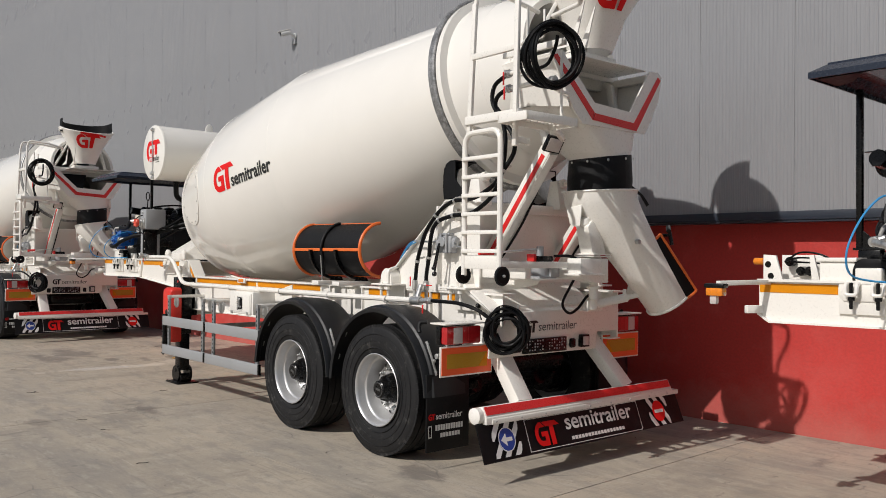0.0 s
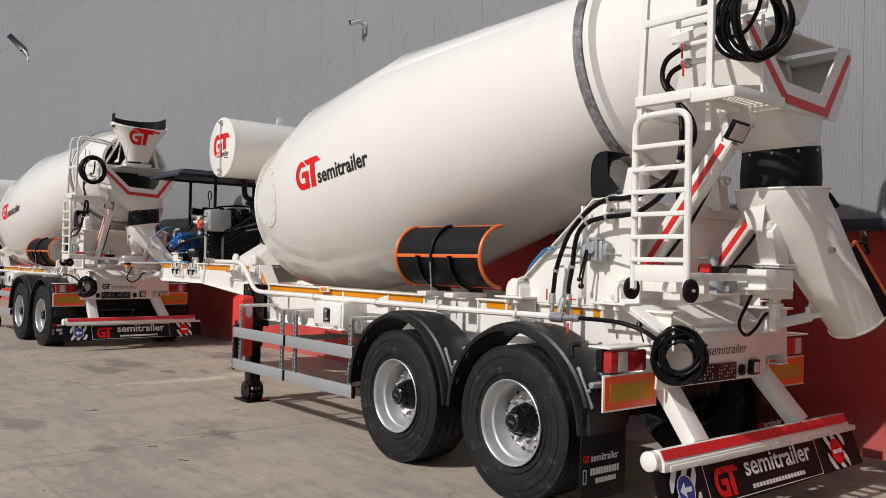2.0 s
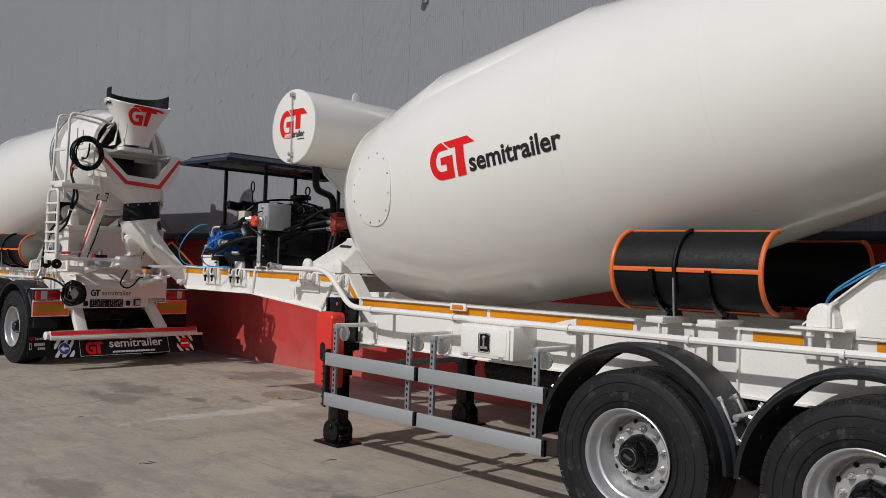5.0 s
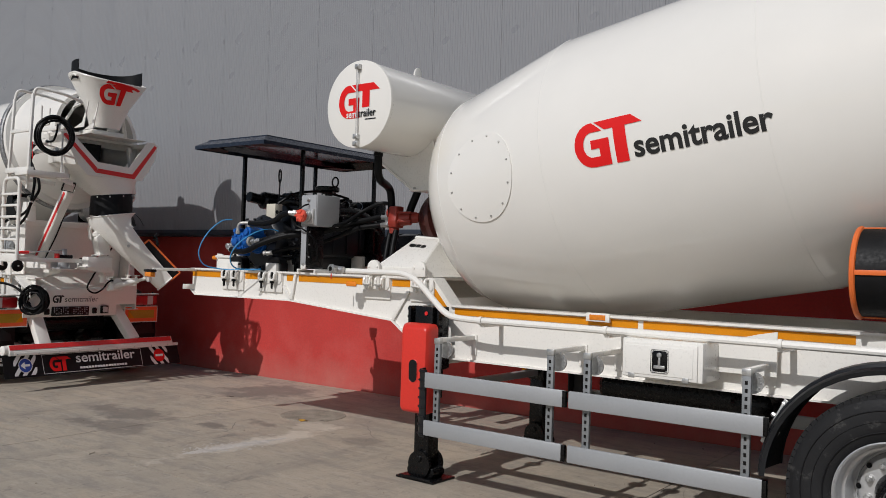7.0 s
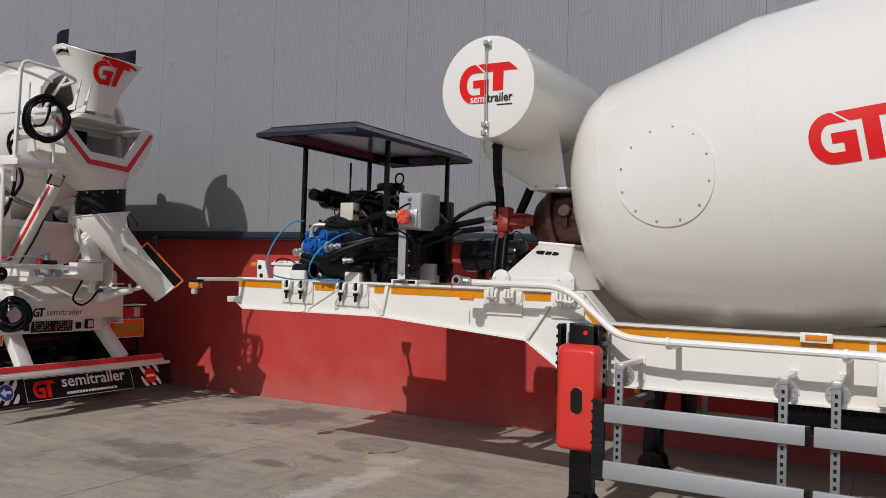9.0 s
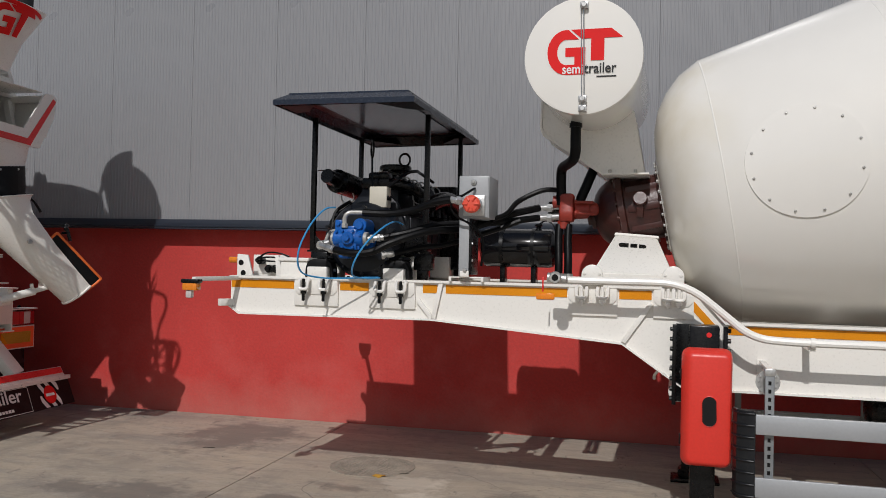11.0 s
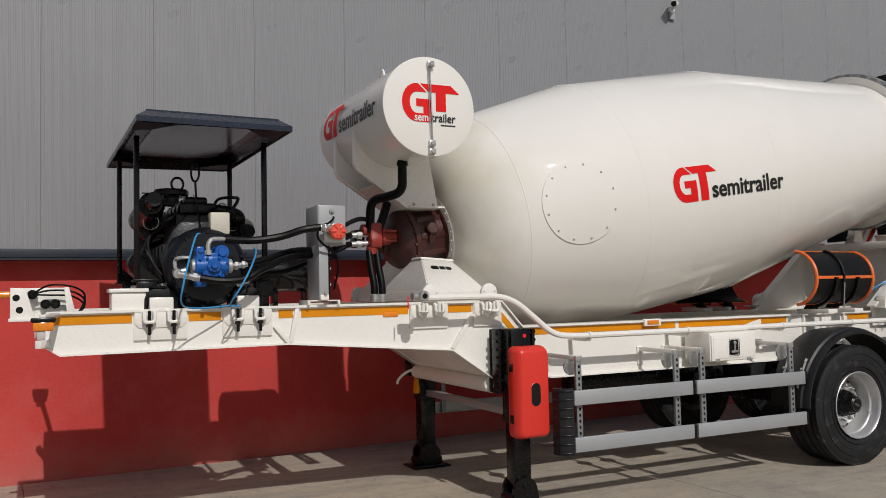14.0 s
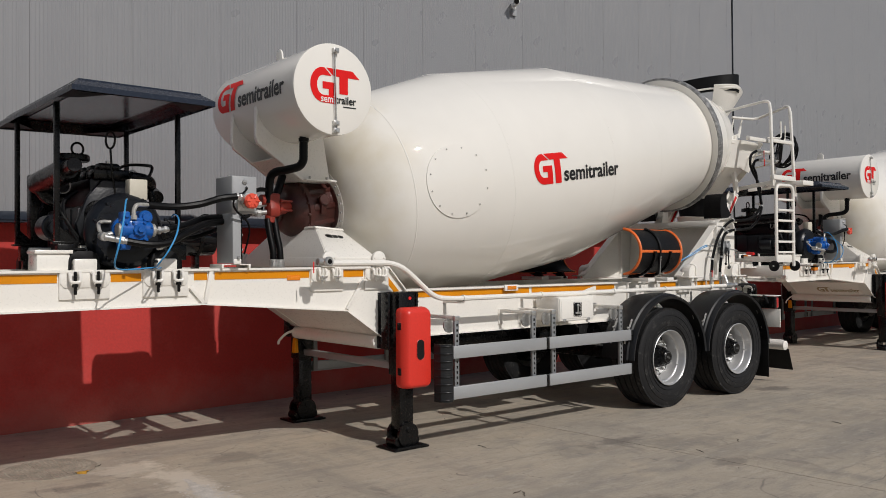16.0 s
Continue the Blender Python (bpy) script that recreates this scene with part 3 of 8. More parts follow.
for sg in (-1, 1):
    b = part("side_beam", prism(SIDE, sg * 0.715, sg * 0.700), WHITE, T, "white welded steel side beam")
    ya, yb = (-0.745, -0.60) if sg < 0 else (0.60, 0.745)
    part("top_flange", strip([(x, z + 0.004) for x, z in TOPL], ya, yb, 0.016), WHITE, b)
    part("bottom_flange", strip([(x, z + 0.006) for x, z in BOTL], ya, yb, 0.012), WHITE, b)
    o = sg * 0.715
    for p0, p1 in (((-6.37, 1.54), (-6.42, 1.30)), ((-6.53, 1.42), (-6.43, 1.30)), ((-5.0, 1.45), (-5.17, 1.20))):
        part("gusset", beam((p0[0], o + sg * 0.012, p0[1]), (p1[0], o + sg * 0.012, p1[1]), 0.03, 0.022, (0, 1, 0), 0.002), WHITE, b)
    for x in (-1.45, -0.9, 0.1):
        part("web_stiffener", box(x - 0.006, x + 0.006, min(o, o + sg * 0.028), max(o, o + sg * 0.028), 0.945, 1.335, 0.001), WHITE, b)
    for x0, x1 in ((-7.94, -7.45), (-7.10, -6.89), (-6.50, -6.40), (-6.34, -5.53), (-5.20, -5.0)):
        part("marking_tape", box(x0, x1, min(o, o + sg * 0.004), max(o, o + sg * 0.004), 1.470, 1.526, 0), AMBER, b, "amber reflective tape")
    part("marking_tape", prism([(-4.86, 1.53), (-4.80, 1.53), (-4.60, 1.31), (-4.66, 1.31)], o, o + sg * 0.004), AMBER, b, "amber reflective tape")
    for x0, x1 in ((-4.54, -3.0), (-2.96, -1.66), (-0.82, -0.52), (-0.12, 0.20), (0.3, 0.56)):
        part("marking_tape", box(x0, x1, min(o, o + sg * 0.004), max(o, o + sg * 0.004), 1.272, 1.324, 0), AMBER, b, "amber reflective tape")
    # clamp plates with their bolts
    for x0, x1 in ((-7.44, -7.11), (-6.88, -6.55), (-5.522, -5.21), (-4.99, -4.745)):
        q = part("clamp_plate", prism([(x0, 1.546), (x1, 1.546), (x1, 1.357), (x0, 1.357)], o, o + sg * 0.018, bevel=0.003), WHITE, b)
        for xx in (x0 + 0.09, x1 - 0.09):
            dark = WHITE if x0 > -6 else BLACK
            part("stud", cyl((xx, o + sg * 0.062, 1.425 if x0 > -6 else 1.39), (xx, o + sg * 0.062, 1.545), 0.011, 10), dark, q)
            part("nut", cyl((xx, o + sg * 0.062, 1.440), (xx, o + sg * 0.062, 1.460), 0.021, 6, 0.002), dark, q)
            part("clip", bend_pipe([(xx - 0.032, o + sg * 0.01, 1.540), (xx - 0.032, o + sg * 0.062, 1.535), (xx - 0.032, o + sg * 0.068, 1.472), (xx + 0.032, o + sg * 0.068, 1.472), (xx + 0.032, o + sg * 0.062, 1.535), (xx + 0.032, o + sg * 0.01, 1.540)], 0.012, 0.022, 8), WHITE, q)
        part("clamp_fold", prism([(x0 + 0.004, 1.546), (x1 - 0.004, 1.546), (x1 - 0.004, 1.465), (x1 - 0.03, 1.435), (x0 + 0.03, 1.435), (x0 + 0.004, 1.465)], min(o + sg * 0.018, o + sg * 0.026), max(o + sg * 0.018, o + sg * 0.026), bevel=0.003), WHITE, q)
for x in (-7.90, -7.3, -6.7, -5.95, -5.3, -3.9, -2.9, -1.9, -0.68, 0.1, 0.9):
    z0, z1 = (1.36, 1.52) if x < -5.0 else (1.0, 1.25)
    part("cross_member", box(x - 0.05, x + 0.05, -0.70, 0.70, z0, z1, 0.006), WHITE, T)
part("neck_plate", prism([(-7.86, 1.283), (-6.68, 1.289), (-6.68, 1.301), (-7.86, 1.295)], -0.695, 0.695), WHITE, T)
part("neck_slope_plate", prism([(-5.18, 1.19), (-4.80, 0.93), (-4.79, 0.945), (-5.17, 1.205)], -0.695, 0.695), WHITE, T)
part("kingpin", lathe([(0, 0.04), (0.03, 0.04), (0.03, 0.028), (0.05, 0.028), (0.05, 0)], (-6.9, 0, 1.29), (0, 0, -1), 20), ZINC, T)

# front end: upright plate with holes, hanging marker lamps
fp = part("coupling_plate", prism([(-8.15, 1.50), (-8.00, 1.50), (-8.06, 1.705), (-8.15, 1.712)], -0.27, -0.25, bevel=0.003), WHITE, T)
# flat black discs stand in for the shade inside the plate's holes
for x, z in ((-8.115, 1.645), (-8.095, 1.565)):
    part("hole_rim", lathe([(-0.002, 0.022), (-0.002, 0.0)], (x, -0.27, z), (0, 1, 0), 16), BLACK, fp)
part("coupling_leg", prism([(-7.81, 1.50), (-7.75, 1.50), (-7.80, 1.71), (-7.83, 1.71)], -0.27, -0.25, bevel=0.003), WHITE, T)
part("coupling_bracket", box(-8.10, -7.80, -0.10, -0.085, 1.50, 1.71, 0.003), WHITE, T)
part("coupling_floor", box(-8.16, -7.72, -0.30, 0.30, 1.49, 1.51, 0.004), WHITE, T)
for cx, cz in ((-8.02, 1.665), (-7.94, 1.60), (-7.88, 1.60)):
    part("coupling_socket", join(cyl((cx, -0.16, cz), (cx, -0.10, cz), 0.032, 16), cyl((cx, -0.19, cz), (cx, -0.15, cz), 0.02, 10)), BLACK, T)
part("beacon", join(cyl((-8.22, -0.26, 1.665), (-8.15, -0.26, 1.665), 0.024, 12)), LENS_AMBER, T, "amber beacon")
for yy, k in ((-0.22, 0.0), (-0.2, 0.035), (-0.16, -0.03)):
    part("cable", tube([(-8.02, yy, 1.665), (-7.92, yy - 0.02, 1.69 + k), (-7.78, yy - 0.03, 1.68 + k), (-7.70, yy, 1.62 + k), (-7.74, yy + 0.02, 1.54), (-7.86, yy + 0.03, 1.515), (-7.96, yy, 1.53)], 0.007, 6), HOSE, T)
for sg in (-1, 1):
    arm = part("lamp_arm", beam((-7.88, sg * 0.72, 1.535), (-7.97, sg * 1.17, 1.53), 0.035, 0.03), WHITE, T)
    part("tow_lug", beam((-7.93, sg * 0.70, 1.36), (-7.99, sg * 0.80, 1.36), 0.04, 0.05), WHITE, T)
    part("marker_lamp", join(box(-8.02, -7.91, sg * 1.20 - 0.030, sg * 1.20 + 0.030, 1.455, 1.505, 0.010)), LENS_AMBER, arm, "amber marker lamp")
    part("lamp_cap", box(-8.03, -7.90, sg * 1.20 - 0.034, sg * 1.20 + 0.034, 1.503, 1.530, 0.009), BLACK, arm)
    part("lamp_foot", box(-8.0, -7.955, sg * 1.20 - 0.018, sg * 1.20 + 0.018, 1.405, 1.457, 0.008), LENS_CLEAR, arm)
part("deck_bar", box(-7.57, -7.36, -0.70, -0.52, 1.55, 1.665, 0.01), WHITE, T)
part("deck_box_lid", box(-7.585, -7.345, -0.715, -0.505, 1.665, 1.69, 0.006), WHITE, T)

# engine mounts on the beam
for x in (-7.27, -6.71):
    for y in (-0.66, 0.66):
        sy = -1 if y < 0 else 1
        k = part("engine_mount", box(x - 0.075, x + 0.075, y - 0.05 + sy * 0.03, y + 0.05 + sy * 0.03, 1.551, 1.63, 0.010), WHITE, T)
        part("mount_top", box(x - 0.075, x + 0.085, y - sy * 0.20 - 0.05, y - sy * 0.20 + 0.05, 1.551, 1.725, 0.010), WHITE, k)
        arch = [(0.105, 1.553), (0.103, 1.62), (0.085, 1.665), (0.045, 1.685), (-0.045, 1.685), (-0.085, 1.665), (-0.103, 1.62), (-0.105, 1.553)]
        part("rubber_saddle", prism([(x + p, z) for p, z in arch] + [(x - 0.084, 1.553), (x - 0.080, 1.625), (x + 0.080, 1.625), (x + 0.084, 1.553)], y - 0.045, y + 0.045, bevel=0.006), SHEET_RUBBER, k, "black rubber saddle")
        part("rubber_buffer", lathe([(0, 0.0), (0, 0.055), (0.012, 0.062), (0.020, 0.050), (0.032, 0.062), (0.045, 0.050), (0.05, 0.0)], (x, y - sy * 0.12, 1.66), (0, 0, 1), 20), SHEET_RUBBER, k)

# engine under its canopy
eng = part("engine_block", join(box(-7.18, -6.74, -0.36, 0.58, 1.70, 2.02, 0.03), box(-7.12, -6.82, -0.32, 0.52, 2.00, 2.22, 0.02)), ENGINE, T, "dark grey diesel engine block")
for i in range(5):
    y = -0.28 + 0.19 * i
    part("cylinder_head", join(box(-7.10, -6.84, y - 0.075, y + 0.075, 2.21, 2.29, 0.015), box(-7.06, -6.90, y - 0.055, y + 0.055, 2.28, 2.335, 0.02)), BLACK, eng)
    part("head_bolt", cyl((-6.98, y, 2.33), (-6.98, y, 2.355), 0.014, 6, 0.002), ZINC, eng)
    part("block_rib", box(-7.19, -6.73, y - 0.008, y + 0.008, 1.74, 2.0, 0.003), ENGINE, eng)
    part("injector_pipe", tube([(-6.84, y, 2.27), (-6.78, y + 0.02, 2.30), (-6.74, y + 0.03, 2.24), (-6.74, y * 0.7, 2.08)], 0.005, 6), ZINC, eng)
part("timing_case", prism([(-7.20, 1.72), (-6.74, 1.72), (-6.70, 1.86), (-6.80, 2.10), (-6.90, 2.20), (-7.06, 2.20), (-7.16, 2.08), (-7.24, 1.88)], -0.42, -0.36, bevel=0.01), ENGINE, eng)
part("turbocharger", join(lathe([(-0.05, 0), (-0.05, 0.05), (-0.03, 0.085), (0.02, 0.085), (0.05, 0.05), (0.09, 0.05), (0.09, 0)], (-6.68, -0.12, 2.16), (0, 1, 0), 20), tube([(-6.68, -0.17, 2.16), (-6.66, -0.30, 2.18), (-6.72, -0.40, 2.22), (-6.86, -0.42, 2.24)], 0.035, 12)), BLACK, eng)
part("oil_filter", cyl((-7.26, -0.34, 1.66), (-7.26, -0.34, 1.84), 0.05, 18, 0.008), BLACK, eng)
part("belt_pulley", lathe([(0, 0), (0, 0.085), (0.01, 0.09), (0.02, 0.08), (0.03, 0.09), (0.04, 0.085), (0.04, 0)], (-7.10, -0.47, 1.96), (0, 1, 0), 24), BLACK, eng)
for k in range(3):
    part("engine_hose", tube([(-7.20, -0.30 + 0.1 * k, 2.12), (-7.30 - 0.02 * k, -0.34, 2.04 - 0.05 * k), (-7.30, -0.40, 1.90), (-7.22, -0.44, 1.76 - 0.03 * k)], 0.014, 8), HOSE, eng)
part("wire_loom", tube([(-6.80, -0.60, 2.20), (-6.72, -0.48, 2.30), (-6.70, -0.30, 2.34), (-6.76, 0.0, 2.36), (-6.74, 0.3, 2.32)], 0.012, 6), HOSE, eng)
for cx, cz in ((-7.27, 2.02), (-6.70, 2.02)):
    part("hose_band", lathe([(-0.008, 0.05), (-0.008, 0.055), (0.008, 0.055), (0.008, 0.05)], (cx, -0.2, cz + 0.14), (0, 1, 0.2), 16), ZINC, eng)
part("sump", prism([(-7.15, 1.72), (-6.78, 1.72), (-6.83, 1.52), (-7.1, 1.52)], -0.35, 0.5, bevel=0.02), ENGINE, eng)
part("bell_housing", lathe([(0, 0), (0, 0.225), (0.02, 0.25), (0.05, 0.272), (0.09, 0.275), (0.16, 0.25), (0.30, 0.2), (0.30, 0)], (-6.965, -0.66, 1.825), (0, 1, 0), 40), ENGINE, eng)
for i in range(10):
    a = 2 * math.pi * (i + 0.5) / 10
    part("bell_bolt", cyl((-6.965 + 0.235 * math.cos(a), -0.672, 1.825 + 0.235 * math.sin(a)), (-6.965 + 0.235 * math.cos(a), -0.645, 1.825 + 0.235 * math.sin(a)), 0.011, 6, 0.002), ENGINE, eng)
for i in range(14):
    a = 2 * math.pi * i / 14
    part("bolt", cyl((-6.96 + 0.245 * math.cos(a), -0.795, 1.80 + 0.245 * math.sin(a)), (-6.96 + 0.245 * math.cos(a), -0.775, 1.80 + 0.245 * math.sin(a)), 0.012, 6, 0.001), ENGINE, eng)
part("air_filter", join(cyl((-7.285, -0.40, 2.265), (-7.27, 0.46, 2.225), 0.088, 24, 0.022), cyl((-7.29, -0.555, 2.285), (-7.285, -0.39, 2.265), 0.052, 18, 0.004), beam((-7.37, -0.54, 2.325), (-7.29, -0.54, 2.325), 0.012, 0.008), beam((-7.385, -0.40, 2.255), (-7.30, -0.40, 2.255), 0.012, 0.008)), BLACK, eng, "black cylindrical air filter")
part("intake_pipe", tube([(-7.27, 0.36, 2.18), (-7.22, 0.36, 2.12), (-7.14, 0.34, 2.10), (-7.05, 0.30, 2.12)], 0.06, 14), BLACK, eng)
part("oil_cap", join(cyl((-7.06, 0.30, 2.40), (-7.06, 0.30, 2.455), 0.13, 24, 0.012), cyl((-7.06, 0.30, 2.33), (-7.06, 0.30, 2.41), 0.06, 14)), BLACK, eng)
part("alternator", join(cyl((-7.33, -0.25, 1.86), (-7.33, -0.05, 1.86), 0.095, 22, 0.01), cyl((-7.33, -0.30, 1.86), (-7.33, -0.25, 1.86), 0.06, 18, 0.004)), ENGINE, eng)
part("starter_motor", cyl((-6.66, -0.55, 1.78), (-6.66, -0.2, 1.78), 0.07, 18, 0.01), BLACK, eng)
for i in range(5):
    y = -0.28 + 0.19 * i
    part("manifold_runner", tube([(-6.84, y, 2.2), (-6.74, y, 2.20), (-6.66, y, 2.14), (-6.64, y, 2.02)], 0.026, 8), BLACK, eng)
part("exhaust_pipe", tube([(-6.60, -0.25, 2.10), (-6.56, 0.0, 2.16), (-6.55, 0.3, 2.14), (-6.58, 0.6, 2.0)], 0.055, 14), BLACK, eng)
part("radiator", join(box(-7.28, -6.64, 0.66, 0.78, 1.62, 2.32, 0.015), cyl((-6.96, 0.6, 1.96), (-6.96, 0.66, 1.96), 0.27, 28, 0.01)), BLACK, eng)
for p in (((-7.004, 0.36), 2.51),):
    (x, y), z = p
    ring = [(x + 0.045 * math.cos(a), y, z + 0.05 * math.sin(a)) for a in [2 * math.pi * i / 14 for i in range(14)]]
    part("lifting_eye", join(tube(ring, 0.009, 8, 2, closed=True), cyl((x, y, 2.36), (x, y, z - 0.045), 0.010, 8)), BLACK, eng)
rod = [(-7.0 - 0.54 * 0.040 * math.cos(a), -0.41 + 0.84 * 0.040 * math.cos(a), 2.495 + 0.062 * math.sin(a)) for a in [2 * math.pi * i / 14 for i in range(14)]]
part("dipstick", join(tube(rod, 0.008, 8, 2, closed=True), tube([(-7.0, -0.41, 2.435), (-6.99, -0.42, 2.25), (-6.96, -0.42, 2.05)], 0.008, 6)), BLACK, eng)
part("control_unit", box(-6.937, -6.807, -0.625, -0.53, 2.052, 2.20, 0.008), CREAM, eng, "cream electrical box")
for dx in (-0.03, 0.03):
    part("gauge", cyl((-6.809, -0.578 + dx * 0.8, 2.12), (-6.80, -0.578 + dx * 0.8, 2.12), 0.018, 12, 0.002), BLACK, eng)
# blue hydraulic pump with couplings and hoses
PX, PY, PZ = -6.972, -0.86, 1.825
pump = part("hydraulic_pump", join(cyl((PX - 0.115, PY, PZ), (PX + 0.10, PY, PZ), 0.058, 20, 0.008), box(PX - 0.07, PX + 0.06, PY - 0.05, -0.66, PZ - 0.09, PZ + 0.065, 0.018), cyl((PX, -0.70, PZ), (PX, -0.655, PZ), 0.11, 24, 0.004)), BLUE, T, "bright blue hydraulic pump")
part("pump_nose", join(cyl((PX, PY - 0.075, PZ), (PX, PY - 0.03, PZ), 0.046, 8, 0.006), cyl((PX, PY - 0.095, PZ), (PX, PY - 0.07, PZ), 0.022, 6, 0.003)), BLUE, pump)
part("pump_head", join(box(PX - 0.105, PX - 0.055, PY - 0.035, PY + 0.06, PZ + 0.03, PZ + 0.125, 0.008), cyl((PX - 0.08, PY - 0.05, PZ + 0.10), (PX - 0.08, PY - 0.03, PZ + 0.10), 0.018, 6, 0.002)), BLUE, pump)
part("pump_head", join(cyl((PX + 0.062, PY - 0.01, PZ + 0.090), (PX + 0.062, PY + 0.16, PZ + 0.090), 0.048, 18, 0.006), cyl((PX + 0.062, PY - 0.03, PZ + 0.090), (PX + 0.062, PY - 0.01, PZ + 0.090), 0.030, 14, 0.004)), BLUE, pump)
part("pump_head", box(PX - 0.035, PX + 0.035, PY - 0.03, PY + 0.03, PZ + 0.045, PZ + 0.085, 0.008), BLUE, pump)
part("pump_foot", join(box(PX - 0.10, PX - 0.03, PY + 0.02, PY + 0.12, PZ - 0.135, PZ - 0.06, 0.012), box(PX + 0.02, PX + 0.075, PY - 0.03, PY + 0.08, PZ - 0.10, PZ - 0.03, 0.012)), BLUE, pump)
part("end_ring", cyl((PX - 0.135, PY, PZ), (PX - 0.105, PY, PZ), 0.046, 20, 0.004), CADMIUM, pump, "dull steel end ring")
part("end_ring", cyl((PX + 0.095, PY, PZ), (PX + 0.125, PY, PZ), 0.046, 20, 0.004), CADMIUM, pump, "dull steel end ring")
for dx, dz in ((-0.04, 0.05), (0.035, 0.05), (-0.04, -0.06), (0.035, -0.06), (-0.085, 0.045), (0.085, 0.02)):
    part("pump_bolt", cyl((PX + dx, PY - 0.066, PZ + dz), (PX + dx, PY - 0.045, PZ + dz), 0.009, 6, 0.001), BLUE, pump)
part("coupling", join(cyl((PX + 0.12, PY, PZ), (PX + 0.235, PY + 0.02, PZ + 0.012), 0.020, 12), cyl((PX + 0.14, PY, PZ), (PX + 0.165, PY, PZ), 0.030, 6, 0.002), cyl((PX + 0.19, PY + 0.01, PZ + 0.008), (PX + 0.21, PY + 0.01, PZ + 0.008), 0.028, 6, 0.002)), ZINC, pump)
part("coupling", join(cyl((-7.19, -0.87, 1.776), (-7.052, -0.93, 1.744), 0.022, 12), cyl((-7.19, -0.88, 1.776), (-7.185, -0.80, 1.785), 0.030, 14, 0.004), cyl((-7.185, -0.845, 1.785), (-7.13, -0.84, 1.80), 0.020, 10), cyl((-7.10, -0.91, 1.755), (-7.075, -0.92, 1.749), 0.029, 6, 0.002)), ZINC, pump)
part("coupling", tube([(-7.185, -0.80, 1.785), (-7.19, -0.76, 1.83), (-7.18, -0.72, 1.872), (-7.14, -0.69, 1.887), (-7.09, -0.69, 1.887)], 0.013, 10), CADMIUM, pump, "bent steel pipe")
part("coupling", join(cyl((-6.78, -0.76, 1.715), (-6.71, -0.72, 1.73), 0.022, 12), cyl((-6.785, -0.763, 1.714), (-6.76, -0.75, 1.72), 0.029, 6, 0.002)), CADMIUM, pump)
part("elbow", join(cyl((-7.004, -0.90, 1.895), (-7.004, -0.90, 1.925), 0.022, 6, 0.002), tube([(-7.004, -0.90, 1.90), (-7.004, -0.90, 1.96), (-6.985, -0.895, 1.992), (-6.95, -0.88, 2.0), (-6.87, -0.85, 2.0)], 0.015, 10)), CADMIUM, pump)
part("hose", tube([(-6.89, -0.856, 2.0), (-6.70, -0.85, 1.995), (-6.52, -0.87, 2.02), (-6.38, -0.91, 2.065), (-6.26, -0.925, 2.083)], 0.026, 10), HOSE, pump, "black hydraulic hose")
part("hose", tube([(-7.06, -0.927, 1.746), (-6.92, -0.96, 1.725), (-6.78, -0.955, 1.74), (-6.66, -0.92, 1.80), (-6.45, -0.8, 1.88), (-6.2, -0.6, 1.92), (-5.98, -0.40, 2.02), (-5.80, -0.23, 2.08)], 0.026, 10), HOSE, pump)
part("hose", tube([(-6.745, -0.84, 1.836), (-6.6, -0.80, 1.87), (-6.4, -0.70, 1.93), (-6.15, -0.55, 1.95), (-5.96, -0.36, 1.98), (-5.80, -0.23, 2.01)], 0.024, 10), HOSE, pump)
part("hose", tube([(-6.72, -0.725, 1.728), (-6.55, -0.62, 1.78), (-6.4, -0.55, 1.8), (-6.1, -0.45, 1.9), (-5.9, -0.4, 1.98)], 0.02, 8), HOSE, pump)
part("air_line", tube([(-7.06, -0.93, 2.03), (-7.10, -1.02, 2.01), (-7.15, -1.13, 1.90), (-7.20, -1.19, 1.73), (-7.21, -1.13, 1.60), (-7.14, -1.0, 1.56), (-7.0, -0.9, 1.557), (-6.8, -0.78, 1.57)], 0.006, 6), BLUEHOSE, pump, "blue air line")
part("air_line", tube([(-6.66, -0.70, 1.93), (-6.68, -0.80, 1.945), (-6.71, -0.95, 1.90), (-6.78, -1.08, 1.79), (-6.85, -1.10, 1.67), (-6.89, -1.02, 1.58), (-6.84, -0.90, 1.56), (-6.78, -0.8, 1.565)], 0.006, 6), BLUEHOSE, pump, "blue air line")

# canopy
can = part("canopy", sheet_sweep([[(-7.46, -1.09, 2.70), (-6.485, -1.06, 2.70), (-6.505, 0.86, 2.70), (-7.475, 0.95, 2.70), (-7.46, -1.09, 2.70)],
                                  [(-7.46, -1.09, 2.735), (-6.485, -1.06, 2.735), (-6.505, 0.86, 2.735), (-7.475, 0.95, 2.735), (-7.46, -1.09, 2.735)],
                                  [(-7.39, -0.99, 2.79), (-6.555, -0.97, 2.79), (-6.575, 0.77, 2.79), (-7.405, 0.85, 2.79), (-7.39, -0.99, 2.79)]], 0.006), CANOPY, T, "blue-grey sheet metal canopy")
part("canopy_top", prism([(-7.392, -0.992), (-6.553, -0.972), (-6.573, 0.772), (-7.407, 0.852)], 2.786, 2.796, "z"), CANOPY, can)
part("canopy_inside", prism([(-7.385, -0.985), (-6.56, -0.965), (-6.58, 0.765), (-7.40, 0.845)], 2.775, 2.783, "z"), BLACK, can)
part("canopy_lining", prism([(-7.29, -0.90), (-6.655, -0.88), (-6.675, 0.62), (-7.305, 0.68)], 2.768, 2.774, "z"), CANIN, can, "grey lining")
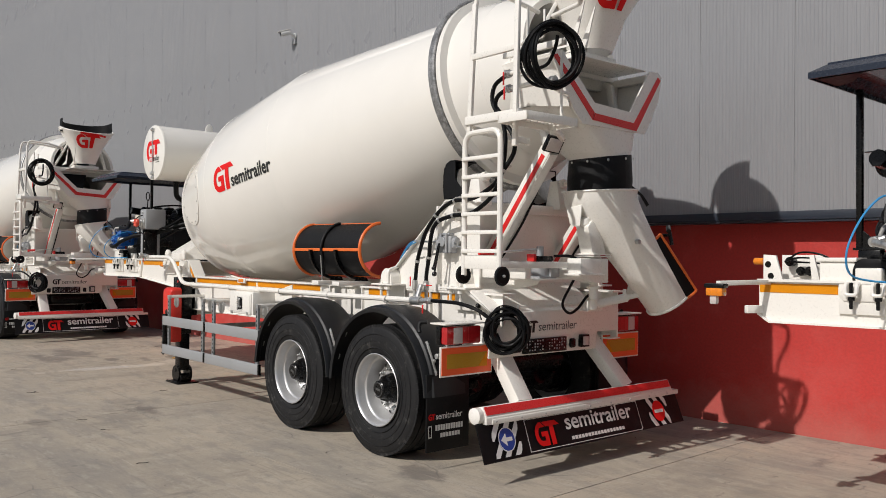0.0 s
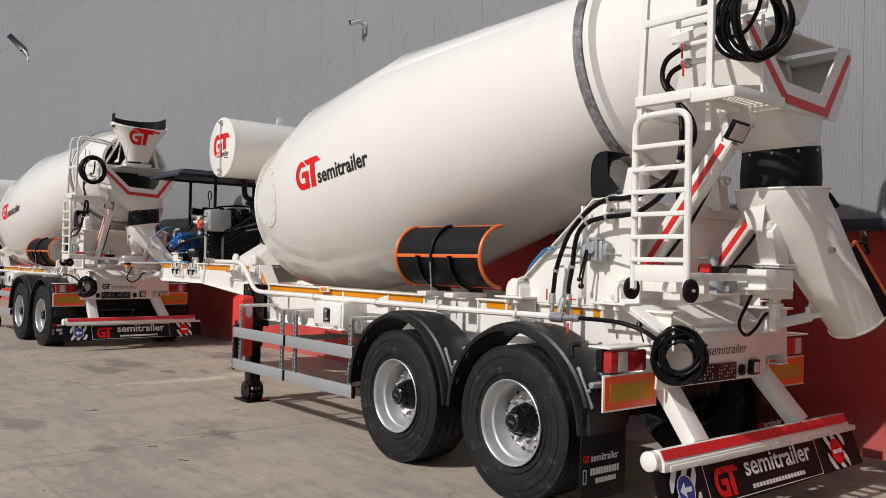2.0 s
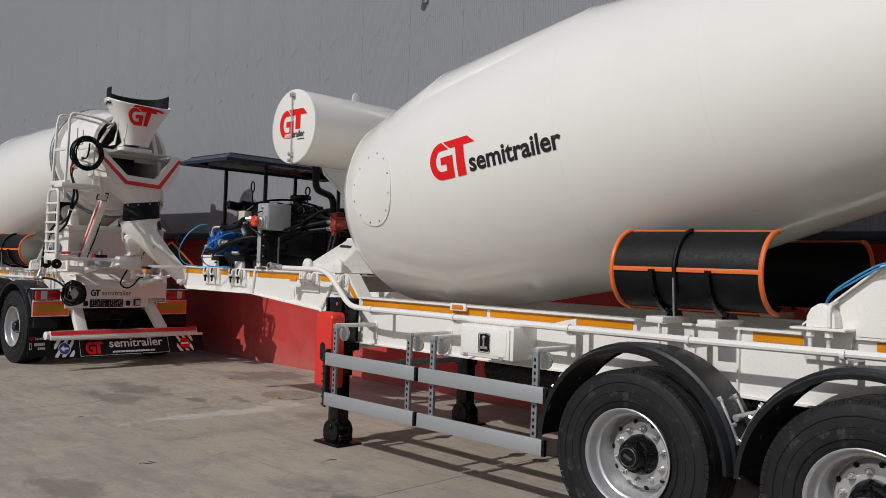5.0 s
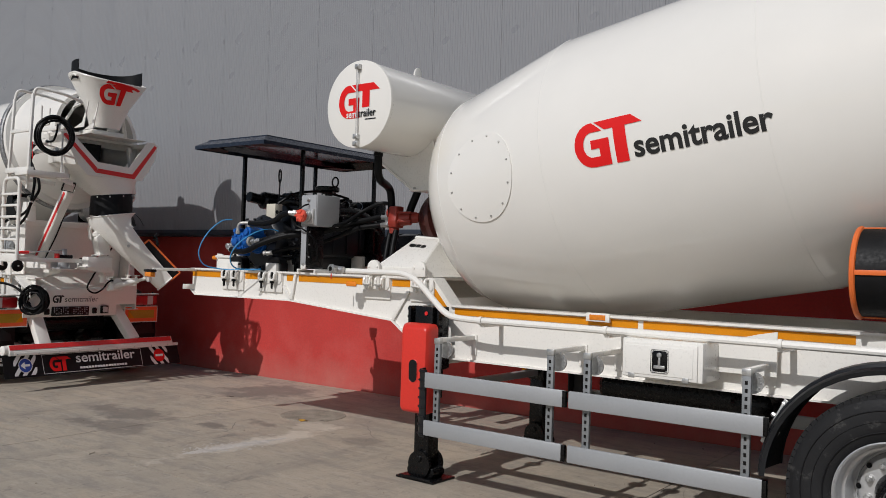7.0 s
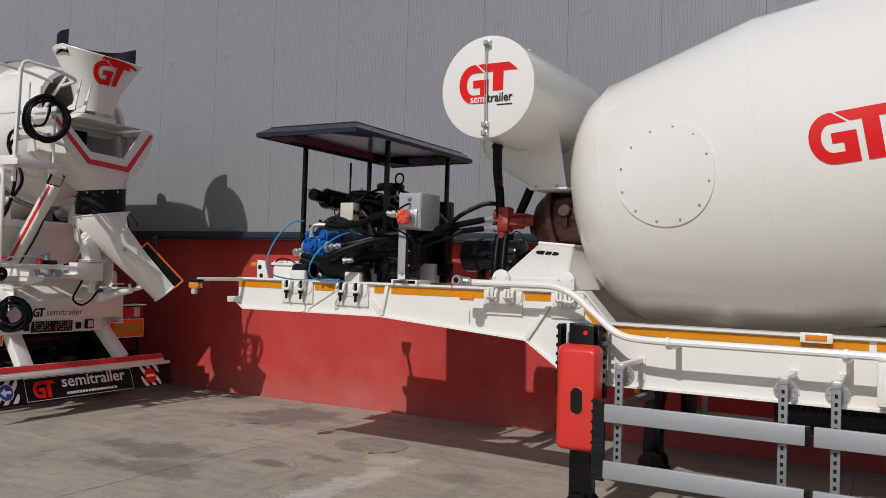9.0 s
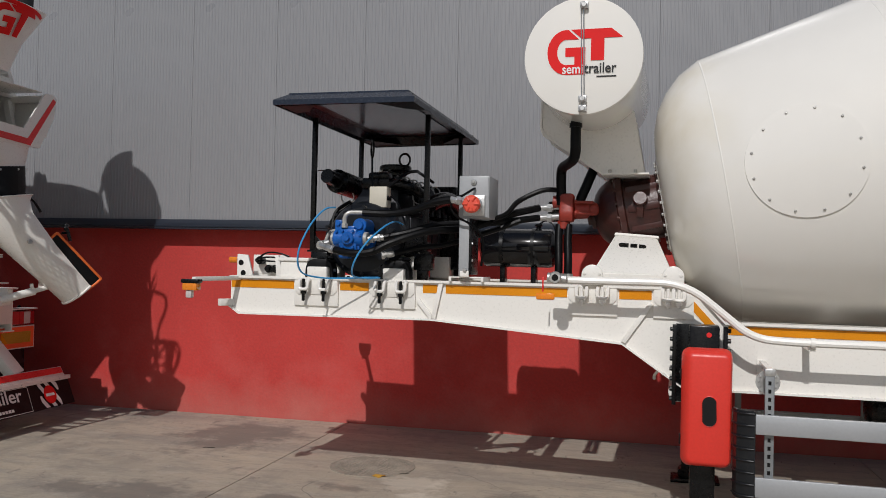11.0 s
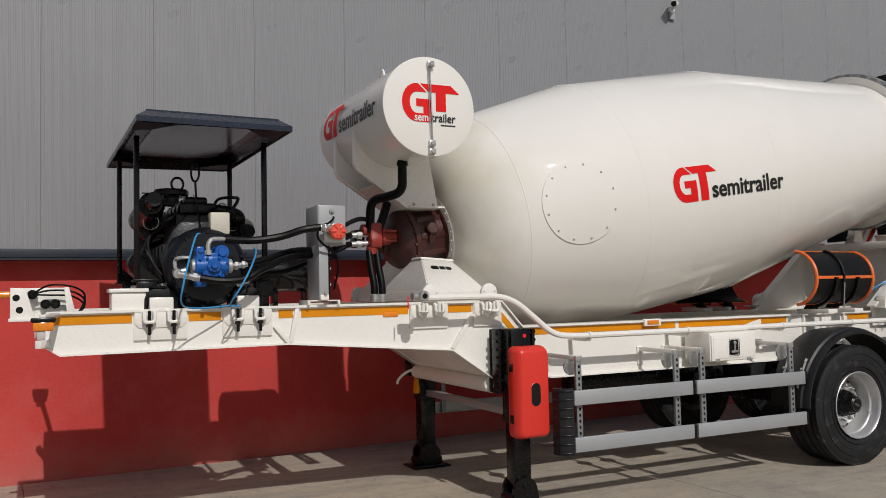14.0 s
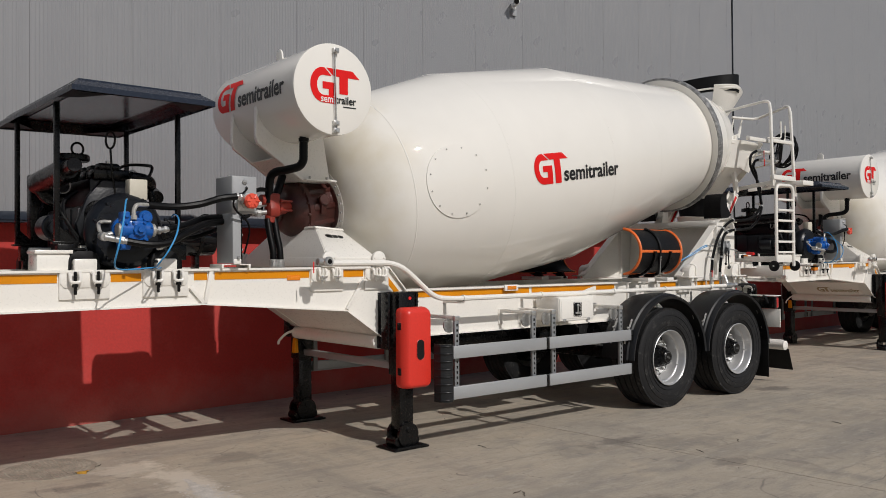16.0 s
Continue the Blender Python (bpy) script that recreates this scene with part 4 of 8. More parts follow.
for cx, cy, sx, sy in ((-7.45, -1.07, 1, 1), (-6.5, -1.05, -1, 1), (-6.52, 0.85, -1, -1), (-7.46, 0.93, 1, -1)):
    part("corner_gusset", prism([(cx, cy), (cx + sx * 0.30, cy), (cx + sx * 0.24, cy + sy * 0.09), (cx + sx * 0.12, cy + sy * 0.28), (cx, cy + sy * 0.34)], 2.708, 2.714, "z"), SHEET_RUBBER, can)
part("canopy_edge_lining", prism([(-1.05, 2.705), (-0.97, 2.772), (-0.97, 2.766), (-1.05, 2.699)], -7.42, -6.52, "x"), BLACK, can)
part("canopy_edge_lining", prism([(0.88, 2.705), (0.80, 2.772), (0.80, 2.766), (0.88, 2.699)], -7.42, -6.54, "x"), BLACK, can)
for x, y in ((-7.40, -0.53), (-6.545, -0.53), (-6.57, 0.50), (-7.42, 0.46)):
    part("canopy_post", join(beam((x, y, 1.74), (x, y, 2.71), 0.035, 0.035, (0, 1, 0)), box(x - 0.03, x + 0.16 if x < -7 else x + 0.03, y - 0.03, y + 0.06, 1.735, 1.75, 0.002), prism([(x, 1.745), (x + (0.14 if x < -7 else -0.14), 1.745), (x, 1.87)], y - 0.008, y + 0.008)), BLACK, can)
for y in (-0.53, 0.48):
    for x in (-7.35, -6.57):
        part("canopy_outrigger", join(box(x - 0.05, x + 0.08, y - 0.03, y + 0.05, 1.62, 1.735, 0.006), box(x - 0.03, x + 0.05, y - 0.02, y + 0.03, 1.553, 1.63, 0.006)), BLACK, can)

# control cabinet on its open post
cab = part("control_cabinet", box(-6.241, -6.036, -0.805, -0.525, 1.97, 2.25, 0.008), CABINET, T, "light grey steel control cabinet")
part("post", join(box(-6.234, -6.167, -0.803, -0.797, 1.59, 1.972, 0.002), box(-6.234, -6.228, -0.797, -0.53, 1.59, 1.972, 0.0015)), CABINET, cab)
duct = part("cable_duct", box(-6.226, -6.150, -0.795, -0.60, 1.60, 1.968, 0.006), BLACK, cab, "black cable duct inside the post")
for z in (1.694, 1.805, 1.92):
    part("bolt", cyl((-6.151, -0.782, z), (-6.143, -0.782, z), 0.009, 8, 0.002), ZINC, duct)
part("post_foot", join(box(-6.29, -6.09, -0.775, -0.56, 1.578, 1.586, 0.002), box(-6.308, -6.29, -0.775, -0.56, 1.553, 1.586, 0.003), box(-6.09, -6.072, -0.775, -0.56, 1.553, 1.586, 0.003), box(-6.225, -6.165, -0.806, -0.79, 1.586, 1.625, 0.004)), WHITE, cab)
part("foot_bolt", cyl((-6.19, -0.82, 1.632), (-6.19, -0.803, 1.632), 0.013, 6, 0.002), ZINC, cab)
part("neck_flange", join(box(-6.205, -6.06, -0.83, -0.805, 1.985, 2.12, 0.006), cyl((-6.13, -0.862, 2.056), (-6.13, -0.83, 2.056), 0.055, 20, 0.004)), ZINC, cab, "galvanised square filler flange")
knob = part("red_knob", lathe([(0, 0), (0, 0.04), (0.004, 0.055), (0.03, 0.058), (0.045, 0.045), (0.05, 0)], (-6.13, -0.885, 2.056), (0, -1, 0), 24), CAPRED, cab, "orange-red plastic filler cap")
for i in range(6):
    a = math.pi * i / 3
    part("grip", cyl((-6.13 + 0.02 * math.cos(a), -0.934, 2.056 + 0.02 * math.sin(a)), (-6.13 + 0.056 * math.cos(a), -0.930, 2.056 + 0.056 * math.sin(a)), 0.008, 6), CAPRED, knob)
part("filler_neck", join(cyl((-6.13, -0.89, 2.056), (-6.13, -0.86, 2.056), 0.04, 16), cyl((-6.27, -0.93, 2.085), (-6.17, -0.875, 2.07), 0.022, 10), cyl((-6.235, -0.911, 2.081), (-6.205, -0.895, 2.077), 0.030, 6)), ZINC, cab)
part("cabinet_lock", join(cyl((-6.14, -0.822, 2.205), (-6.14, -0.805, 2.205), 0.020, 12), cyl((-6.14, -0.832, 2.205), (-6.14, -0.821, 2.205), 0.010, 8)), ZINC, cab)
part("cabinet_seam", box(-6.234, -6.043, -0.811, -0.804, 1.977, 2.243, 0.003), CABINET, cab)
for x in (-6.20, -6.13, -6.09):
    part("cable_gland", cyl((x, -0.68, 2.249), (x, -0.68, 2.264), 0.010, 8), ZINC, cab)
part("cable", tube([(-6.13, -0.82, 2.165), (-6.145, -0.86, 2.15), (-6.19, -0.89, 2.115), (-6.25, -0.90, 2.09), (-6.27, -0.89, 2.03), (-6.23, -0.87, 1.975), (-6.16, -0.84, 1.935), (-6.10, -0.80, 1.88), (-6.08, -0.76, 1.80), (-6.10, -0.72, 1.66)], 0.008, 6), HOSE, cab)
at = part("air_tank", lathe([(0, 0), (0.01, 0.10), (0.04, 0.148), (0.06, 0.155), (0.57, 0.155), (0.59, 0.148), (0.62, 0.10), (0.63, 0)], (-6.39, 0.54, 1.81), (1, 0, 0), 32), GLOSSBLACK, T, "glossy black air tank")
for x in (-6.20, -5.95):
    part("tank_strap", join(lathe([(-0.015, 0.156), (-0.015, 0.161), (0.015, 0.161), (0.015, 0.156)], (x, 0.54, 1.81), (1, 0, 0), 28), box(x - 0.02, x + 0.02, 0.49, 0.59, 1.50, 1.662, 0.003)), BLACK, at)

part("tank_valve", join(cyl((-5.92, 0.54, 1.955), (-5.92, 0.54, 1.985), 0.02, 10), cyl((-5.92, 0.54, 1.985), (-5.92, 0.54, 2.005), 0.03, 12, 0.004)), BLACK, at)
part("tank_pipe", tube([(-5.92, 0.54, 2.0), (-5.86, 0.52, 2.03), (-5.80, 0.50, 2.0), (-5.77, 0.50, 1.93)], 0.006, 6), HOSE, at)

# pedestal, gearbox and hydraulic motor
def loft(loops, bevel=0.0, seg=2):
    """Closed loops of as many points each, joined by walls and closed at both ends."""
    bm = bmesh.new()
    rows = [[bm.verts.new(p) for p in loop] for loop in loops]
    bm.faces.new(rows[0][::-1])
    bm.faces.new(rows[-1])
    for lo, hi in zip(rows, rows[1:]):
        for i in range(len(lo)):
            bm.faces.new((lo[i], lo[i - 1], hi[i - 1], hi[i]))
    bmesh.ops.recalc_face_normals(bm, faces=bm.faces)
    if bevel:
        bmesh.ops.bevel(bm, geom=list(bm.edges), offset=bevel, segments=seg, affect="EDGES")
    return bm


def sheet_rect(x0, x1, y, z0, z1):
    return [(x0, -y, z0), (x1, -y, z1), (x1, y, z1), (x0, y, z0)]


ped = part("pedestal", loft([sheet_rect(-5.385, -4.80, 0.742, 1.555, 1.555), sheet_rect(-5.37, -4.875, 0.742, 1.635, 1.632), sheet_rect(-5.252, -4.982, 0.365, 1.893, 1.872)], 0.006), WHITE, T, "white welded drum pedestal")
part("pedestal_collar", loft([sheet_rect(-5.262, -4.968, 0.378, 1.889, 1.868), sheet_rect(-5.255, -4.970, 0.366, 1.907, 1.886)], 0.003), WHITE, ped)
face_dir = Vector((0, 0.377, 0.250)).normalized()
for x0, x1, left, right in ((-5.224, -5.160, 1, 0), (-5.148, -5.104, 0, 0), (-5.092, -5.046, 0, 1)):
    poly = []
    for cx, sgx, bow in ((x1, 1, right), (x0, -1, left)):
        for k in range(7):
            a = math.pi / 2 - math.pi * k / 6
            v = math.sin(a) * sgx
            poly.append((cx - sgx * bow * 0.02 * (1 - math.cos(a)), 0.02 * v) if bow else (cx, 0.02 * v))
    poly = [p for n, p in enumerate(poly) if n == 0 or (Vector(p) - Vector(poly[n - 1])).length > 1e-5]
    base = Vector((0, -0.480, 1.8145))
    nrm = Vector((0, -face_dir.z, face_dir.y))
    put = lambda p, k: Vector((p[0], 0, -0.078 * (p[0] + 5.13))) + base + face_dir * p[1] + nrm * k
    part("slot", loft([[put(p, -0.004) for p in poly], [put(p, 0.0035) for p in poly]]), BLACK, ped)
for cx in (-5.368, -4.872):
    for sg in (-1, 1):
        ear = part("clamp_ear", prism([(cx + 0.067 * math.cos(a), 1.618 + 0.067 * math.sin(a)) for a in [math.pi * k / 12 for k in range(13)]] + [(cx - 0.067, 1.556), (cx + 0.067, 1.556)], min(sg * 0.744, sg * 0.778), max(sg * 0.744, sg * 0.778), bevel=0.005), WHITE, ped)
        for dx in (-0.047, 0.047):
            part("bolt", cyl((cx + dx, sg * 0.776, 1.628), (cx + dx, sg * 0.785, 1.628), 0.010, 8, 0.002), WHITE, ear)
part("gearbox", lathe([(-0.56, 0), (-0.56, 0.05), (-0.505, 0.055), (-0.50, 0.11), (-0.475, 0.165), (-0.44, 0.205), (-0.39, 0.238), (-0.335, 0.255), (-0.325, 0.272), (-0.285, 0.272), (-0.275, 0.228), (-0.05, 0.225), (-0.04, 0.26), (-0.01, 0.26), (-0.01, 0.0)], GO, DX, 48), GEAR, T, "red-brown primed planetary gearbox")
gb = bpy.data.objects["gearbox"]
for i in range(16):
    a = 2 * math.pi * (i + 0.5) / 16
    c = GO + DX * -0.325 + (Vector((0, 1, 0)) * math.cos(a) + DN * math.sin(a)) * 0.262
    part("flange_bolt", cyl(c + DX * 0.005, c - DX * 0.018, 0.012, 6, 0.001), GEAR, gb)
part("input_cap", join(lathe([(-0.535, 0), (-0.535, 0.075), (-0.525, 0.082), (-0.505, 0.082), (-0.495, 0.07)], GO, DX, 20)), GEAR, gb)
part("breather", join(cyl((-5.28, -0.10, 2.28), (-5.30, -0.12, 2.36), 0.012, 8), cyl((-5.30, -0.12, 2.36), (-5.302, -0.122, 2.385), 0.020, 10)), ZINC, gb)
for i in range(10):
    a = 2 * math.pi * i / 10
    c = GO + DX * -0.26 + (Vector((0, 1, 0)) * math.cos(a) + DN * math.sin(a)) * 0.225
    part("rib", beam(c, c + DX * 0.24, 0.02, 0.05, (0, 0, 1) if abs(math.cos(a)) > 0.5 else (0, 1, 0), 0.003), GEAR, gb)
part("lifting_eye", join(cyl((-5.10, -0.275, 2.15), (-5.10, -0.235, 2.14), 0.05, 18, 0.006), beam((-5.10, -0.25, 2.14), (-5.10, -0.24, 2.02), 0.05, 0.03, (0, 1, 0), 0.006)), GEAR, gb)
mo = Vector((-5.60, -0.24, 2.06))
motor = part("hydraulic_motor", join(prism([(-0.055, -0.08), (0.055, -0.08), (0.07, -0.02), (0.05, 0.05), (0.06, 0.12), (-0.06, 0.12), (-0.05, 0.05), (-0.07, -0.02)], -0.05, 0.05, "x", 0.02), cyl((0.04, 0, 0), (0.14, 0.05, 0.01), 0.06, 16, 0.01), cyl((0.10, 0.04, 0.01), (0.20, 0.09, 0.02), 0.045, 16, 0.006), cyl((-0.02, 0, -0.13), (-0.02, 0, -0.07), 0.045, 16), cyl((-0.10, 0.02, 0.06), (-0.04, 0.02, 0.06), 0.05, 16)), MOTOR, gb, "rust-red hydraulic motor")
motor.matrix_basis = Matrix.Translation(mo)
for k in range(4):
    a = math.pi / 4 + k * math.pi / 2
    q = mo + Vector((0.055, 0.055 * math.cos(a), 0.02 + 0.055 * math.sin(a)))
    part("motor_bolt", join(cyl(q, q + Vector((0.13, 0.03, 0.0)), 0.010, 8), cyl(q + Vector((0.0, 0, 0)), q + Vector((0.018, 0.004, 0)), 0.017, 6)), MOTOR, gb)
for dz in (0.02, -0.05):
    part("motor_port", join(cyl(mo + Vector((-0.20, 0.02, dz)), mo + Vector((-0.05, 0.01, dz + 0.01)), 0.022, 12), cyl(mo + Vector((-0.14, 0.02, dz)), mo + Vector((-0.10, 0.015, dz)), 0.032, 6)), ZINC, gb)
part("motor_block", box(-5.74, -5.66, -0.20, -0.06, 1.99, 2.13, 0.012), BLACK, gb)
fl = part("drum_flange", lathe([(-0.03, 0.24), (-0.03, 0.33), (-0.022, 0.335), (-0.005, 0.335), (0, 0.33)], GO, DX, 48), WHITE, T)
for i in range(24):
    a = 2 * math.pi * i / 24
    c = GO + DX * -0.03 + (Vector((0, 1, 0)) * math.cos(a) + DN * math.sin(a)) * 0.305
    part("bolt", cyl(c, c - DX * 0.014, 0.011, 6, 0.001), ZINC, fl)

# water tank across the front
TC, TR = Vector((-5.432, 0, 2.973)), 0.362
wt = part("water_tank", lathe([(-0.935, TR - 0.02), (-0.935, TR), (0.50, TR), (0.545, TR - 0.02), (0.585, TR - 0.12), (0.60, 0)], TC, (0, 1, 0), 64), DRUM, T, "white cylindrical water tank")
part("tank_lid", lathe([(-0.955, 0), (-0.955, TR - 0.015), (-0.95, TR + 0.002), (-0.925, TR + 0.004), (-0.92, TR)], TC, (0, 1, 0), 64), DRUM, wt)


def on_lid(u, v):
    return Vector((TC.x + u, -0.9585, TC.z + v))


decal(emblem(-0.22, -0.117, 0.28, 0.30), on_lid, wt, RED, "emblem", label="red curved film emblem")
on_film = lambda u, v: on_lid(u, v) + Vector((0, -0.003, 0))
lettering("semi", -0.125, -0.112, 0.125, 0.056, on_film, wt, DECAL_WHITE, "white film lettering", cuts=0)
lettering("trailer", 0.008, -0.112, 0.198, 0.064, on_film, wt, DECAL_BLACK, "black film lettering", cuts=0)
decal([rect(0.085, 0.205, -0.138, -0.129)], on_lid, wt, DECAL_BLACK, "web_line", label="thin dark film bar")


def on_tank(u, v):
    a = v / TR
    r = TR + 0.003
    return Vector((TC.x - r * math.cos(a), 0.80 - u, TC.z + r * math.sin(a)))


decal(emblem(0.40, -0.06, 0.27), on_tank, wt, RED, "emblem", label="red curved film emblem")
lettering("semitrailer", 0.80, -0.05, 0.80, 0.142, on_tank, wt, DECAL_BLACK, "black film lettering", bold=0.026, cuts=5)
part("latch_bar", join(cyl((-5.417, -0.97, 2.66), (-5.432, -0.97, 3.29), 0.004, 8), cyl((-5.432, -0.97, 2.66), (-5.447, -0.97, 3.28), 0.003, 6), *[join(box(-5.452, -5.402, -0.99, -0.955, z - 0.02, z + 0.02, 0.004), cyl((-5.427, -1.0, z), (-5.427, -0.97, z), 0.018, 10)) for z in (2.64, 2.70, 3.28)]), ZINC, wt, "zinc-plated latch")
lug = [(-5.47, -0.15 + 0.055 * math.cos(a), 3.36 + 0.085 * math.sin(a)) for a in [math.pi * i / 8 for i in range(9)]]
part("lifting_lug", prism([(p[1], p[2]) for p in lug] + [(-0.205, 3.32), (-0.095, 3.32)], -5.48, -5.465, "x", 0.002), WHITE, wt)
brk = [(-5.77, 2.90), (-5.775, 2.64), (-5.755, 2.59), (-5.345, 2.312), (-5.07, 2.312), (-5.145, 2.73), (-5.20, 2.80)]
for y in (-0.30, 0.14):
    part("bracket_gusset", prism(brk, y - 0.005, y + 0.005), WHITE, wt)
part("bracket_floor", join(prism([(-5.60, 2.473), (-5.345, 2.300), (-5.345, 2.311), (-5.595, 2.483)], -0.29, 0.13), box(-5.345, -5.04, -0.375, 0.29, 2.299, 2.311, 0.002)), WHITE, wt)
for y in (-0.30, 0.14):
    part("bracket_edge", prism([(-5.786, 2.89), (-5.792, 2.64), (-5.772, 2.582), (-5.345, 2.295), (-5.335, 2.312), (-5.755, 2.596), (-5.775, 2.645), (-5.77, 2.90)], y - 0.022, y + 0.022, bevel=0.003), WHITE, wt)
for x in (-5.30, -5.13):
    part("bracket_bolt", cyl((x, -0.352, 2.311), (x, -0.352, 2.335), 0.012, 6, 0.001), CADMIUM, wt)
part("suction_hose", join(tube([(-5.507, -0.606, 2.66), (-5.507, -0.603, 2.50), (-5.508, -0.595, 2.43), (-5.525, -0.55, 2.385), (-5.575, -0.44, 2.365), (-5.625, -0.335, 2.35), (-5.64, -0.28, 2.30), (-5.64, -0.261, 2.187), (-5.64, -0.25, 2.10)], 0.035, 14), lathe([(0, 0.036), (0, 0.042), (0.03, 0.042), (0.03, 0.036)], (-5.507, -0.606, 2.585), (0, 0, 1), 14)), HOSE, wt, "thick black rubber hose")
part("suction_hose", tube([(-5.41, -0.07, 2.42), (-5.433, -0.118, 2.36), (-5.48, -0.135, 2.24), (-5.516, -0.142, 2.152), (-5.53, -0.15, 2.08)], 0.035, 12), HOSE, wt)
for x in (-5.65, -5.585):
    part("drain_hose", tube([(x, -0.25, 1.96), (x, -0.28, 1.85), (x + 0.01, -0.32, 1.7), (x + 0.01, -0.33, 1.60)], 0.028, 12), HOSE, wt)
for x in (-5.64, -5.575):
    part("hose_clamp", cyl((x, -0.33, 1.555), (x, -0.33, 1.62), 0.035, 14), ZINC, wt)
part("coil_hose", tube([(-5.64, -0.26, 2.20), (-5.76, -0.30, 2.20), (-5.92, -0.36, 2.12), (-5.98, -0.5, 2.02), (-6.06, -0.62, 1.97)], 0.018, 8), HOSE, wt)

# pipe rail along the near side, with its valve
rail = part("water_pipe", bend_pipe([(-5.52, -0.95, 1.585), (-4.80, -0.95, 1.585), (-4.42, -0.97, 1.275), (-4.2, -0.98, 1.262), (-1.0, -0.98, 1.262), (0.16, -0.97, 1.27)], 0.024, 0.16), WHITE, T, "white painted water pipe")
part("valve_flange", join(lathe([(0, 0), (0, 0.032), (0.008, 0.038), (0.024, 0.038), (0.03, 0.024), (0.10, 0.022)], (-5.56, -1.085, 1.60), (0, 1, 0), 20), cyl((-5.62, -1.0, 1.60), (-5.5, -0.99, 1.59), 0.03, 12)), ZINC, rail, "zinc hose coupling")
part("valve_hole", lathe([(-0.002, 0), (-0.002, 0.020)], (-5.56, -1.085, 1.60), (0, 1, 0), 16), BLACK, rail)
part("valve_lever", join(box(-5.652, -5.642, -0.99, -0.985, 1.51, 1.60, 0.002)), TAPE_RED, rail, "red lever")
for x in (-4.1, -3.1, -2.0, -1.1, -0.2):
    part("pipe_clamp", join(lathe([(-0.012, 0.025), (-0.012, 0.031), (0.012, 0.031), (0.012, 0.025)], (x, -0.98, 1.262), (1, 0, 0), 14), box(x - 0.02, x + 0.02, -0.97, -0.715, 1.215, 1.235, 0.003)), WHITE, rail)
part("side_marker", box(-5.73, -5.61, -0.724, -0.714, 1.452, 1.492, 0.006), LENS_AMBER, T, "amber side marker lamp")
for x in (-3.28,):
    part("side_marker", join(box(x - 0.09, x + 0.09, -0.76, -0.735, 1.30, 1.36, 0.005)), WHITE, T)
    part("marker_lens", box(x - 0.06, x + 0.06, -0.765, -0.76, 1.312, 1.348, 0.002), LENS_AMBER, T)


# landing legs
for sg in (-1, 1):
    y = sg * 0.84
    leg = part("landing_leg", join(box(-4.775, -4.60, y - 0.08, y + 0.08, 0.62, 1.335, 0.012), box(-4.76, -4.615, y - 0.065, y + 0.065, 0.16, 0.64, 0.01)), BLACK, T, "black steel landing leg")
    for b in (box(-4.85, -4.60, sg * 0.72 - 0.012, sg * 0.72 + 0.028, 0.85, 1.33, 0.003), box(-4.87, -4.845, y - 0.05, y + 0.05, 0.85, 1.33, 0.003), box(-4.575, -4.553, y - 0.06, y + 0.06, 0.85, 1.33, 0.003)):
        part("mounting_plate", b, BLACK, leg)
    part("red_mark", cyl((-4.66, y + sg * 0.080, 1.28), (-4.66, y + sg * 0.086, 1.28), 0.016, 14, 0.002), TAPE_RED, leg, "small red mark")
    for i in range(8):
        z = 0.885 + i * 0.06
        part("bolt", cyl((-4.885, y - 0.03, z), (-4.865, y - 0.03, z), 0.013, 10, 0.003), BLACK, leg)
        part("bolt", cyl((-4.555, y + sg * 0.03, z), (-4.533, y + sg * 0.03, z), 0.014, 10, 0.003), BLACK, leg)
    part("foot_plate", join(box(-4.87, -4.50, y - 0.14, y + 0.14, 0.0, 0.018, 0.006), box(-4.84, -4.53, y - 0.14, y - 0.125, 0.0, 0.03, 0.004)), BLACK, leg)
    for k in (-0.075, 0.075):
        part("foot_rocker", join(lathe([(-0.014, 0), (-0.014, 0.105), (0.014, 0.105), (0.014, 0)], (-4.685, y + k, 0.115), (0, 1, 0), 24), cyl((-4.685, y + k - 0.025, 0.16), (-4.685, y + k + 0.025, 0.16), 0.025, 10)), BLACK, leg)
    for k in (-0.09, 0.09):
        part("foot_roller", cyl((-4.685 + k, y - 0.07, 0.06), (-4.685 + k, y + 0.07, 0.06), 0.042, 16), BLACK, leg)
part("leg_shaft", join(box(-4.72, -4.66, -0.76, 0.76, 0.66, 0.72, 0.006)), ALU, T)
part("cross_tube", cyl((-4.83, -0.70, 0.90), (-4.83, 0.70, 0.90), 0.06, 20), WHITE, T)
part("leg_brace", beam((-4.70, 0.76, 0.75), (-4.95, 0.70, 1.0), 0.03, 0.03), BLACK, T)
part("crank_handle", join(tube([(-4.80, 0.62, 0.95), (-4.93, 0.70, 0.90), (-5.0, 0.74, 0.83), (-5.005, 0.75, 0.79)], 0.012, 8)), WHITE, T)
part("wheel_chock", prism([(-4.835, 0.69), (-4.785, 0.69), (-4.79, 0.82), (-4.82, 0.84)], 0.74, 0.80, bevel=0.006), AMBER, T, "yellow plastic wheel chock")
# extinguisher box
def soft_rect(x0, x1, z0, z1, y, r, n=5):
    """A rounded rectangle across y."""
    out = []
    for cx, cz, a0 in ((x1 - r, z1 - r, 0), (x0 + r, z1 - r, 90), (x0 + r, z0 + r, 180), (x1 - r, z0 + r, 270)):
        out += [(cx + r * math.cos(radians(a0 + 90 * k / n)), y, cz + r * math.sin(radians(a0 + 90 * k / n))) for k in range(n + 1)]
    return out


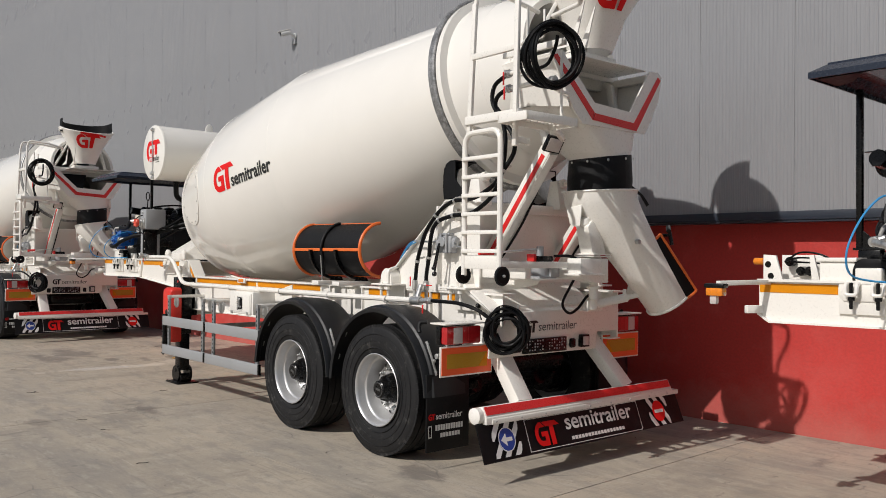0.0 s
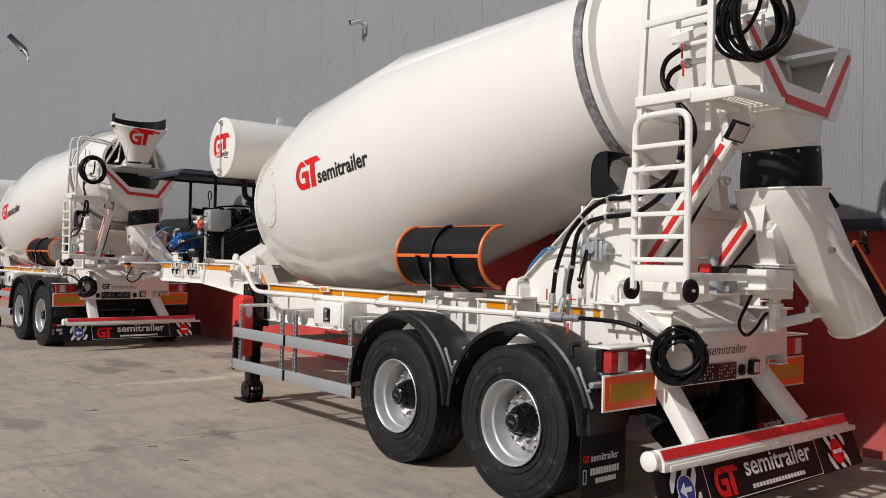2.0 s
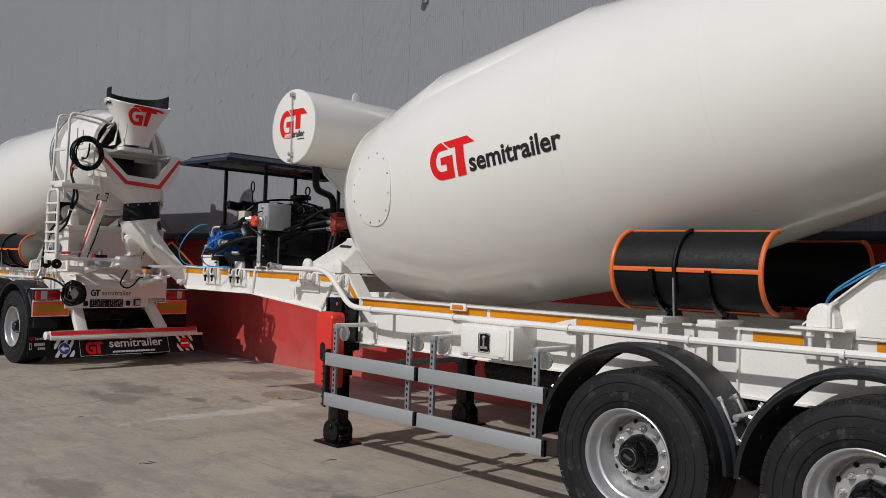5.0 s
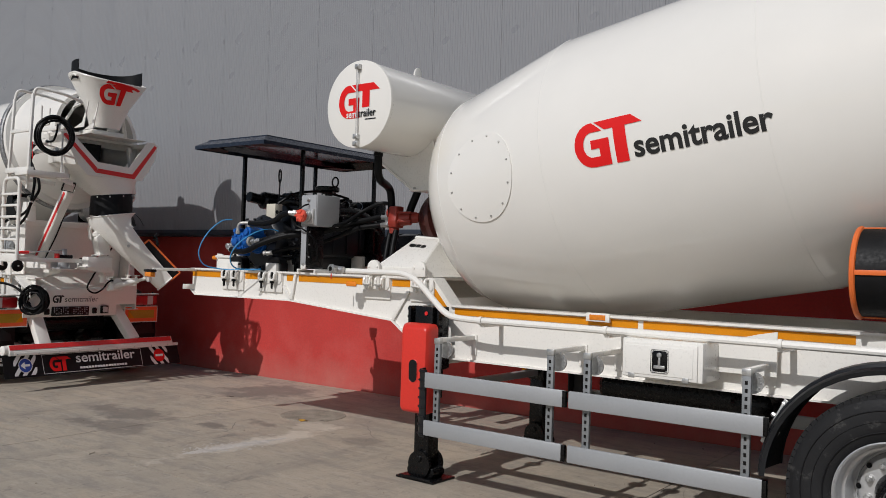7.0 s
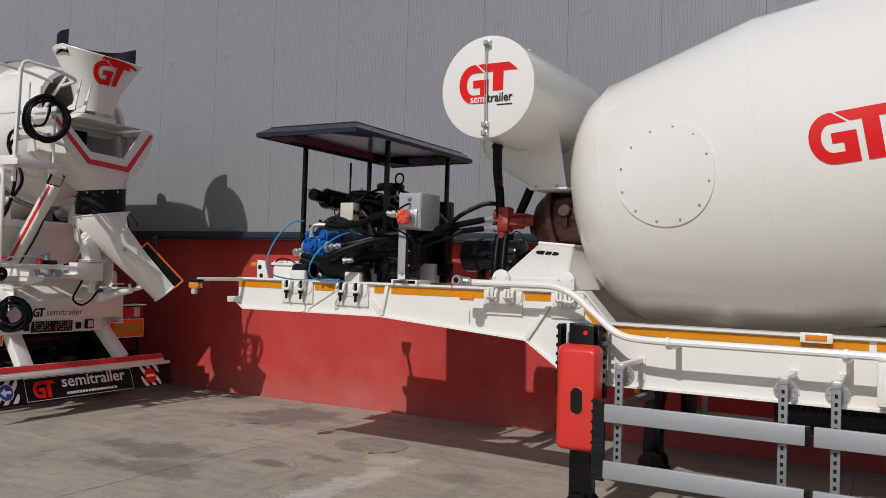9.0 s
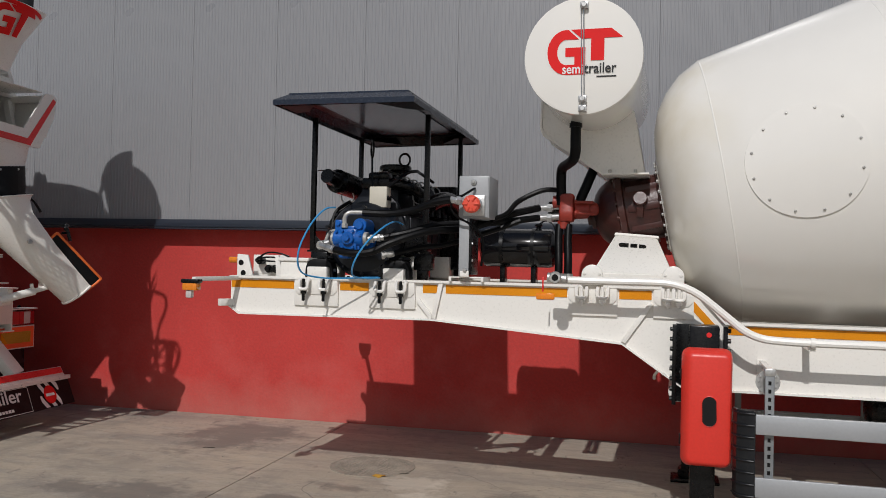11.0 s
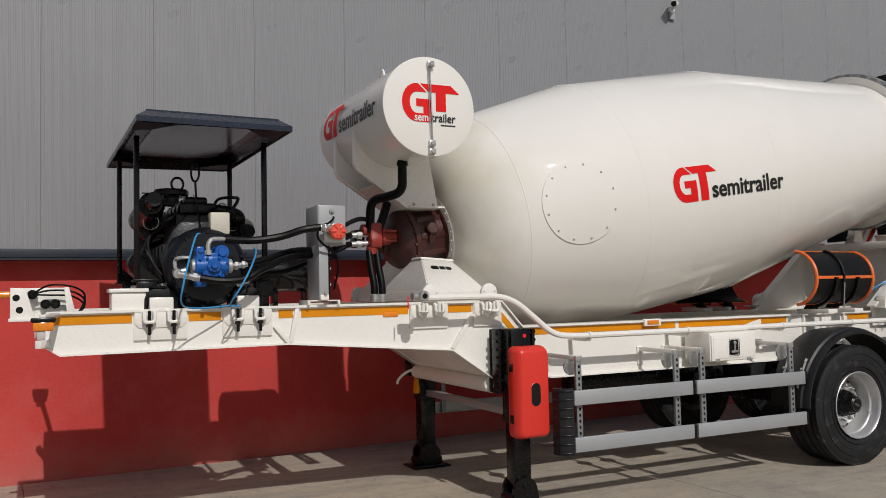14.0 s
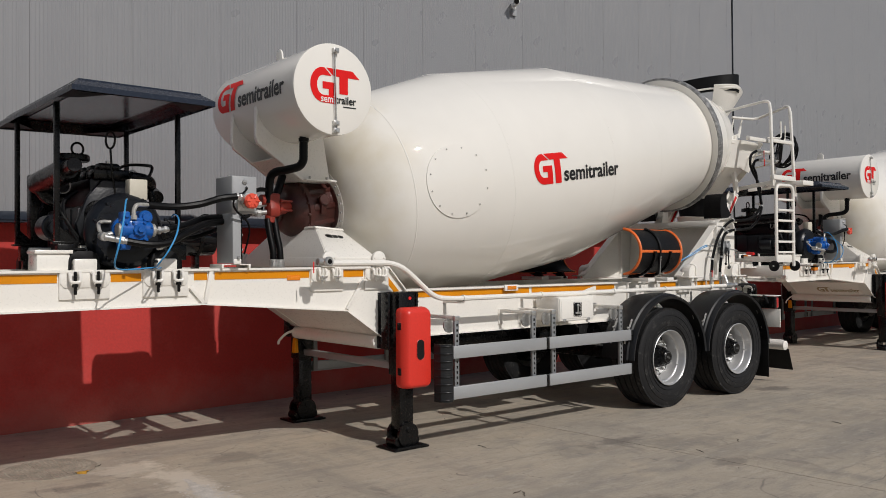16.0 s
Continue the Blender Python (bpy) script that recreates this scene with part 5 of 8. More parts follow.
xb = part("extinguisher_box", loft([soft_rect(-4.812, -4.535, 0.525, 1.205, y, 0.045) for y in (-0.925, -0.975)]), BOXRED, T, "red plastic fire extinguisher box")
part("box_lid", loft([soft_rect(-4.816, -4.531, 0.521, 1.209, -0.977, 0.048), soft_rect(-4.814, -4.532, 0.524, 1.206, -1.012, 0.046), soft_rect(-4.792, -4.537, 0.534, 1.190, -1.045, 0.040), soft_rect(-4.778, -4.545, 0.548, 1.172, -1.060, 0.032), soft_rect(-4.768, -4.555, 0.56, 1.16, -1.063, 0.028)]), BOXRED, xb)
pts = [(-4.658 + 0.042 * math.cos(a), 0.85 + (0.045 if math.sin(a) > 0 else -0.045) + 0.042 * math.sin(a)) for a in [2 * math.pi * i / 20 for i in range(20)]]
win = part("box_window", prism(pts, -1.067, -1.060), GLOSSBLACK, xb, "dark oval window")
part("window_frame", tube([(x, -1.064, z) for x, z in pts + pts[:1]], 0.004, 6, 1, smooth=False), BOXRED, win)
for z in (0.64, 1.02):
    part("box_catch", box(-4.825, -4.812, -1.0, -0.96, z, z + 0.06, 0.003), BLACK, xb)
part("box_bracket", box(-4.75, -4.62, -0.93, -0.91, 0.6, 1.1, 0.003), BLACK, xb)


# side guards on both sides
def rail_mesh(x0, x1, z0, z1, y, sg):
    return join(box(x0, x1, y - 0.012, y + 0.012, z0, z1, 0.006), box(x0, x1, y - sg * 0.030, y - sg * 0.012, z0 + 0.006, z0 + 0.014, 0.0), box(x0, x1, y - sg * 0.030, y - sg * 0.012, z1 - 0.014, z1 - 0.006, 0.0))


for sg in (-1, 1):
    y = sg * 1.205
    g = part("side_guard", rail_mesh(-4.42, -3.275, 0.765, 0.875, y, sg), ALU, T, "grey aluminium side guard rails")
    part("rail", rail_mesh(-3.235, -2.01, 0.765, 0.875, y, sg), ALU, g)
    part("rail", rail_mesh(-4.42, -3.275, 0.42, 0.53, y, sg), ALU, g)
    part("rail", rail_mesh(-3.235, -2.01, 0.42, 0.53, y, sg), ALU, g)
    for z in (0.765, 0.42):
        for x in (-3.275, -2.012):
            part("end_cap", box(x - 0.004, x + 0.022, y - 0.014, y + 0.014, z + 0.002, z + 0.108, 0.003), BLACK, g)
    part("corner_guard", sheet_sweep([[(-4.42, y, z), (-4.47, y - sg * 0.01, z), (-4.515, y - sg * 0.05, z), (-4.53, y - sg * 0.12, z)] for z in (0.40, 0.65, 0.89)], 0.015), PLASTIC, g, "black ribbed corner guard")
    for z in [0.42 + i * 0.065 for i in range(8)]:
        part("corner_rib", tube([(-4.425, y + sg * 0.004, z), (-4.475, y - sg * 0.006, z), (-4.52, y - sg * 0.048, z), (-4.535, y - sg * 0.11, z)], 0.005, 6), PLASTIC, g)
    for x in (-4.345, -3.40, -3.13, -2.125):
        py = y - sg * 0.045
        pb = part("guard_post", box(x - 0.025, x + 0.025, py - 0.013, py + 0.013, 0.43, 1.115, 0.004), GALV, g, "perforated galvanised post")
        tagged(part("perforation", join(*[box(x - 0.008, x + 0.008, py + sg * 0.0135 - 0.001, py + sg * 0.0135 + 0.001, 0.45 + i * 0.045, 0.472 + i * 0.045, 0) for i in range(14)]), BLACK, g), kind="stuff")
        part("post_cap", box(x - 0.028, x + 0.028, py - 0.017, py + 0.017, 1.085, 1.125, 0.004), ZINC, g)
        part("hinge_disc", join(lathe([(-0.006, 0), (-0.006, 0.066), (0.006, 0.066), (0.006, 0)], (x, py - sg * 0.09, 1.04), (0, 1, 0), 24), *[cyl((x + 0.05 * math.cos(a), py - sg * 0.09, 1.04 + 0.05 * math.sin(a)), (x + 0.05 * math.cos(a), py - sg * 0.078, 1.04 + 0.05 * math.sin(a)), 0.006, 6) for a in [math.pi * 2 * i / 10 for i in range(10)]]), ZINC, g)
        part("guard_arm", join(beam((x, sg * 0.71, 1.11), (x, py, 1.11), 0.035, 0.035), box(x - 0.03, x + 0.03, sg * 0.722 - 0.006, sg * 0.722 + 0.006, 0.98, 1.13, 0.002)), WHITE, g)

# tool box with its latch
tb = part("tool_box", box(-2.940, -2.420, -1.06, -0.76, 0.995, 1.235, 0.006), WHITE, T, "white steel tool box")
part("tool_box_door", box(-2.930, -2.450, -1.072, -1.06, 1.0, 1.215, 0.003), WHITE, tb)
part("latch", box(-2.742, -2.627, -1.078, -1.07, 1.035, 1.178, 0.012), BLACK, tb, "black recessed latch")
part("latch_handle", join(box(-2.692, -2.676, -1.090, -1.078, 1.075, 1.14, 0.004), box(-2.72, -2.648, -1.088, -1.078, 1.062, 1.082, 0.003), cyl((-2.684, -1.094, 1.145), (-2.684, -1.078, 1.145), 0.016, 12)), ZINC, tb)
for x in (-2.730, -2.639):
    for z in (1.048, 1.165):
        part("latch_screw", cyl((x, -1.081, z), (x, -1.077, z), 0.005, 8), ZINC, tb)
part("door_panel", box(-2.912, -2.475, -1.076, -1.07, 1.018, 1.198, 0.004, seg=3), WHITE, tb)
for x in (-2.870, -2.520):
    part("hinge", box(x - 0.02, x + 0.02, -1.08, -1.068, 0.99, 1.02, 0.002), ZINC, tb)
part("box_bracket", prism([(-2.420, 1.235), (-2.170, 1.30), (-2.070, 1.32), (-2.070, 1.05), (-2.420, 1.05)], -0.80, -0.79), WHITE, tb)


# ---- wheels ----
def build_wheel():
    grooves = []
    for k in (-0.11, -0.037, 0.037, 0.11):
        grooves += [(k - 0.007, 0.534), (k - 0.005, 0.520), (k + 0.005, 0.520), (k + 0.007, 0.534)]
    prof = [(-0.165, 0.295), (-0.18, 0.315), (-0.192, 0.38), (-0.192, 0.44), (-0.182, 0.49), (-0.172, 0.515), (-0.155, 0.530)] + grooves + [(0.155, 0.530), (0.172, 0.515), (0.182, 0.49), (0.192, 0.44), (0.192, 0.38), (0.18, 0.315), (0.165, 0.295)]
    tyre = part("wheel", lathe(prof, (0, 0, 0), (0, 1, 0), 72), RUBBER, T, "black truck tyre on a silver rim")
    lugs = bmesh.new()
    for i in range(80):
        a = 2 * math.pi * i / 80
        for s in (-1, 1):
            m = Matrix.Rotation(a, 4, "Y")
            b = box(-0.0185, 0.0185, s * 0.160 - 0.014, s * 0.160 + 0.014, 0.512, 0.5325, 0)
            b.transform(m)
            me = bpy.data.meshes.new("tmp")
            b.to_mesh(me)
            b.free()
            lugs.from_mesh(me)
            bpy.data.meshes.remove(me)
    tagged(part("shoulder_tread", lugs, RUBBER, tyre), kind="stuff")
    for r0 in (0.345, 0.40, 0.455):
        part("sidewall_ring", lathe([(-0.190, r0 - 0.004), (-0.1955, r0), (-0.190, r0 + 0.004)], (0, 0, 0), (0, 1, 0), 64), RUBBER, tyre)
    rim = [(0.16, 0.29), (0.05, 0.275), (-0.12, 0.280), (-0.165, 0.288), (-0.186, 0.296), (-0.193, 0.299), (-0.197, 0.293), (-0.188, 0.283), (-0.172, 0.276), (-0.120, 0.270), (-0.112, 0.264), (-0.108, 0.252), (-0.098, 0.246), (0.02, 0.240), (0.035, 0.232), (0.030, 0.222), (-0.005, 0.210), (-0.022, 0.200), (-0.025, 0.190), (-0.025, 0.10), (0.05, 0.10)]
    part("rim", lathe(rim, (0, 0, 0), (0, 1, 0), 64), RIM, tyre, "silver steel rim")
    part("valve_stem", cyl((0.255, -0.10, 0.0), (0.235, -0.15, 0.0), 0.005, 6), ZINC, tyre)
    for i in range(10):
        a = 2 * math.pi * i / 10
        c = Vector((0.162 * math.cos(a), -0.025, 0.162 * math.sin(a)))
        part("wheel_nut", join(cyl(c, c + Vector((0, -0.026, 0)), 0.018, 6, 0.003), cyl(c, c + Vector((0, -0.008, 0)), 0.023, 12, 0.001), cyl(c + Vector((0, -0.026, 0)), c + Vector((0, -0.045, 0)), 0.010, 8)), ZINC, tyre)
        a += math.pi / 10
        c = Vector((0.203 * math.cos(a), -0.018, 0.203 * math.sin(a)))
        part("hand_hole", lathe([(0, 0), (0, 0.016)], c + Vector((0, -0.006, 0)), (0.45 * math.cos(a), -1, 0.45 * math.sin(a)), 12), BLACK, tyre)
    part("hub", lathe([(-0.02, 0.125), (-0.045, 0.122), (-0.060, 0.116), (-0.085, 0.110), (-0.098, 0.105), (-0.102, 0.088), (-0.120, 0.082), (-0.150, 0.074), (-0.165, 0.072), (-0.172, 0.064), (-0.172, 0.0)], (0, 0, 0), (0, 1, 0), 32), BLACK, tyre, "black hub cap")
    for i in range(5):
        a = 2 * math.pi * (i + 0.5) / 5
        part("hub_lobe", beam((0.105 * math.cos(a), -0.03, 0.105 * math.sin(a)), (0.085 * math.cos(a), -0.12, 0.085 * math.sin(a)), 0.05, 0.03, (math.cos(a), 0, math.sin(a)), 0.01), BLACK, tyre)
    part("hub_badge", lathe([(-0.173, 0.052), (-0.176, 0.056), (-0.173, 0.060)], (0, 0, 0), (0, 1, 0), 24), HUBGREY, tyre)
    part("hub_mark", box(-0.030, 0.030, -0.175, -0.172, -0.010, 0.010, 0.001), HUBGREY, tyre)
    return tyre


WY = -1.03
first = build_wheel()
first.matrix_basis = pose(0, WY, 0.535, 0, 8, 0)
for x, y, spin in ((-1.36, WY, 23), (0, -WY, 40), (-1.36, -WY, 5)):
    copy_thing(first, pose(x, y, 0.535, 0, spin, 180 if y > 0 else 0))
for x in (0, -1.36):
    ax = part("axle", join(box(x - 0.07, x + 0.07, -0.85, 0.85, 0.465, 0.605, 0.02), *[lathe([(-0.05, 0), (-0.05, 0.19), (0.08, 0.19), (0.08, 0)], (x, s * 0.78, 0.535), (0, 1, 0), 24) for s in (-1, 1)]), BLACK, T)
    for s in (-1, 1):
        part("brake_drum", lathe([(-0.10, 0.06), (-0.10, 0.215), (0.02, 0.222), (0.075, 0.222), (0.075, 0.10)], (x, s * 0.93, 0.535), (0, s, 0), 36), BLACK, ax)
        part("air_spring", lathe([(0, 0), (0, 0.12), (0.04, 0.15), (0.12, 0.15), (0.16, 0.12), (0.20, 0.15), (0.27, 0.12), (0.28, 0)], (x + 0.28, s * 0.5, 0.62), (0, 0, 1), 20), SHEET_RUBBER, ax)
        part("trailing_arm", beam((x - 0.5, s * 0.5, 0.72), (x + 0.4, s * 0.5, 0.56), 0.10, 0.07), BLACK, ax)
        part("brake_chamber", lathe([(0, 0), (0, 0.08), (0.08, 0.095), (0.1, 0.095), (0.2, 0.08), (0.2, 0)], (x + 0.12, s * 0.4, 0.50), (1, 0, 0.3), 16), BLACK, ax)
part("rear_air_tank", lathe([(-0.42, 0), (-0.40, 0.09), (-0.37, 0.12), (0.37, 0.12), (0.40, 0.09), (0.42, 0)], (0.50, 0.0, 0.76), (0, 1, 0), 24), BLACK, T)
part("long_air_tank", lathe([(-0.68, 0), (-0.66, 0.11), (-0.62, 0.15), (0.62, 0.15), (0.66, 0.11), (0.68, 0)], (-2.95, 0.05, 0.77), (1, 0, 0), 24), BLACK, T)
part("front_air_tank", lathe([(-0.42, 0), (-0.40, 0.1), (-0.37, 0.14), (0.37, 0.14), (0.40, 0.1), (0.42, 0)], (-2.35, 0.0, 0.78), (0, 1, 0), 24), BLACK, T)


# ---- mudguards ----
def guard_arc(x, y0, y1, r, a0, a1, n=28):
    bm = bmesh.new()
    s = -1 if y0 < 0 else 1
    o, i = (y0, y1) if abs(y0) > abs(y1) else (y1, y0)
    sect = [(o, r - 0.03), (o + s * 0.006, r - 0.012), (o - s * 0.008, r - 0.004), (o - s * 0.050, r - 0.002), (o - s * 0.062, r + 0.016), (o - s * 0.12, r + 0.022), (i + s * 0.12, r + 0.012), (i + s * 0.01, r), (i, r - 0.012)]
    rows = []
    for k in range(n + 1):
        a = radians(a0 + (a1 - a0) * k / n)
        rows.append([(x + rr * math.cos(a), yy, 0.535 + rr * math.sin(a)) for yy, rr in sect])
    return sheet_sweep(rows, -0.008)


for sg in (-1, 1):
    for x in (0, -1.36):
        f = part("mudguard", guard_arc(x, sg * 1.235, sg * 0.84, 0.668, 2, 178), PLASTIC, T, "black plastic mudguard")
        for a in (27, 153):
            ca_, sa_ = math.cos(radians(a)), math.sin(radians(a))
            c = Vector((x + 0.694 * ca_, 0, 0.535 + 0.694 * sa_))
            t = Vector((-sa_, 0, ca_))
            o = Vector((ca_, 0, sa_))
            if a < 90:
                e = c + o * 0.03
                st = part("guard_stay", cyl((e.x, sg * 0.715, e.z), (e.x, sg * 1.13, e.z), 0.021, 14), ZINC, f)
                part("stay_flange", lathe([(0, 0), (0, 0.045), (0.012, 0.045), (0.012, 0.02)], (e.x, sg * 0.716, e.z), (0, sg, 0), 14), ZINC, st)
            for yy in (sg * 1.15, sg * 0.96):
                cc = c + Vector((0, yy, 0))
                part("clamp", join(beam(cc - t * 0.11, cc + t * 0.11, 0.014, 0.018, (0, 1, 0), 0.004), beam(cc + t * 0.09 - o * 0.008, cc + t * 0.14 - o * 0.008, 0.034, 0.008, (0, 1, 0), 0.002), beam(cc - t * 0.14 - o * 0.008, cc - t * 0.09 - o * 0.008, 0.034, 0.008, (0, 1, 0), 0.002), cyl(cc + t * 0.115 - o * 0.01, cc + t * 0.115 + o * 0.012, 0.009, 8), cyl(cc - t * 0.115 - o * 0.01, cc - t * 0.115 + o * 0.012, 0.009, 8)), ZINC, f)
                part("clamp_nut", cyl(cc - t * 0.03 + o * 0.004, cc - t * 0.03 + o * 0.030, 0.013, 6), ZINC, f)
    # mud flap
    mf = part("mud_flap", join(box(0.655, 0.668, min(sg * 0.80, sg * 1.235), max(sg * 0.80, sg * 1.235), 0.14, 0.73, 0.003), box(0.64, 0.655, min(sg * 0.80, sg * 1.235), max(sg * 0.80, sg * 1.235), 0.60, 0.73, 0.003)), SHEET_RUBBER, T, "black rubber mud flap")
    place = (lambda q: (lambda u, v: Vector((0.672, q + u, v))))(sg * 1.02)
    decal(emblem(-0.20, 0.385, 0.045), place, mf, RED, "emblem")
    lettering("semitrailer", -0.125, 0.385, 0.27, 0.05, place, mf, DECAL_WHITE, "white printed lettering", cuts=0)
    decal(word_bars(-0.13, 0.30, 0.28, 0.055, 11) + [rect(-0.20, -0.165, 0.25, 0.258), rect(-0.20, -0.193, 0.25, 0.34), rect(-0.172, -0.165, 0.25, 0.34), rect(-0.20, -0.165, 0.335, 0.343)] + word_bars(-0.08, 0.245, 0.20, 0.042, 7), place, mf, DECAL_WHITE, "lettering_bar")

# ---- rear end: apron, lamps, bumper ----
ap = part("rear_apron", join(prism([(0.955, 1.20), (0.93, 0.855), (0.948, 0.855), (0.988, 1.20)], -0.86, 0.41, bevel=0.008)), WHITE, T, "white rear apron panel")
part("apron_slope", prism([(0.988, 1.19), (0.988, 1.205), (0.60, 1.455), (0.56, 1.455), (0.56, 1.40)], -0.86, 0.41, bevel=0.01), WHITE, ap)
on_apron = lambda u, v: Vector((0.992 - max(0, (1.20 - v)) * 0.118, u, v))
decal(emblem(-0.50, 1.035, 0.095), on_apron, ap, DECAL_BLACK, "emblem", label="dark film emblem")
lettering("semitrailer", -0.335, 1.045, 0.46, 0.07, on_apron, ap, DECAL_BLACK, "thin dark film lettering", bold=-0.004, cuts=0)
part("number_plate", box(0.945, 0.980, -0.50, 0.0, 0.87, 0.985, 0.004), BLACK, ap, "black plate holder")
decal([rect(-0.48 + i * 0.03 + (0.05 if i > 6 else 0), -0.465 + i * 0.03 + (0.05 if i > 6 else 0), 0.89 + j * 0.024, 0.905 + j * 0.024 - 0.003 * ((i * 7 + j * 3) % 3)) for i in range(14) for j in range(4) if (i * 5 + j * 3) % 4], lambda u, v: Vector((0.983, u, v)), ap, CABINET, "plate_bar")
part("socket", box(0.955, 1.0, 0.17, 0.27, 0.885, 0.99, 0.008), BLACK, ap)
part("socket_rim", box(0.998, 1.004, 0.185, 0.255, 0.90, 0.975, 0.004), LENS_CLEAR, ap)
part("plate_lamp", box(0.955, 0.985, 0.05, 0.115, 0.885, 0.965, 0.015), BLACK, ap)
part("plate_lamp", box(0.955, 0.985, -0.60, -0.53, 0.885, 0.965, 0.015), BLACK, ap)
for sg in (-1, 1):
    inb = 0.0 if sg < 0 else -0.165
    y0, y1 = sorted((sg * 0.755 + inb, sg * 1.28 + inb))
    rp = part("rear_marker_plate", box(0.862, 0.874, y0, y1, 0.738, 0.965, 0.002), WHITE, T, "orange and ochre rear marking plate")
    part("border", box(0.874, 0.878, y0 + 0.012, y1 - 0.012, 0.750, 0.953, 0), FLUO, rp)
    part("centre", box(0.878, 0.881, y0 + 0.06, y1 - 0.06, 0.797, 0.906, 0), OCHRE, rp)
    part("corner", prism([(y1 - 0.15, 0.797) if sg < 0 else (y0 + 0.15, 0.797), (y1 - 0.06, 0.797) if sg < 0 else (y0 + 0.06, 0.797), (y1 - 0.06, 0.906) if sg < 0 else (y0 + 0.06, 0.906)], 0.881, 0.883, "x"), AMBER, rp)
    ya, yb = sorted((sg * 0.86 + inb, sg * 1.27 + inb))
    hs = part("lamp_carrier", join(box(0.74, 0.915, ya, yb, 1.125, 1.137, 0.003), box(0.74, 0.775, min(sg * 0.86 + inb, sg * 0.95 + inb), max(sg * 0.86 + inb, sg * 0.95 + inb), 0.95, 1.13, 0.003)), WHITE, T, "white lamp carrier")
    yc, yd = sorted((sg * 0.90 + inb, sg * 1.245 + inb))
    tl = part("tail_lamp", box(0.835, 0.905, yc, yd, 0.978, 1.112, 0.014), LENS_RED, T, "red tail lamp")
    part("clear_lens", box(0.89, 0.908, sg * 1.135 + inb - 0.045, sg * 1.135 + inb + 0.045, 0.985, 1.105, 0.004), LENS_CLEAR, tl)
    part("lens_rib", box(0.89, 0.9075, sg * 1.03 + inb - 0.004, sg * 1.03 + inb + 0.004, 0.985, 1.105, 0.002), LENS_RED, tl)
    part("lamp_back", box(0.785, 0.836, yc - 0.01, yd + 0.012, 0.975, 1.115, 0.01), BLACK, tl)
    part("side_lamp", tube([(0.62, sg * 1.2, 1.13), (0.58, sg * 1.24, 1.12), (0.60, sg * 1.26, 1.05)], 0.018, 8), SHEET_RUBBER, tl)
    part("bumper_arm", beam((0.74, -0.66 if sg < 0 else 0.44, 1.04), (1.13, -0.68 if sg < 0 else 0.57, 0.53), 0.10, 0.15, (0, 1, 0)), WHITE, T)
bp = part("rear_bumper", lathe([(-1.20, 0), (-1.20, 0.048), (-1.192, 0.060), (1.122, 0.060), (1.13, 0.048), (1.13, 0)], (1.15, 0, 0.488), (0, 1, 0), 24), WHITE, T, "white round bumper tube")
part("bumper_face", prism([(1.150, 0.550), (1.186, 0.556), (1.224, 0.486), (1.230, 0.480), (1.230, 0.430), (1.160, 0.430)], -1.145, 1.125, bevel=0.003), WHITE, bp)
part("skirt_clamp", box(1.176, 1.236, -1.09, 1.215, 0.428, 0.466, 0.004), WHITE, bp)
part("red_stripe", prism([(1.1913, 0.5525), (1.2213, 0.4972), (1.2240, 0.4987), (1.1940, 0.5540)], -1.137, 1.112), TAPE_RED, bp, "red reflective stripe")
for i in range(9):
    y = -1.05 + i * 0.262
    part("rivet", lathe([(0, 0.008), (0.004, 0.006), (0.006, 0)], (1.236, y, 0.447), (1, 0, 0), 8), ZINC, bp)
sk = part("bumper_skirt", sheet_sweep([[(1.19 + k * 0.10, -1.215, 0.44 - k * 0.27), (1.19 + k * 0.10, 0, 0.44 - k * 0.265), (1.19 + k * 0.10, 1.225, 0.44 - k * 0.25)] for k in (0, 0.5, 1)], 0.008), SHEET_RUBBER, T, "black rubber bumper skirt with printed signs")


def on_skirt(u, v):
    k = (0.44 - v) / 0.27
    return Vector((1.19 + k * 0.10 + 0.011, u, v))


decal(emblem(-0.66, 0.215, 0.17), on_skirt, sk, RED, "emblem", label="red printed emblem")
lettering("semitrailer", -0.31, 0.298, 0.84, 0.118, on_skirt, sk, DECAL_WHITE, "white printed lettering", cuts=0)
decal(word_bars(-0.27, 0.222, 0.66, 0.032, 17), on_skirt, sk, DECAL_WHITE, "lettering_bar")
frm = []
for u0, u1, v0, v1 in ((-0.74, 0.62, 0.415, 0.42), (-0.74, 0.62, 0.192, 0.197), (-0.745, -0.74, 0.192, 0.42), (0.62, 0.625, 0.192, 0.42)):
    frm.append(rect(u0, u1, v0, v1))
decal(frm, on_skirt, sk, DECAL_WHITE, "printed_frame")
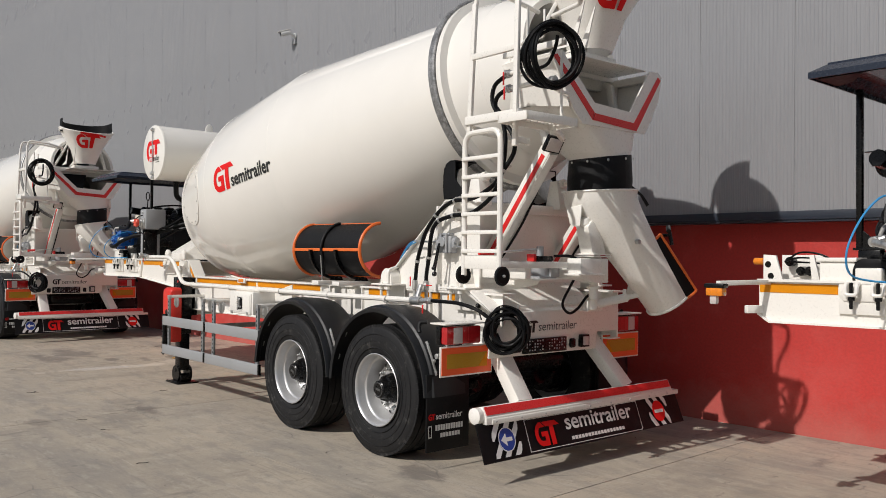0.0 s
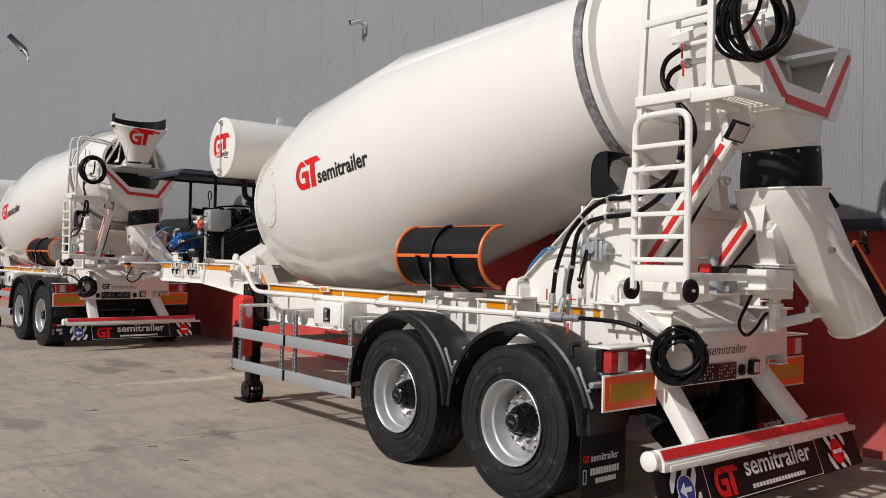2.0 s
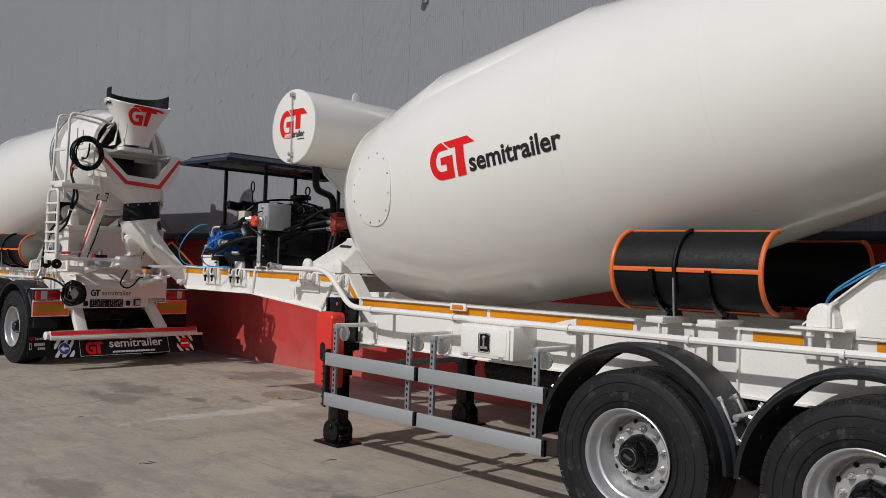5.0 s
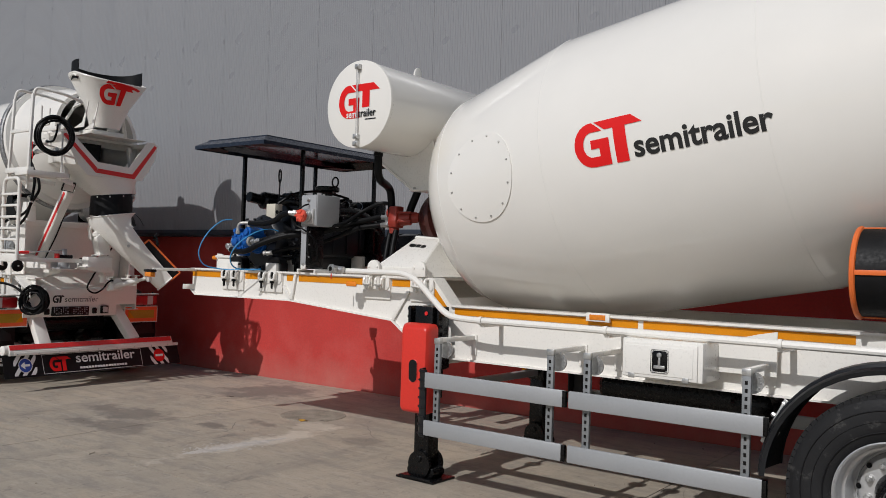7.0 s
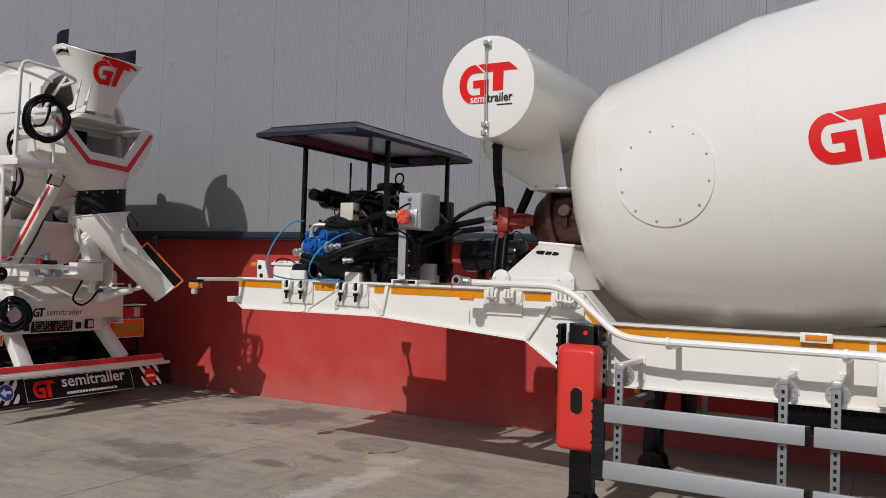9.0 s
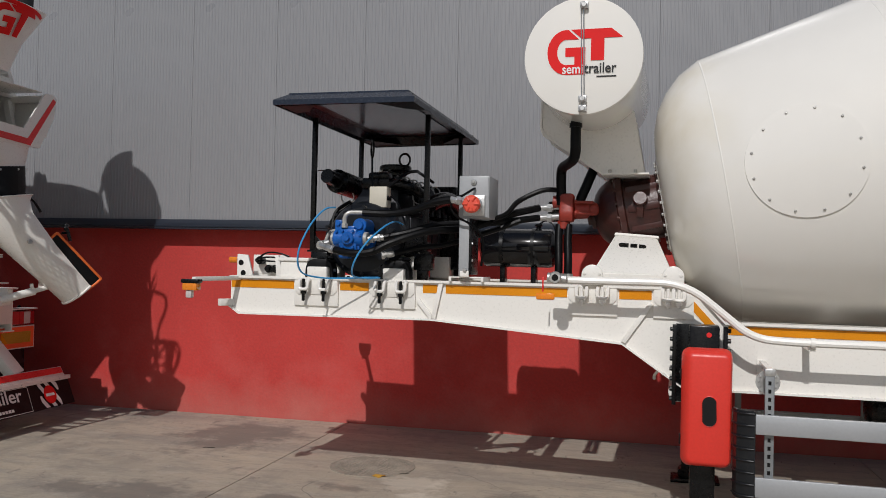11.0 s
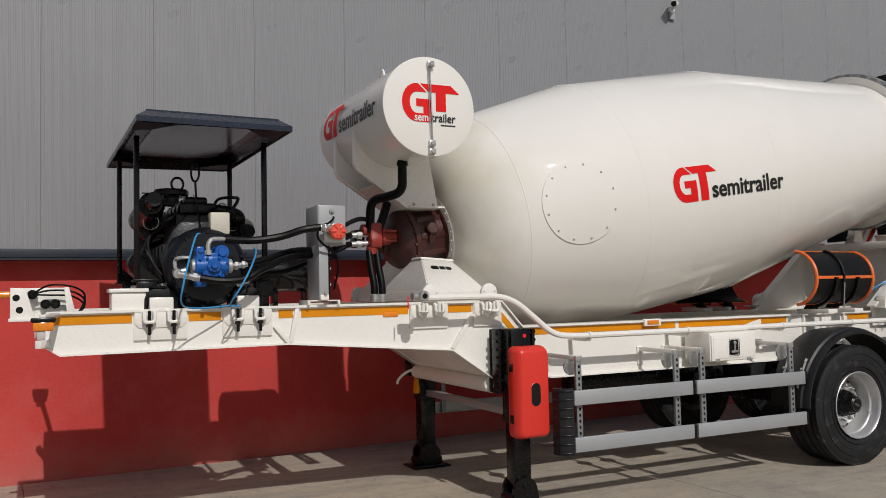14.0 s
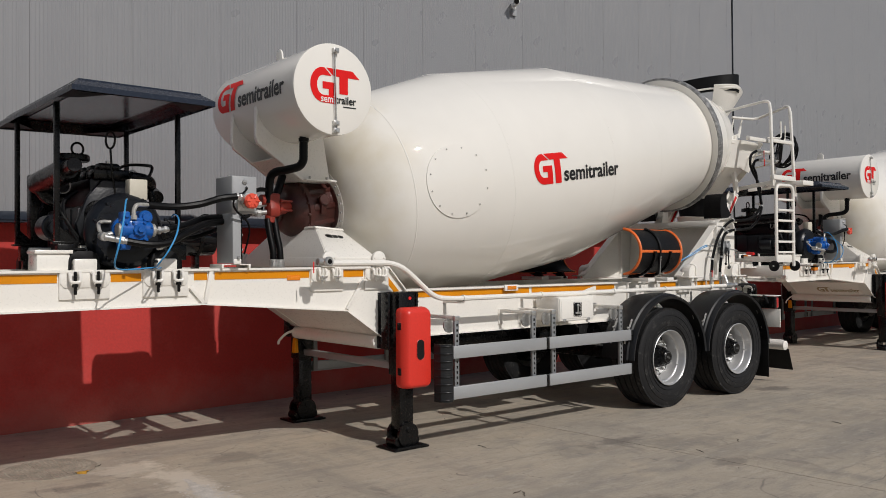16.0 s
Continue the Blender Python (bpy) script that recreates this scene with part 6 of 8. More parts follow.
for c0, matl in ((-0.96, SIGNBLUE), (0.90, RED)):
    stripes = []
    lean = 0.17 if matl is SIGNBLUE else -0.17
    for i in range(-1, 6):
        for k in range(8):
            va, vb = 0.195 + 0.23 * k / 8, 0.195 + 0.23 * (k + 1) / 8
            row = []
            for v, e in ((va, 0.0), (va, 0.055), (vb, 0.055), (vb, 0.0)):
                u = c0 - 0.14 + i * 0.105 + e + (lean if lean > 0 else 0.0) * (v - 0.425) / 0.23 + (lean if lean < 0 else 0.0) * (v - 0.195) / 0.23 + 0.05
                row.append((min(c0 + 0.14, max(c0 - 0.14, u)), v))
            if row[1][0] - row[0][0] > 0.004 and row[2][0] - row[3][0] > 0.004:
                stripes.append(tuple(row))
    decal(stripes, on_skirt, sk, DECAL_WHITE, "warning_stripes")
    lift = lambda u, v: on_skirt(u, v) + Vector((0.002, 0, 0.0005))
    lift2 = lambda u, v: on_skirt(u, v) + Vector((0.004, 0, 0.001))
    decal(disc(c0, 0.31, 0.085, 24), lift, sk, matl, "round_sign", label="round printed sign")
    if matl is SIGNBLUE:
        decal([rect(c0 - 0.01, c0 + 0.055, 0.297, 0.323), ((c0 - 0.06, 0.31), (c0 - 0.005, 0.265), (c0 - 0.005, 0.31), (c0 - 0.005, 0.355))], lift2, sk, DECAL_WHITE, "arrow")
        decal(arc(c0, 0.31, 0.085, 0.077, 0, 360, 24), lift2, sk, DECAL_WHITE, "sign_edge")
    else:
        decal([rect(c0 - 0.06, c0 + 0.06, 0.297, 0.323)], lift2, sk, DECAL_WHITE, "sign_bar")

# ---- rear drum support ----
for sg in (-1, 1):
    o = sg * 0.74
    sp = part("support_plate", prism([(-0.52, 1.35), (0.72, 1.35), (0.72, 2.05), (0.60, 2.10), (0.34, 2.08), (-0.42, 1.45)], o - 0.01, o + 0.01), WHITE, T, "white roller support plate")
    part("plate_edge", strip([(-0.50, 1.40), (-0.42, 1.465), (0.34, 2.095), (0.60, 2.115), (0.72, 2.065)], o - 0.05, o + 0.05, 0.012), WHITE, sp)
    part("plate_rib", box(0.24, 0.26, o - 0.06, o + 0.06, 1.40, 2.05, 0.003), WHITE, sp)
    for xa, xb, zt in ((-0.45, -0.29, 1.525), (0.48, 0.66, 1.535)):
        ft = part("clamp_foot", prism([(xa, 1.39), (xb, 1.39), (xb - 0.005, zt - 0.07), (xb - 0.025, zt - 0.03), (xb - 0.06, zt - 0.006), ((xa + xb) / 2, zt), (xa + 0.06, zt - 0.006), (xa + 0.025, zt - 0.03), (xa + 0.005, zt - 0.07)], o + sg * 0.01, o + sg * 0.12, bevel=0.006), WHITE, sp)
        part("clamp_plate", box(xa - 0.07, xb + 0.07, min(o, o + sg * 0.17), max(o, o + sg * 0.17), 1.375, 1.39, 0.003), WHITE, ft)
        part("clamp_loop", bend_pipe([(xb - 0.03, o + sg * 0.13, 1.30), (xb - 0.03, o + sg * 0.13, zt - 0.01), (xb - 0.03, o + sg * 0.02, zt + 0.012)], 0.012, 0.04, 8), WHITE, ft)
        for xc in (xa + 0.03, xb - 0.03):
            part("clamp_bolt", join(cyl((xc, o + sg * 0.13, 1.27), (xc, o + sg * 0.13, 1.40), 0.012, 8), cyl((xc, o + sg * 0.13, 1.335), (xc, o + sg * 0.13, 1.375), 0.024, 6)), WHITE, ft)
        part("clamp_side", box(xa - 0.05, xb + 0.05, min(o, o + sg * 0.012), max(o, o + sg * 0.012), 1.20, 1.375, 0.003), WHITE, ft)
    # inclined channel with its red stripe
    p0, p1 = Vector((0.42, sg * 0.46 - (0.06 if sg > 0 else 0), 1.46)), Vector((1.20, sg * 0.46 - (0.06 if sg > 0 else 0), 2.48))
    ch = part("inclined_post", beam(p0, p1, 0.095, 0.02, (1, 0, -0.77)), WHITE, T, "white inclined post with red stripe")
    for dy in (0.043, -0.043):
        part("post_flange", beam(p0 + Vector((0, dy, 0)), p1 + Vector((0, dy, 0)), 0.015, 0.11, (1, 0, -0.77)), WHITE, ch)
    off = Vector((0.010, -0.0525, -0.008))
    part("stripe", beam(p0 + Vector((0.05, 0, 0.065)) + off, p1 + off - Vector((0.04, 0, 0.05)), 0.004, 0.040, (1, 0, -0.77), 0), TAPE_RED, ch)
    part("stripe_edge", beam(p0 + Vector((0.07, 0, 0.0)), p1 + Vector((0.03, 0, -0.06)), 0.088, 0.006, (1, 0, -0.77), 0.001), WHITE, ch)
    part("cable", tube([p1 + Vector((0.0, 0.05, 0.0)), p0 * 0.5 + p1 * 0.5 + Vector((0.055, 0.05, -0.05)), p0 + Vector((0.06, 0.05, 0.0)), p0 + Vector((0.1, 0.05, -0.05))], 0.010, 6), HOSE, ch)
    # roller with its black cover
    ins = 0.0 if sg < 0 else -0.38
    ca, cb = sg * 0.80 + ins, sg * 0.56 + ins
    edge = [(0.335, 2.105), (0.325, 2.20), (0.325, 2.29), (0.335, 2.35), (0.365, 2.395), (0.41, 2.415), (0.47, 2.415)]
    rc = part("roller_cover", sheet_sweep([[(x, y, z) for x, z in edge] for y in (ca, ca * 0.5 + cb * 0.5, cb)], 0.010), SHEET_RUBBER, T, "black rubber roller cover")
    part("cover_side", prism(edge + [(0.475, 2.26), (0.575, 2.15), (0.49, 2.11)], min(ca, ca - sg * 0.008), max(ca, ca - sg * 0.008)), SHEET_RUBBER, rc)
    part("roller", lathe([(-0.06, 0), (-0.06, 0.12), (0.06, 0.12), (0.06, 0)], (0.42, sg * 0.66 + ins, 2.24), (0.98, 0, 0.19), 24), ZINC, rc)
    part("roller_bracket", prism([(0.52, 2.05), (0.70, 2.05), (0.66, 2.30), (0.58, 2.30)], min(sg * 0.60, sg * 0.72) + ins, max(sg * 0.60, sg * 0.72) + ins, bevel=0.006), WHITE, rc)
    part("axle_end", join(cyl((0.56, sg * 0.66 + ins, 2.255), (0.70, sg * 0.66 + ins, 2.28), 0.04, 14), cyl((0.70, sg * 0.66 + ins, 2.28), (0.73, sg * 0.66 + ins, 2.285), 0.022, 6)), WHITE, rc)
part("support_back", prism([(0.46, 1.36), (0.50, 1.36), (0.56, 2.08), (0.52, 2.08)], -0.72, 0.72), WHITE, T, "white support bulkhead")
part("support_box", box(0.30, 0.62, -0.72, 0.72, 2.0, 2.08, 0.006), WHITE, T)
part("support_foot", box(0.52, 0.66, -0.70, 0.55, 1.36, 1.47, 0.008), WHITE, T)
cb_ = part("rear_cross_beam", join(box(1.19, 1.21, -1.10, -0.06, 1.55, 1.60, 0.004), box(0.62, 1.19, -0.72, -0.66, 1.47, 1.55, 0.004)), WHITE, T, "white bar across the rear")
part("swivel_arm", join(prism([(-0.26, 1.47), (-0.08, 1.435), (0.08, 1.435), (0.08, 1.63), (-0.26, 1.63)], 1.20, 1.34, "x", 0.008), box(0.56, 1.22, -0.20, -0.10, 1.46, 1.60, 0.006)), WHITE, cb_)
part("arm_flange", prism([(-0.30, 1.495), (0.06, 1.49), (0.06, 1.505), (-0.30, 1.51)], 1.19, 1.355, "x", 0.002), WHITE, cb_)
part("pump_shelf", box(0.86, 1.16, -0.60, -0.26, 1.455, 1.47, 0.003), WHITE, cb_)
part("shelf_rib", prism([(0.70, 1.46), (1.14, 1.46), (1.10, 1.42), (0.72, 1.35)], -0.50, -0.49), WHITE, cb_)
LAMP_TILT = Matrix.Translation((1.29, -0.53, 2.49)) @ Matrix.Rotation(radians(32), 4, "Y") @ Matrix.Rotation(radians(-12), 4, "Z")
wl = part("work_lamp", join(box(-0.020, 0.016, -0.075, 0.075, -0.065, 0.065, 0.006, LAMP_TILT), *[box(-0.032, -0.020, -0.06, 0.06, -0.05 + i * 0.025, -0.045 + i * 0.025, 0, LAMP_TILT) for i in range(5)]), BLACK, T, "black square work lamp")
part("lamp_glass", box(0.015, 0.019, -0.062, 0.062, -0.052, 0.052, 0.001, LAMP_TILT), LENS_CLEAR, wl)
part("lamp_bracket", beam((1.19, -0.48, 2.44), (1.28, -0.52, 2.48), 0.03, 0.012), BLACK, wl)

# hydraulic valve, hoses and blue lines on the near support plate
vb = part("hand_valve", join(box(0.31, 0.47, -0.84, -0.76, 1.66, 1.80, 0.01), cyl((0.290, -0.80, 1.76), (0.510, -0.80, 1.76), 0.03, 12), cyl((0.390, -0.87, 1.75), (0.390, -0.80, 1.75), 0.04, 12), box(0.29, 0.33, -0.85, -0.77, 1.69, 1.77, 0.008), box(0.46, 0.50, -0.83, -0.77, 1.70, 1.78, 0.008), box(0.34, 0.44, -0.83, -0.77, 1.80, 1.825, 0.006), cyl((0.36, -0.85, 1.66), (0.36, -0.85, 1.82), 0.012, 8), cyl((0.43, -0.85, 1.66), (0.43, -0.85, 1.82), 0.012, 8)), ALU, T, "grey metal hand valve")
part("valve_handle", join(cyl((0.350, -0.86, 1.74), (0.310, -0.88, 1.55), 0.008, 8), lathe([(-0.018, 0), (-0.013, 0.013), (0, 0.018), (0.013, 0.013), (0.018, 0)], (0.308, -0.88, 1.535), (0, 0, 1), 10)), BLACK, vb)
part("valve_lever", cyl((0.470, -0.82, 1.72), (0.640, -0.84, 1.70), 0.008, 8), ZINC, vb)
part("control_rod", cyl((-0.02, -0.82, 1.76), (0.30, -0.82, 1.75), 0.008, 8), ZINC, vb)
part("valve_handle", join(cyl((0.370, -0.87, 1.74), (0.345, -0.90, 1.50), 0.008, 8), lathe([(-0.022, 0), (-0.016, 0.016), (0, 0.022), (0.016, 0.016), (0.022, 0)], (0.344, -0.90, 1.49), (0, 0, 1), 10)), BLACK, vb)
for k in range(2):
    part("air_line", tube([(0.0, -0.82, 1.765 - k * 0.014), (-0.10, -0.81, 1.74 - k * 0.018), (-0.25, -0.76, 1.66 - k * 0.02), (-0.38, -0.70 + k * 0.03, 1.57), (-0.46, -0.60, 1.46)], 0.0055, 6), BLUEHOSE, vb, "blue air line")
hose_runs = ([(0.03, 1.40), (0.04, 1.46), (0.06, 1.59), (0.11, 1.72), (0.18, 1.85), (0.30, 1.97), (0.41, 2.04), (0.53, 2.08), (0.66, 2.08), (0.84, 2.10), (1.02, 2.18), (1.12, 2.28), (1.19, 2.42), (1.16, 2.56), (1.01, 2.72), (0.95, 2.83), (0.98, 2.94), (1.11, 3.0)],
             [(0.20, 1.40), (0.20, 1.48), (0.23, 1.62), (0.245, 1.75), (0.28, 1.86), (0.36, 1.925), (0.53, 1.96), (0.66, 1.965), (0.84, 1.99), (1.02, 2.10), (1.12, 2.28), (1.11, 2.52), (1.06, 2.70), (1.0, 2.78), (1.03, 2.85), (1.12, 2.885)])
for k, run in enumerate(hose_runs):
    dy = -0.015 * k
    at = lambda q: Vector((q[0], -0.85 + dy - (0.04 if 0.7 < q[0] and q[1] < 2.3 else 0.0), q[1]))
    hz = part("hydraulic_hose", tube([at(q) for q in run], 0.0168, 10), HOSE, T, "black hydraulic hose")
    x0 = run[0][0]
    part("ferrule", join(cyl((x0, -0.85 + dy, 1.27), (x0, -0.85 + dy, 1.41), 0.014, 8), cyl((x0, -0.85 + dy, 1.35), (x0, -0.85 + dy, 1.43), 0.024, 8)), ZINC, hz)
    part("tap", box(x0 - 0.034, x0 - 0.022, -0.882, -0.875, 1.375, 1.46, 0.003) if k == 0 else box(x0 - 0.01, x0 + 0.085, -0.882, -0.875, 1.388, 1.398, 0.003), TAPE_RED, hz, "red tap lever")
    for i in ((2, 5, 7, 11) if k == 0 else (2, 5, 6, 10)):
        d = at(run[i + 1]) - at(run[i - 1])
        part("hose_clip", lathe([(-0.010, 0.017), (-0.010, 0.022), (0.010, 0.022), (0.010, 0.017)], at(run[i]), d, 12), ZINC, hz)
        part("clip_ear", cyl(at(run[i]) + Vector((0, 0.0, 0.02)), at(run[i]) + Vector((0.0, 0.08, 0.035)), 0.009, 8), ZINC, hz)
part("hose_guide", lathe([(-0.015, 0.03), (-0.015, 0.075), (0.015, 0.075), (0.015, 0.03)], (0.50, -0.80, 1.99), (1, 0.2, 0.1), 20), WHITE, T)
part("wash_hose", tube([(0.38, -0.97, 1.275), (0.60, -0.97, 1.275), (0.75, -0.96, 1.265), (0.90, -0.93, 1.225), (1.0, -0.88, 1.15)], 0.015, 10), HOSE, T, "black rubber wash hose")
part("hose_fitting", join(cyl((0.14, -0.97, 1.268), (0.26, -0.97, 1.27), 0.036, 12), cyl((0.20, -0.97, 1.27), (0.20, -0.92, 1.40), 0.022, 10), cyl((0.26, -0.97, 1.27), (0.40, -0.97, 1.275), 0.022, 10), cyl((0.34, -0.97, 1.273), (0.38, -0.97, 1.275), 0.032, 6)), ZINC, T)
part("drain_lever", box(0.318, 0.332, -1.01, -1.0, 1.17, 1.24, 0.003), TAPE_RED, T)
part("lever_knob", join(cyl((0.80, -0.80, 1.14), (0.78, -0.82, 1.24), 0.006, 6), lathe([(-0.022, 0), (-0.016, 0.016), (0, 0.022), (0.016, 0.016), (0.022, 0)], (0.78, -0.82, 1.25), (0, 0, 1), 12)), BLACK, T)

# ladder, platform and hand rails
ld = part("ladder", bend_pipe([(1.0, -1.17, 1.50), (1.0, -1.17, 2.53), (1.39, -1.19, 2.53), (1.39, -1.19, 1.50)], 0.021, 0.10), WHITE, T, "white tubular access ladder")
for i in range(6):
    z = 1.674 + i * 0.134
    part("rung", join(box(1.0, 1.39, -1.205, -1.165, z - 0.014, z + 0.014, 0.005)), WHITE, ld)
for x, y in ((0.972, -1.15), (1.418, -1.19)):
    part("ladder_wheel", lathe([(-0.013, 0), (-0.013, 0.012), (-0.010, 0.014), (-0.010, 0.052), (-0.014, 0.056), (-0.010, 0.067), (0.010, 0.067), (0.014, 0.056), (0.010, 0.0)], (x, y, 1.50), (-1, 0, 0), 28), SHEET_RUBBER, ld)
    part("wheel_axle", cyl((x - 0.03, y, 1.50), (x + 0.03, y, 1.50), 0.010, 8), ZINC, ld)
part("ladder_bracket", join(box(1.0, 1.39, -1.18, -1.165, 1.545, 1.645, 0.004), beam((1.02, -1.165, 1.60), (1.0, -0.72, 1.60), 0.035, 0.05), beam((1.19, -1.165, 1.60), (1.19, -1.08, 1.60), 0.035, 0.05)), WHITE, ld)
up = part("upper_ladder", join(beam((1.0, -1.13, 2.52), (1.02, -1.10, 3.50), 0.04, 0.03, (0, 1, 0)), beam((1.50, -1.16, 2.40), (1.48, -1.12, 3.52), 0.04, 0.03, (0, 1, 0)), box(0.98, 1.52, -1.16, -1.10, 2.60, 2.66, 0.005), beam((1.02, -1.12, 3.10), (1.49, -1.13, 3.10), 0.03, 0.045)), WHITE, T, "white upper ladder frame")
part("hand_rail", bend_pipe([(1.02, -1.10, 3.46), (1.03, -1.08, 3.62), (1.05, -0.75, 3.60), (1.05, -0.45, 3.56)], 0.018, 0.09), WHITE, up)
part("hand_rail", bend_pipe([(1.48, -1.12, 3.46), (1.49, -1.10, 3.60), (1.60, -0.80, 3.56), (1.60, -0.56, 3.50), (1.20, -0.45, 3.50)], 0.018, 0.09), WHITE, up)
def grating(x0, x1, y0, y1, z, pitch=0.038, bar=0.013):
    """Thin bars crossing each other, open between."""
    nx, ny = round((x1 - x0) / pitch), round((y1 - y0) / pitch)
    rows = [box(x0 + (x1 - x0) * i / nx - bar / 2, x0 + (x1 - x0) * i / nx + bar / 2, y0, y1, z, z + 0.012, 0) for i in range(nx + 1)]
    rows += [box(x0, x1, y0 + (y1 - y0) * i / ny - bar / 2, y0 + (y1 - y0) * i / ny + bar / 2, z - 0.002, z + 0.010, 0) for i in range(ny + 1)]
    return join(*rows)


pf = part("platform", join(box(1.46, 1.74, -1.29, -1.275, 2.545, 2.605, 0.003), box(1.725, 1.74, -1.29, -0.78, 2.545, 2.605, 0.003), box(1.46, 1.74, -0.795, -0.78, 2.545, 2.605, 0.003), box(1.46, 1.475, -1.29, -0.78, 2.545, 2.605, 0.003)), WHITE, T, "white steel platform with an open grating floor")
part("platform_grating", grating(1.475, 1.725, -1.275, -0.795, 2.588), WHITE, pf)
for p0, p1 in (((1.02, -1.12, 2.57), (1.10, -0.60, 2.52)), ((1.55, -0.80, 2.55), (1.40, -0.55, 2.52))):
    part("platform_bracket", beam(p0, p1, 0.03, 0.05), WHITE, pf)
for z, x0, x1 in ((2.995, 1.12, 1.37), (2.885, 1.13, 1.60)):
    line = part("wash_pipe", join(cyl((x0 + 0.05, -0.88, z), (x1, -0.88, z), 0.019, 12), cyl((x1 - 0.03, -0.88, z), (x1 + 0.02, -0.88, z), 0.027, 12), beam((x1 - 0.08, -0.88, z - 0.02), (x1 - 0.10, -0.60, z - 0.06), 0.03, 0.02)), WHITE, pf, "white water pipe")
    part("ball_valve", join(cyl((x0 - 0.02, -0.87, z + 0.005), (x0 + 0.07, -0.88, z), 0.022, 12), cyl((x0 + 0.01, -0.875, z), (x0 + 0.045, -0.88, z), 0.032, 8), cyl((x0 + 0.03, -0.93, z), (x0 + 0.03, -0.88, z), 0.010, 8)), ZINC, line, "zinc ball valve")
    part("valve_lever", box(x0 + 0.024, x0 + 0.036, -0.935, -0.925, z - 0.09, z + 0.008, 0.003), TAPE_RED, line, "red lever")
part("coil_feed", tube([(1.37, -0.88, 2.995), (1.48, -0.88, 2.99), (1.56, -0.89, 3.01), (1.63, -0.90, 3.10), (1.66, -0.91, 3.18)], 0.0125, 10), HOSE, pf)
part("platform_rod", cyl((1.62, -0.82, 2.60), (1.62, -0.82, 3.10), 0.010, 8), WHITE, pf)
part("hose_hook", join(bend_pipe([(1.40, -0.96, 3.17), (1.60, -0.98, 3.17), (1.60, -0.98, 3.36)], 0.010, 0.03, 6), bend_pipe([(1.30, -0.9, 3.18), (1.46, -1.0, 3.18), (1.46, -1.0, 3.40)], 0.010, 0.03, 6), beam((1.0, -0.78, 3.17), (1.62, -0.78, 3.17), 0.03, 0.05)), WHITE, pf)
part("lower_hose_hook", join(bend_pipe([(0.95, -0.66, 1.17), (1.05, -0.83, 1.10), (1.05, -0.83, 1.26)], 0.010, 0.03, 6), bend_pipe([(0.95, -0.60, 1.10), (1.12, -0.72, 1.10), (1.12, -0.72, 1.27)], 0.010, 0.03, 6)), WHITE, T)


# ---- discharge funnel, collar and chute ----
FC = -0.03


def ring_pts(cx, cy, z, rx, ry, n=40, square=2.0, a0=0.0, a1=360.0):
    out = []
    for i in range(n + 1):
        a = radians(a0 + (a1 - a0) * i / n)
        c, s = math.cos(a), math.sin(a)
        k = (abs(c) ** square + abs(s) ** square) ** (-1 / square)
        out.append((cx + rx * c * k, cy + ry * s * k, z))
    return out


lo_ring = [(x, y, z + 0.10 * (y - 0.11)) for x, y, z in ring_pts(1.22, 0.11, 2.43, 0.235, 0.245, 40, 2.0, -90, 270)]
fn = part("discharge_funnel", join(
    sheet_sweep([ring_pts(1.11, FC, 2.80, 0.335, 0.535, 40, 4.0, -90, 270), ring_pts(1.14, FC + 0.04, 2.66, 0.305, 0.425, 40, 3.0, -90, 270), [(x, y, z + 0.05 * (y - 0.11)) for x, y, z in ring_pts(1.19, FC + 0.10, 2.52, 0.265, 0.32, 40, 2.4, -90, 270)], lo_ring], 0.010),
    prism([(FC - 0.72, 3.13), (FC - 0.68, 3.16), (FC - 0.60, 3.16), (FC - 0.22, 2.82), (FC + 0.22, 2.80), (FC + 0.48, 3.16), (FC + 0.58, 3.17), (FC + 0.64, 3.14), (FC + 0.60, 2.94), (FC + 0.42, 2.645), (FC - 0.36, 2.645), (FC - 0.46, 2.74)], 1.440, 1.455, "x")), WHITE, T, "white V-shaped discharge funnel")
for sg in (-1, 1):
    part("funnel_wing", sheet_sweep([[(1.45, FC + sg * 0.64, 3.14), (1.10, FC + sg * 0.64, 3.16), (0.76, FC + sg * 0.60, 3.14)], [(1.45, FC + sg * 0.50, 2.76), (1.10, FC + sg * 0.57, 2.80), (0.78, FC + sg * 0.50, 2.80)]], 0.010), WHITE, fn)
part("red_stripe", prism([(FC - 0.70, 3.11), (FC - 0.655, 3.125), (FC - 0.225, 2.745), (FC - 0.245, 2.685)], 1.456, 1.459, "x"), TAPE_RED, fn, "red stripe")
part("red_stripe", prism([(FC + 0.625, 3.11), (FC + 0.585, 3.13), (FC + 0.27, 2.72), (FC + 0.30, 2.655)], 1.456, 1.459, "x"), TAPE_RED, fn, "red stripe")
part("red_stripe", prism([(FC - 0.245, 2.685), (FC + 0.30, 2.655), (FC + 0.27, 2.715), (FC - 0.225, 2.74)], 1.4605, 1.4635, "x"), TAPE_RED, fn, "red stripe")
part("funnel_frame", join(box(0.86, 1.44, FC - 0.62, FC - 0.54, 3.10, 3.16, 0.006), box(0.86, 1.44, FC + 0.54, FC + 0.62, 3.10, 3.16, 0.006), box(0.84, 0.92, FC - 0.6, FC + 0.6, 3.08, 3.20, 0.006), box(1.00, 1.04, FC - 0.60, FC + 0.60, 3.14, 3.22, 0.006)), WHITE, fn)
part("funnel_cover", box(0.93, 1.40, FC - 0.30, FC + 0.50, 3.175, 3.185, 0.003), WHITE, fn)
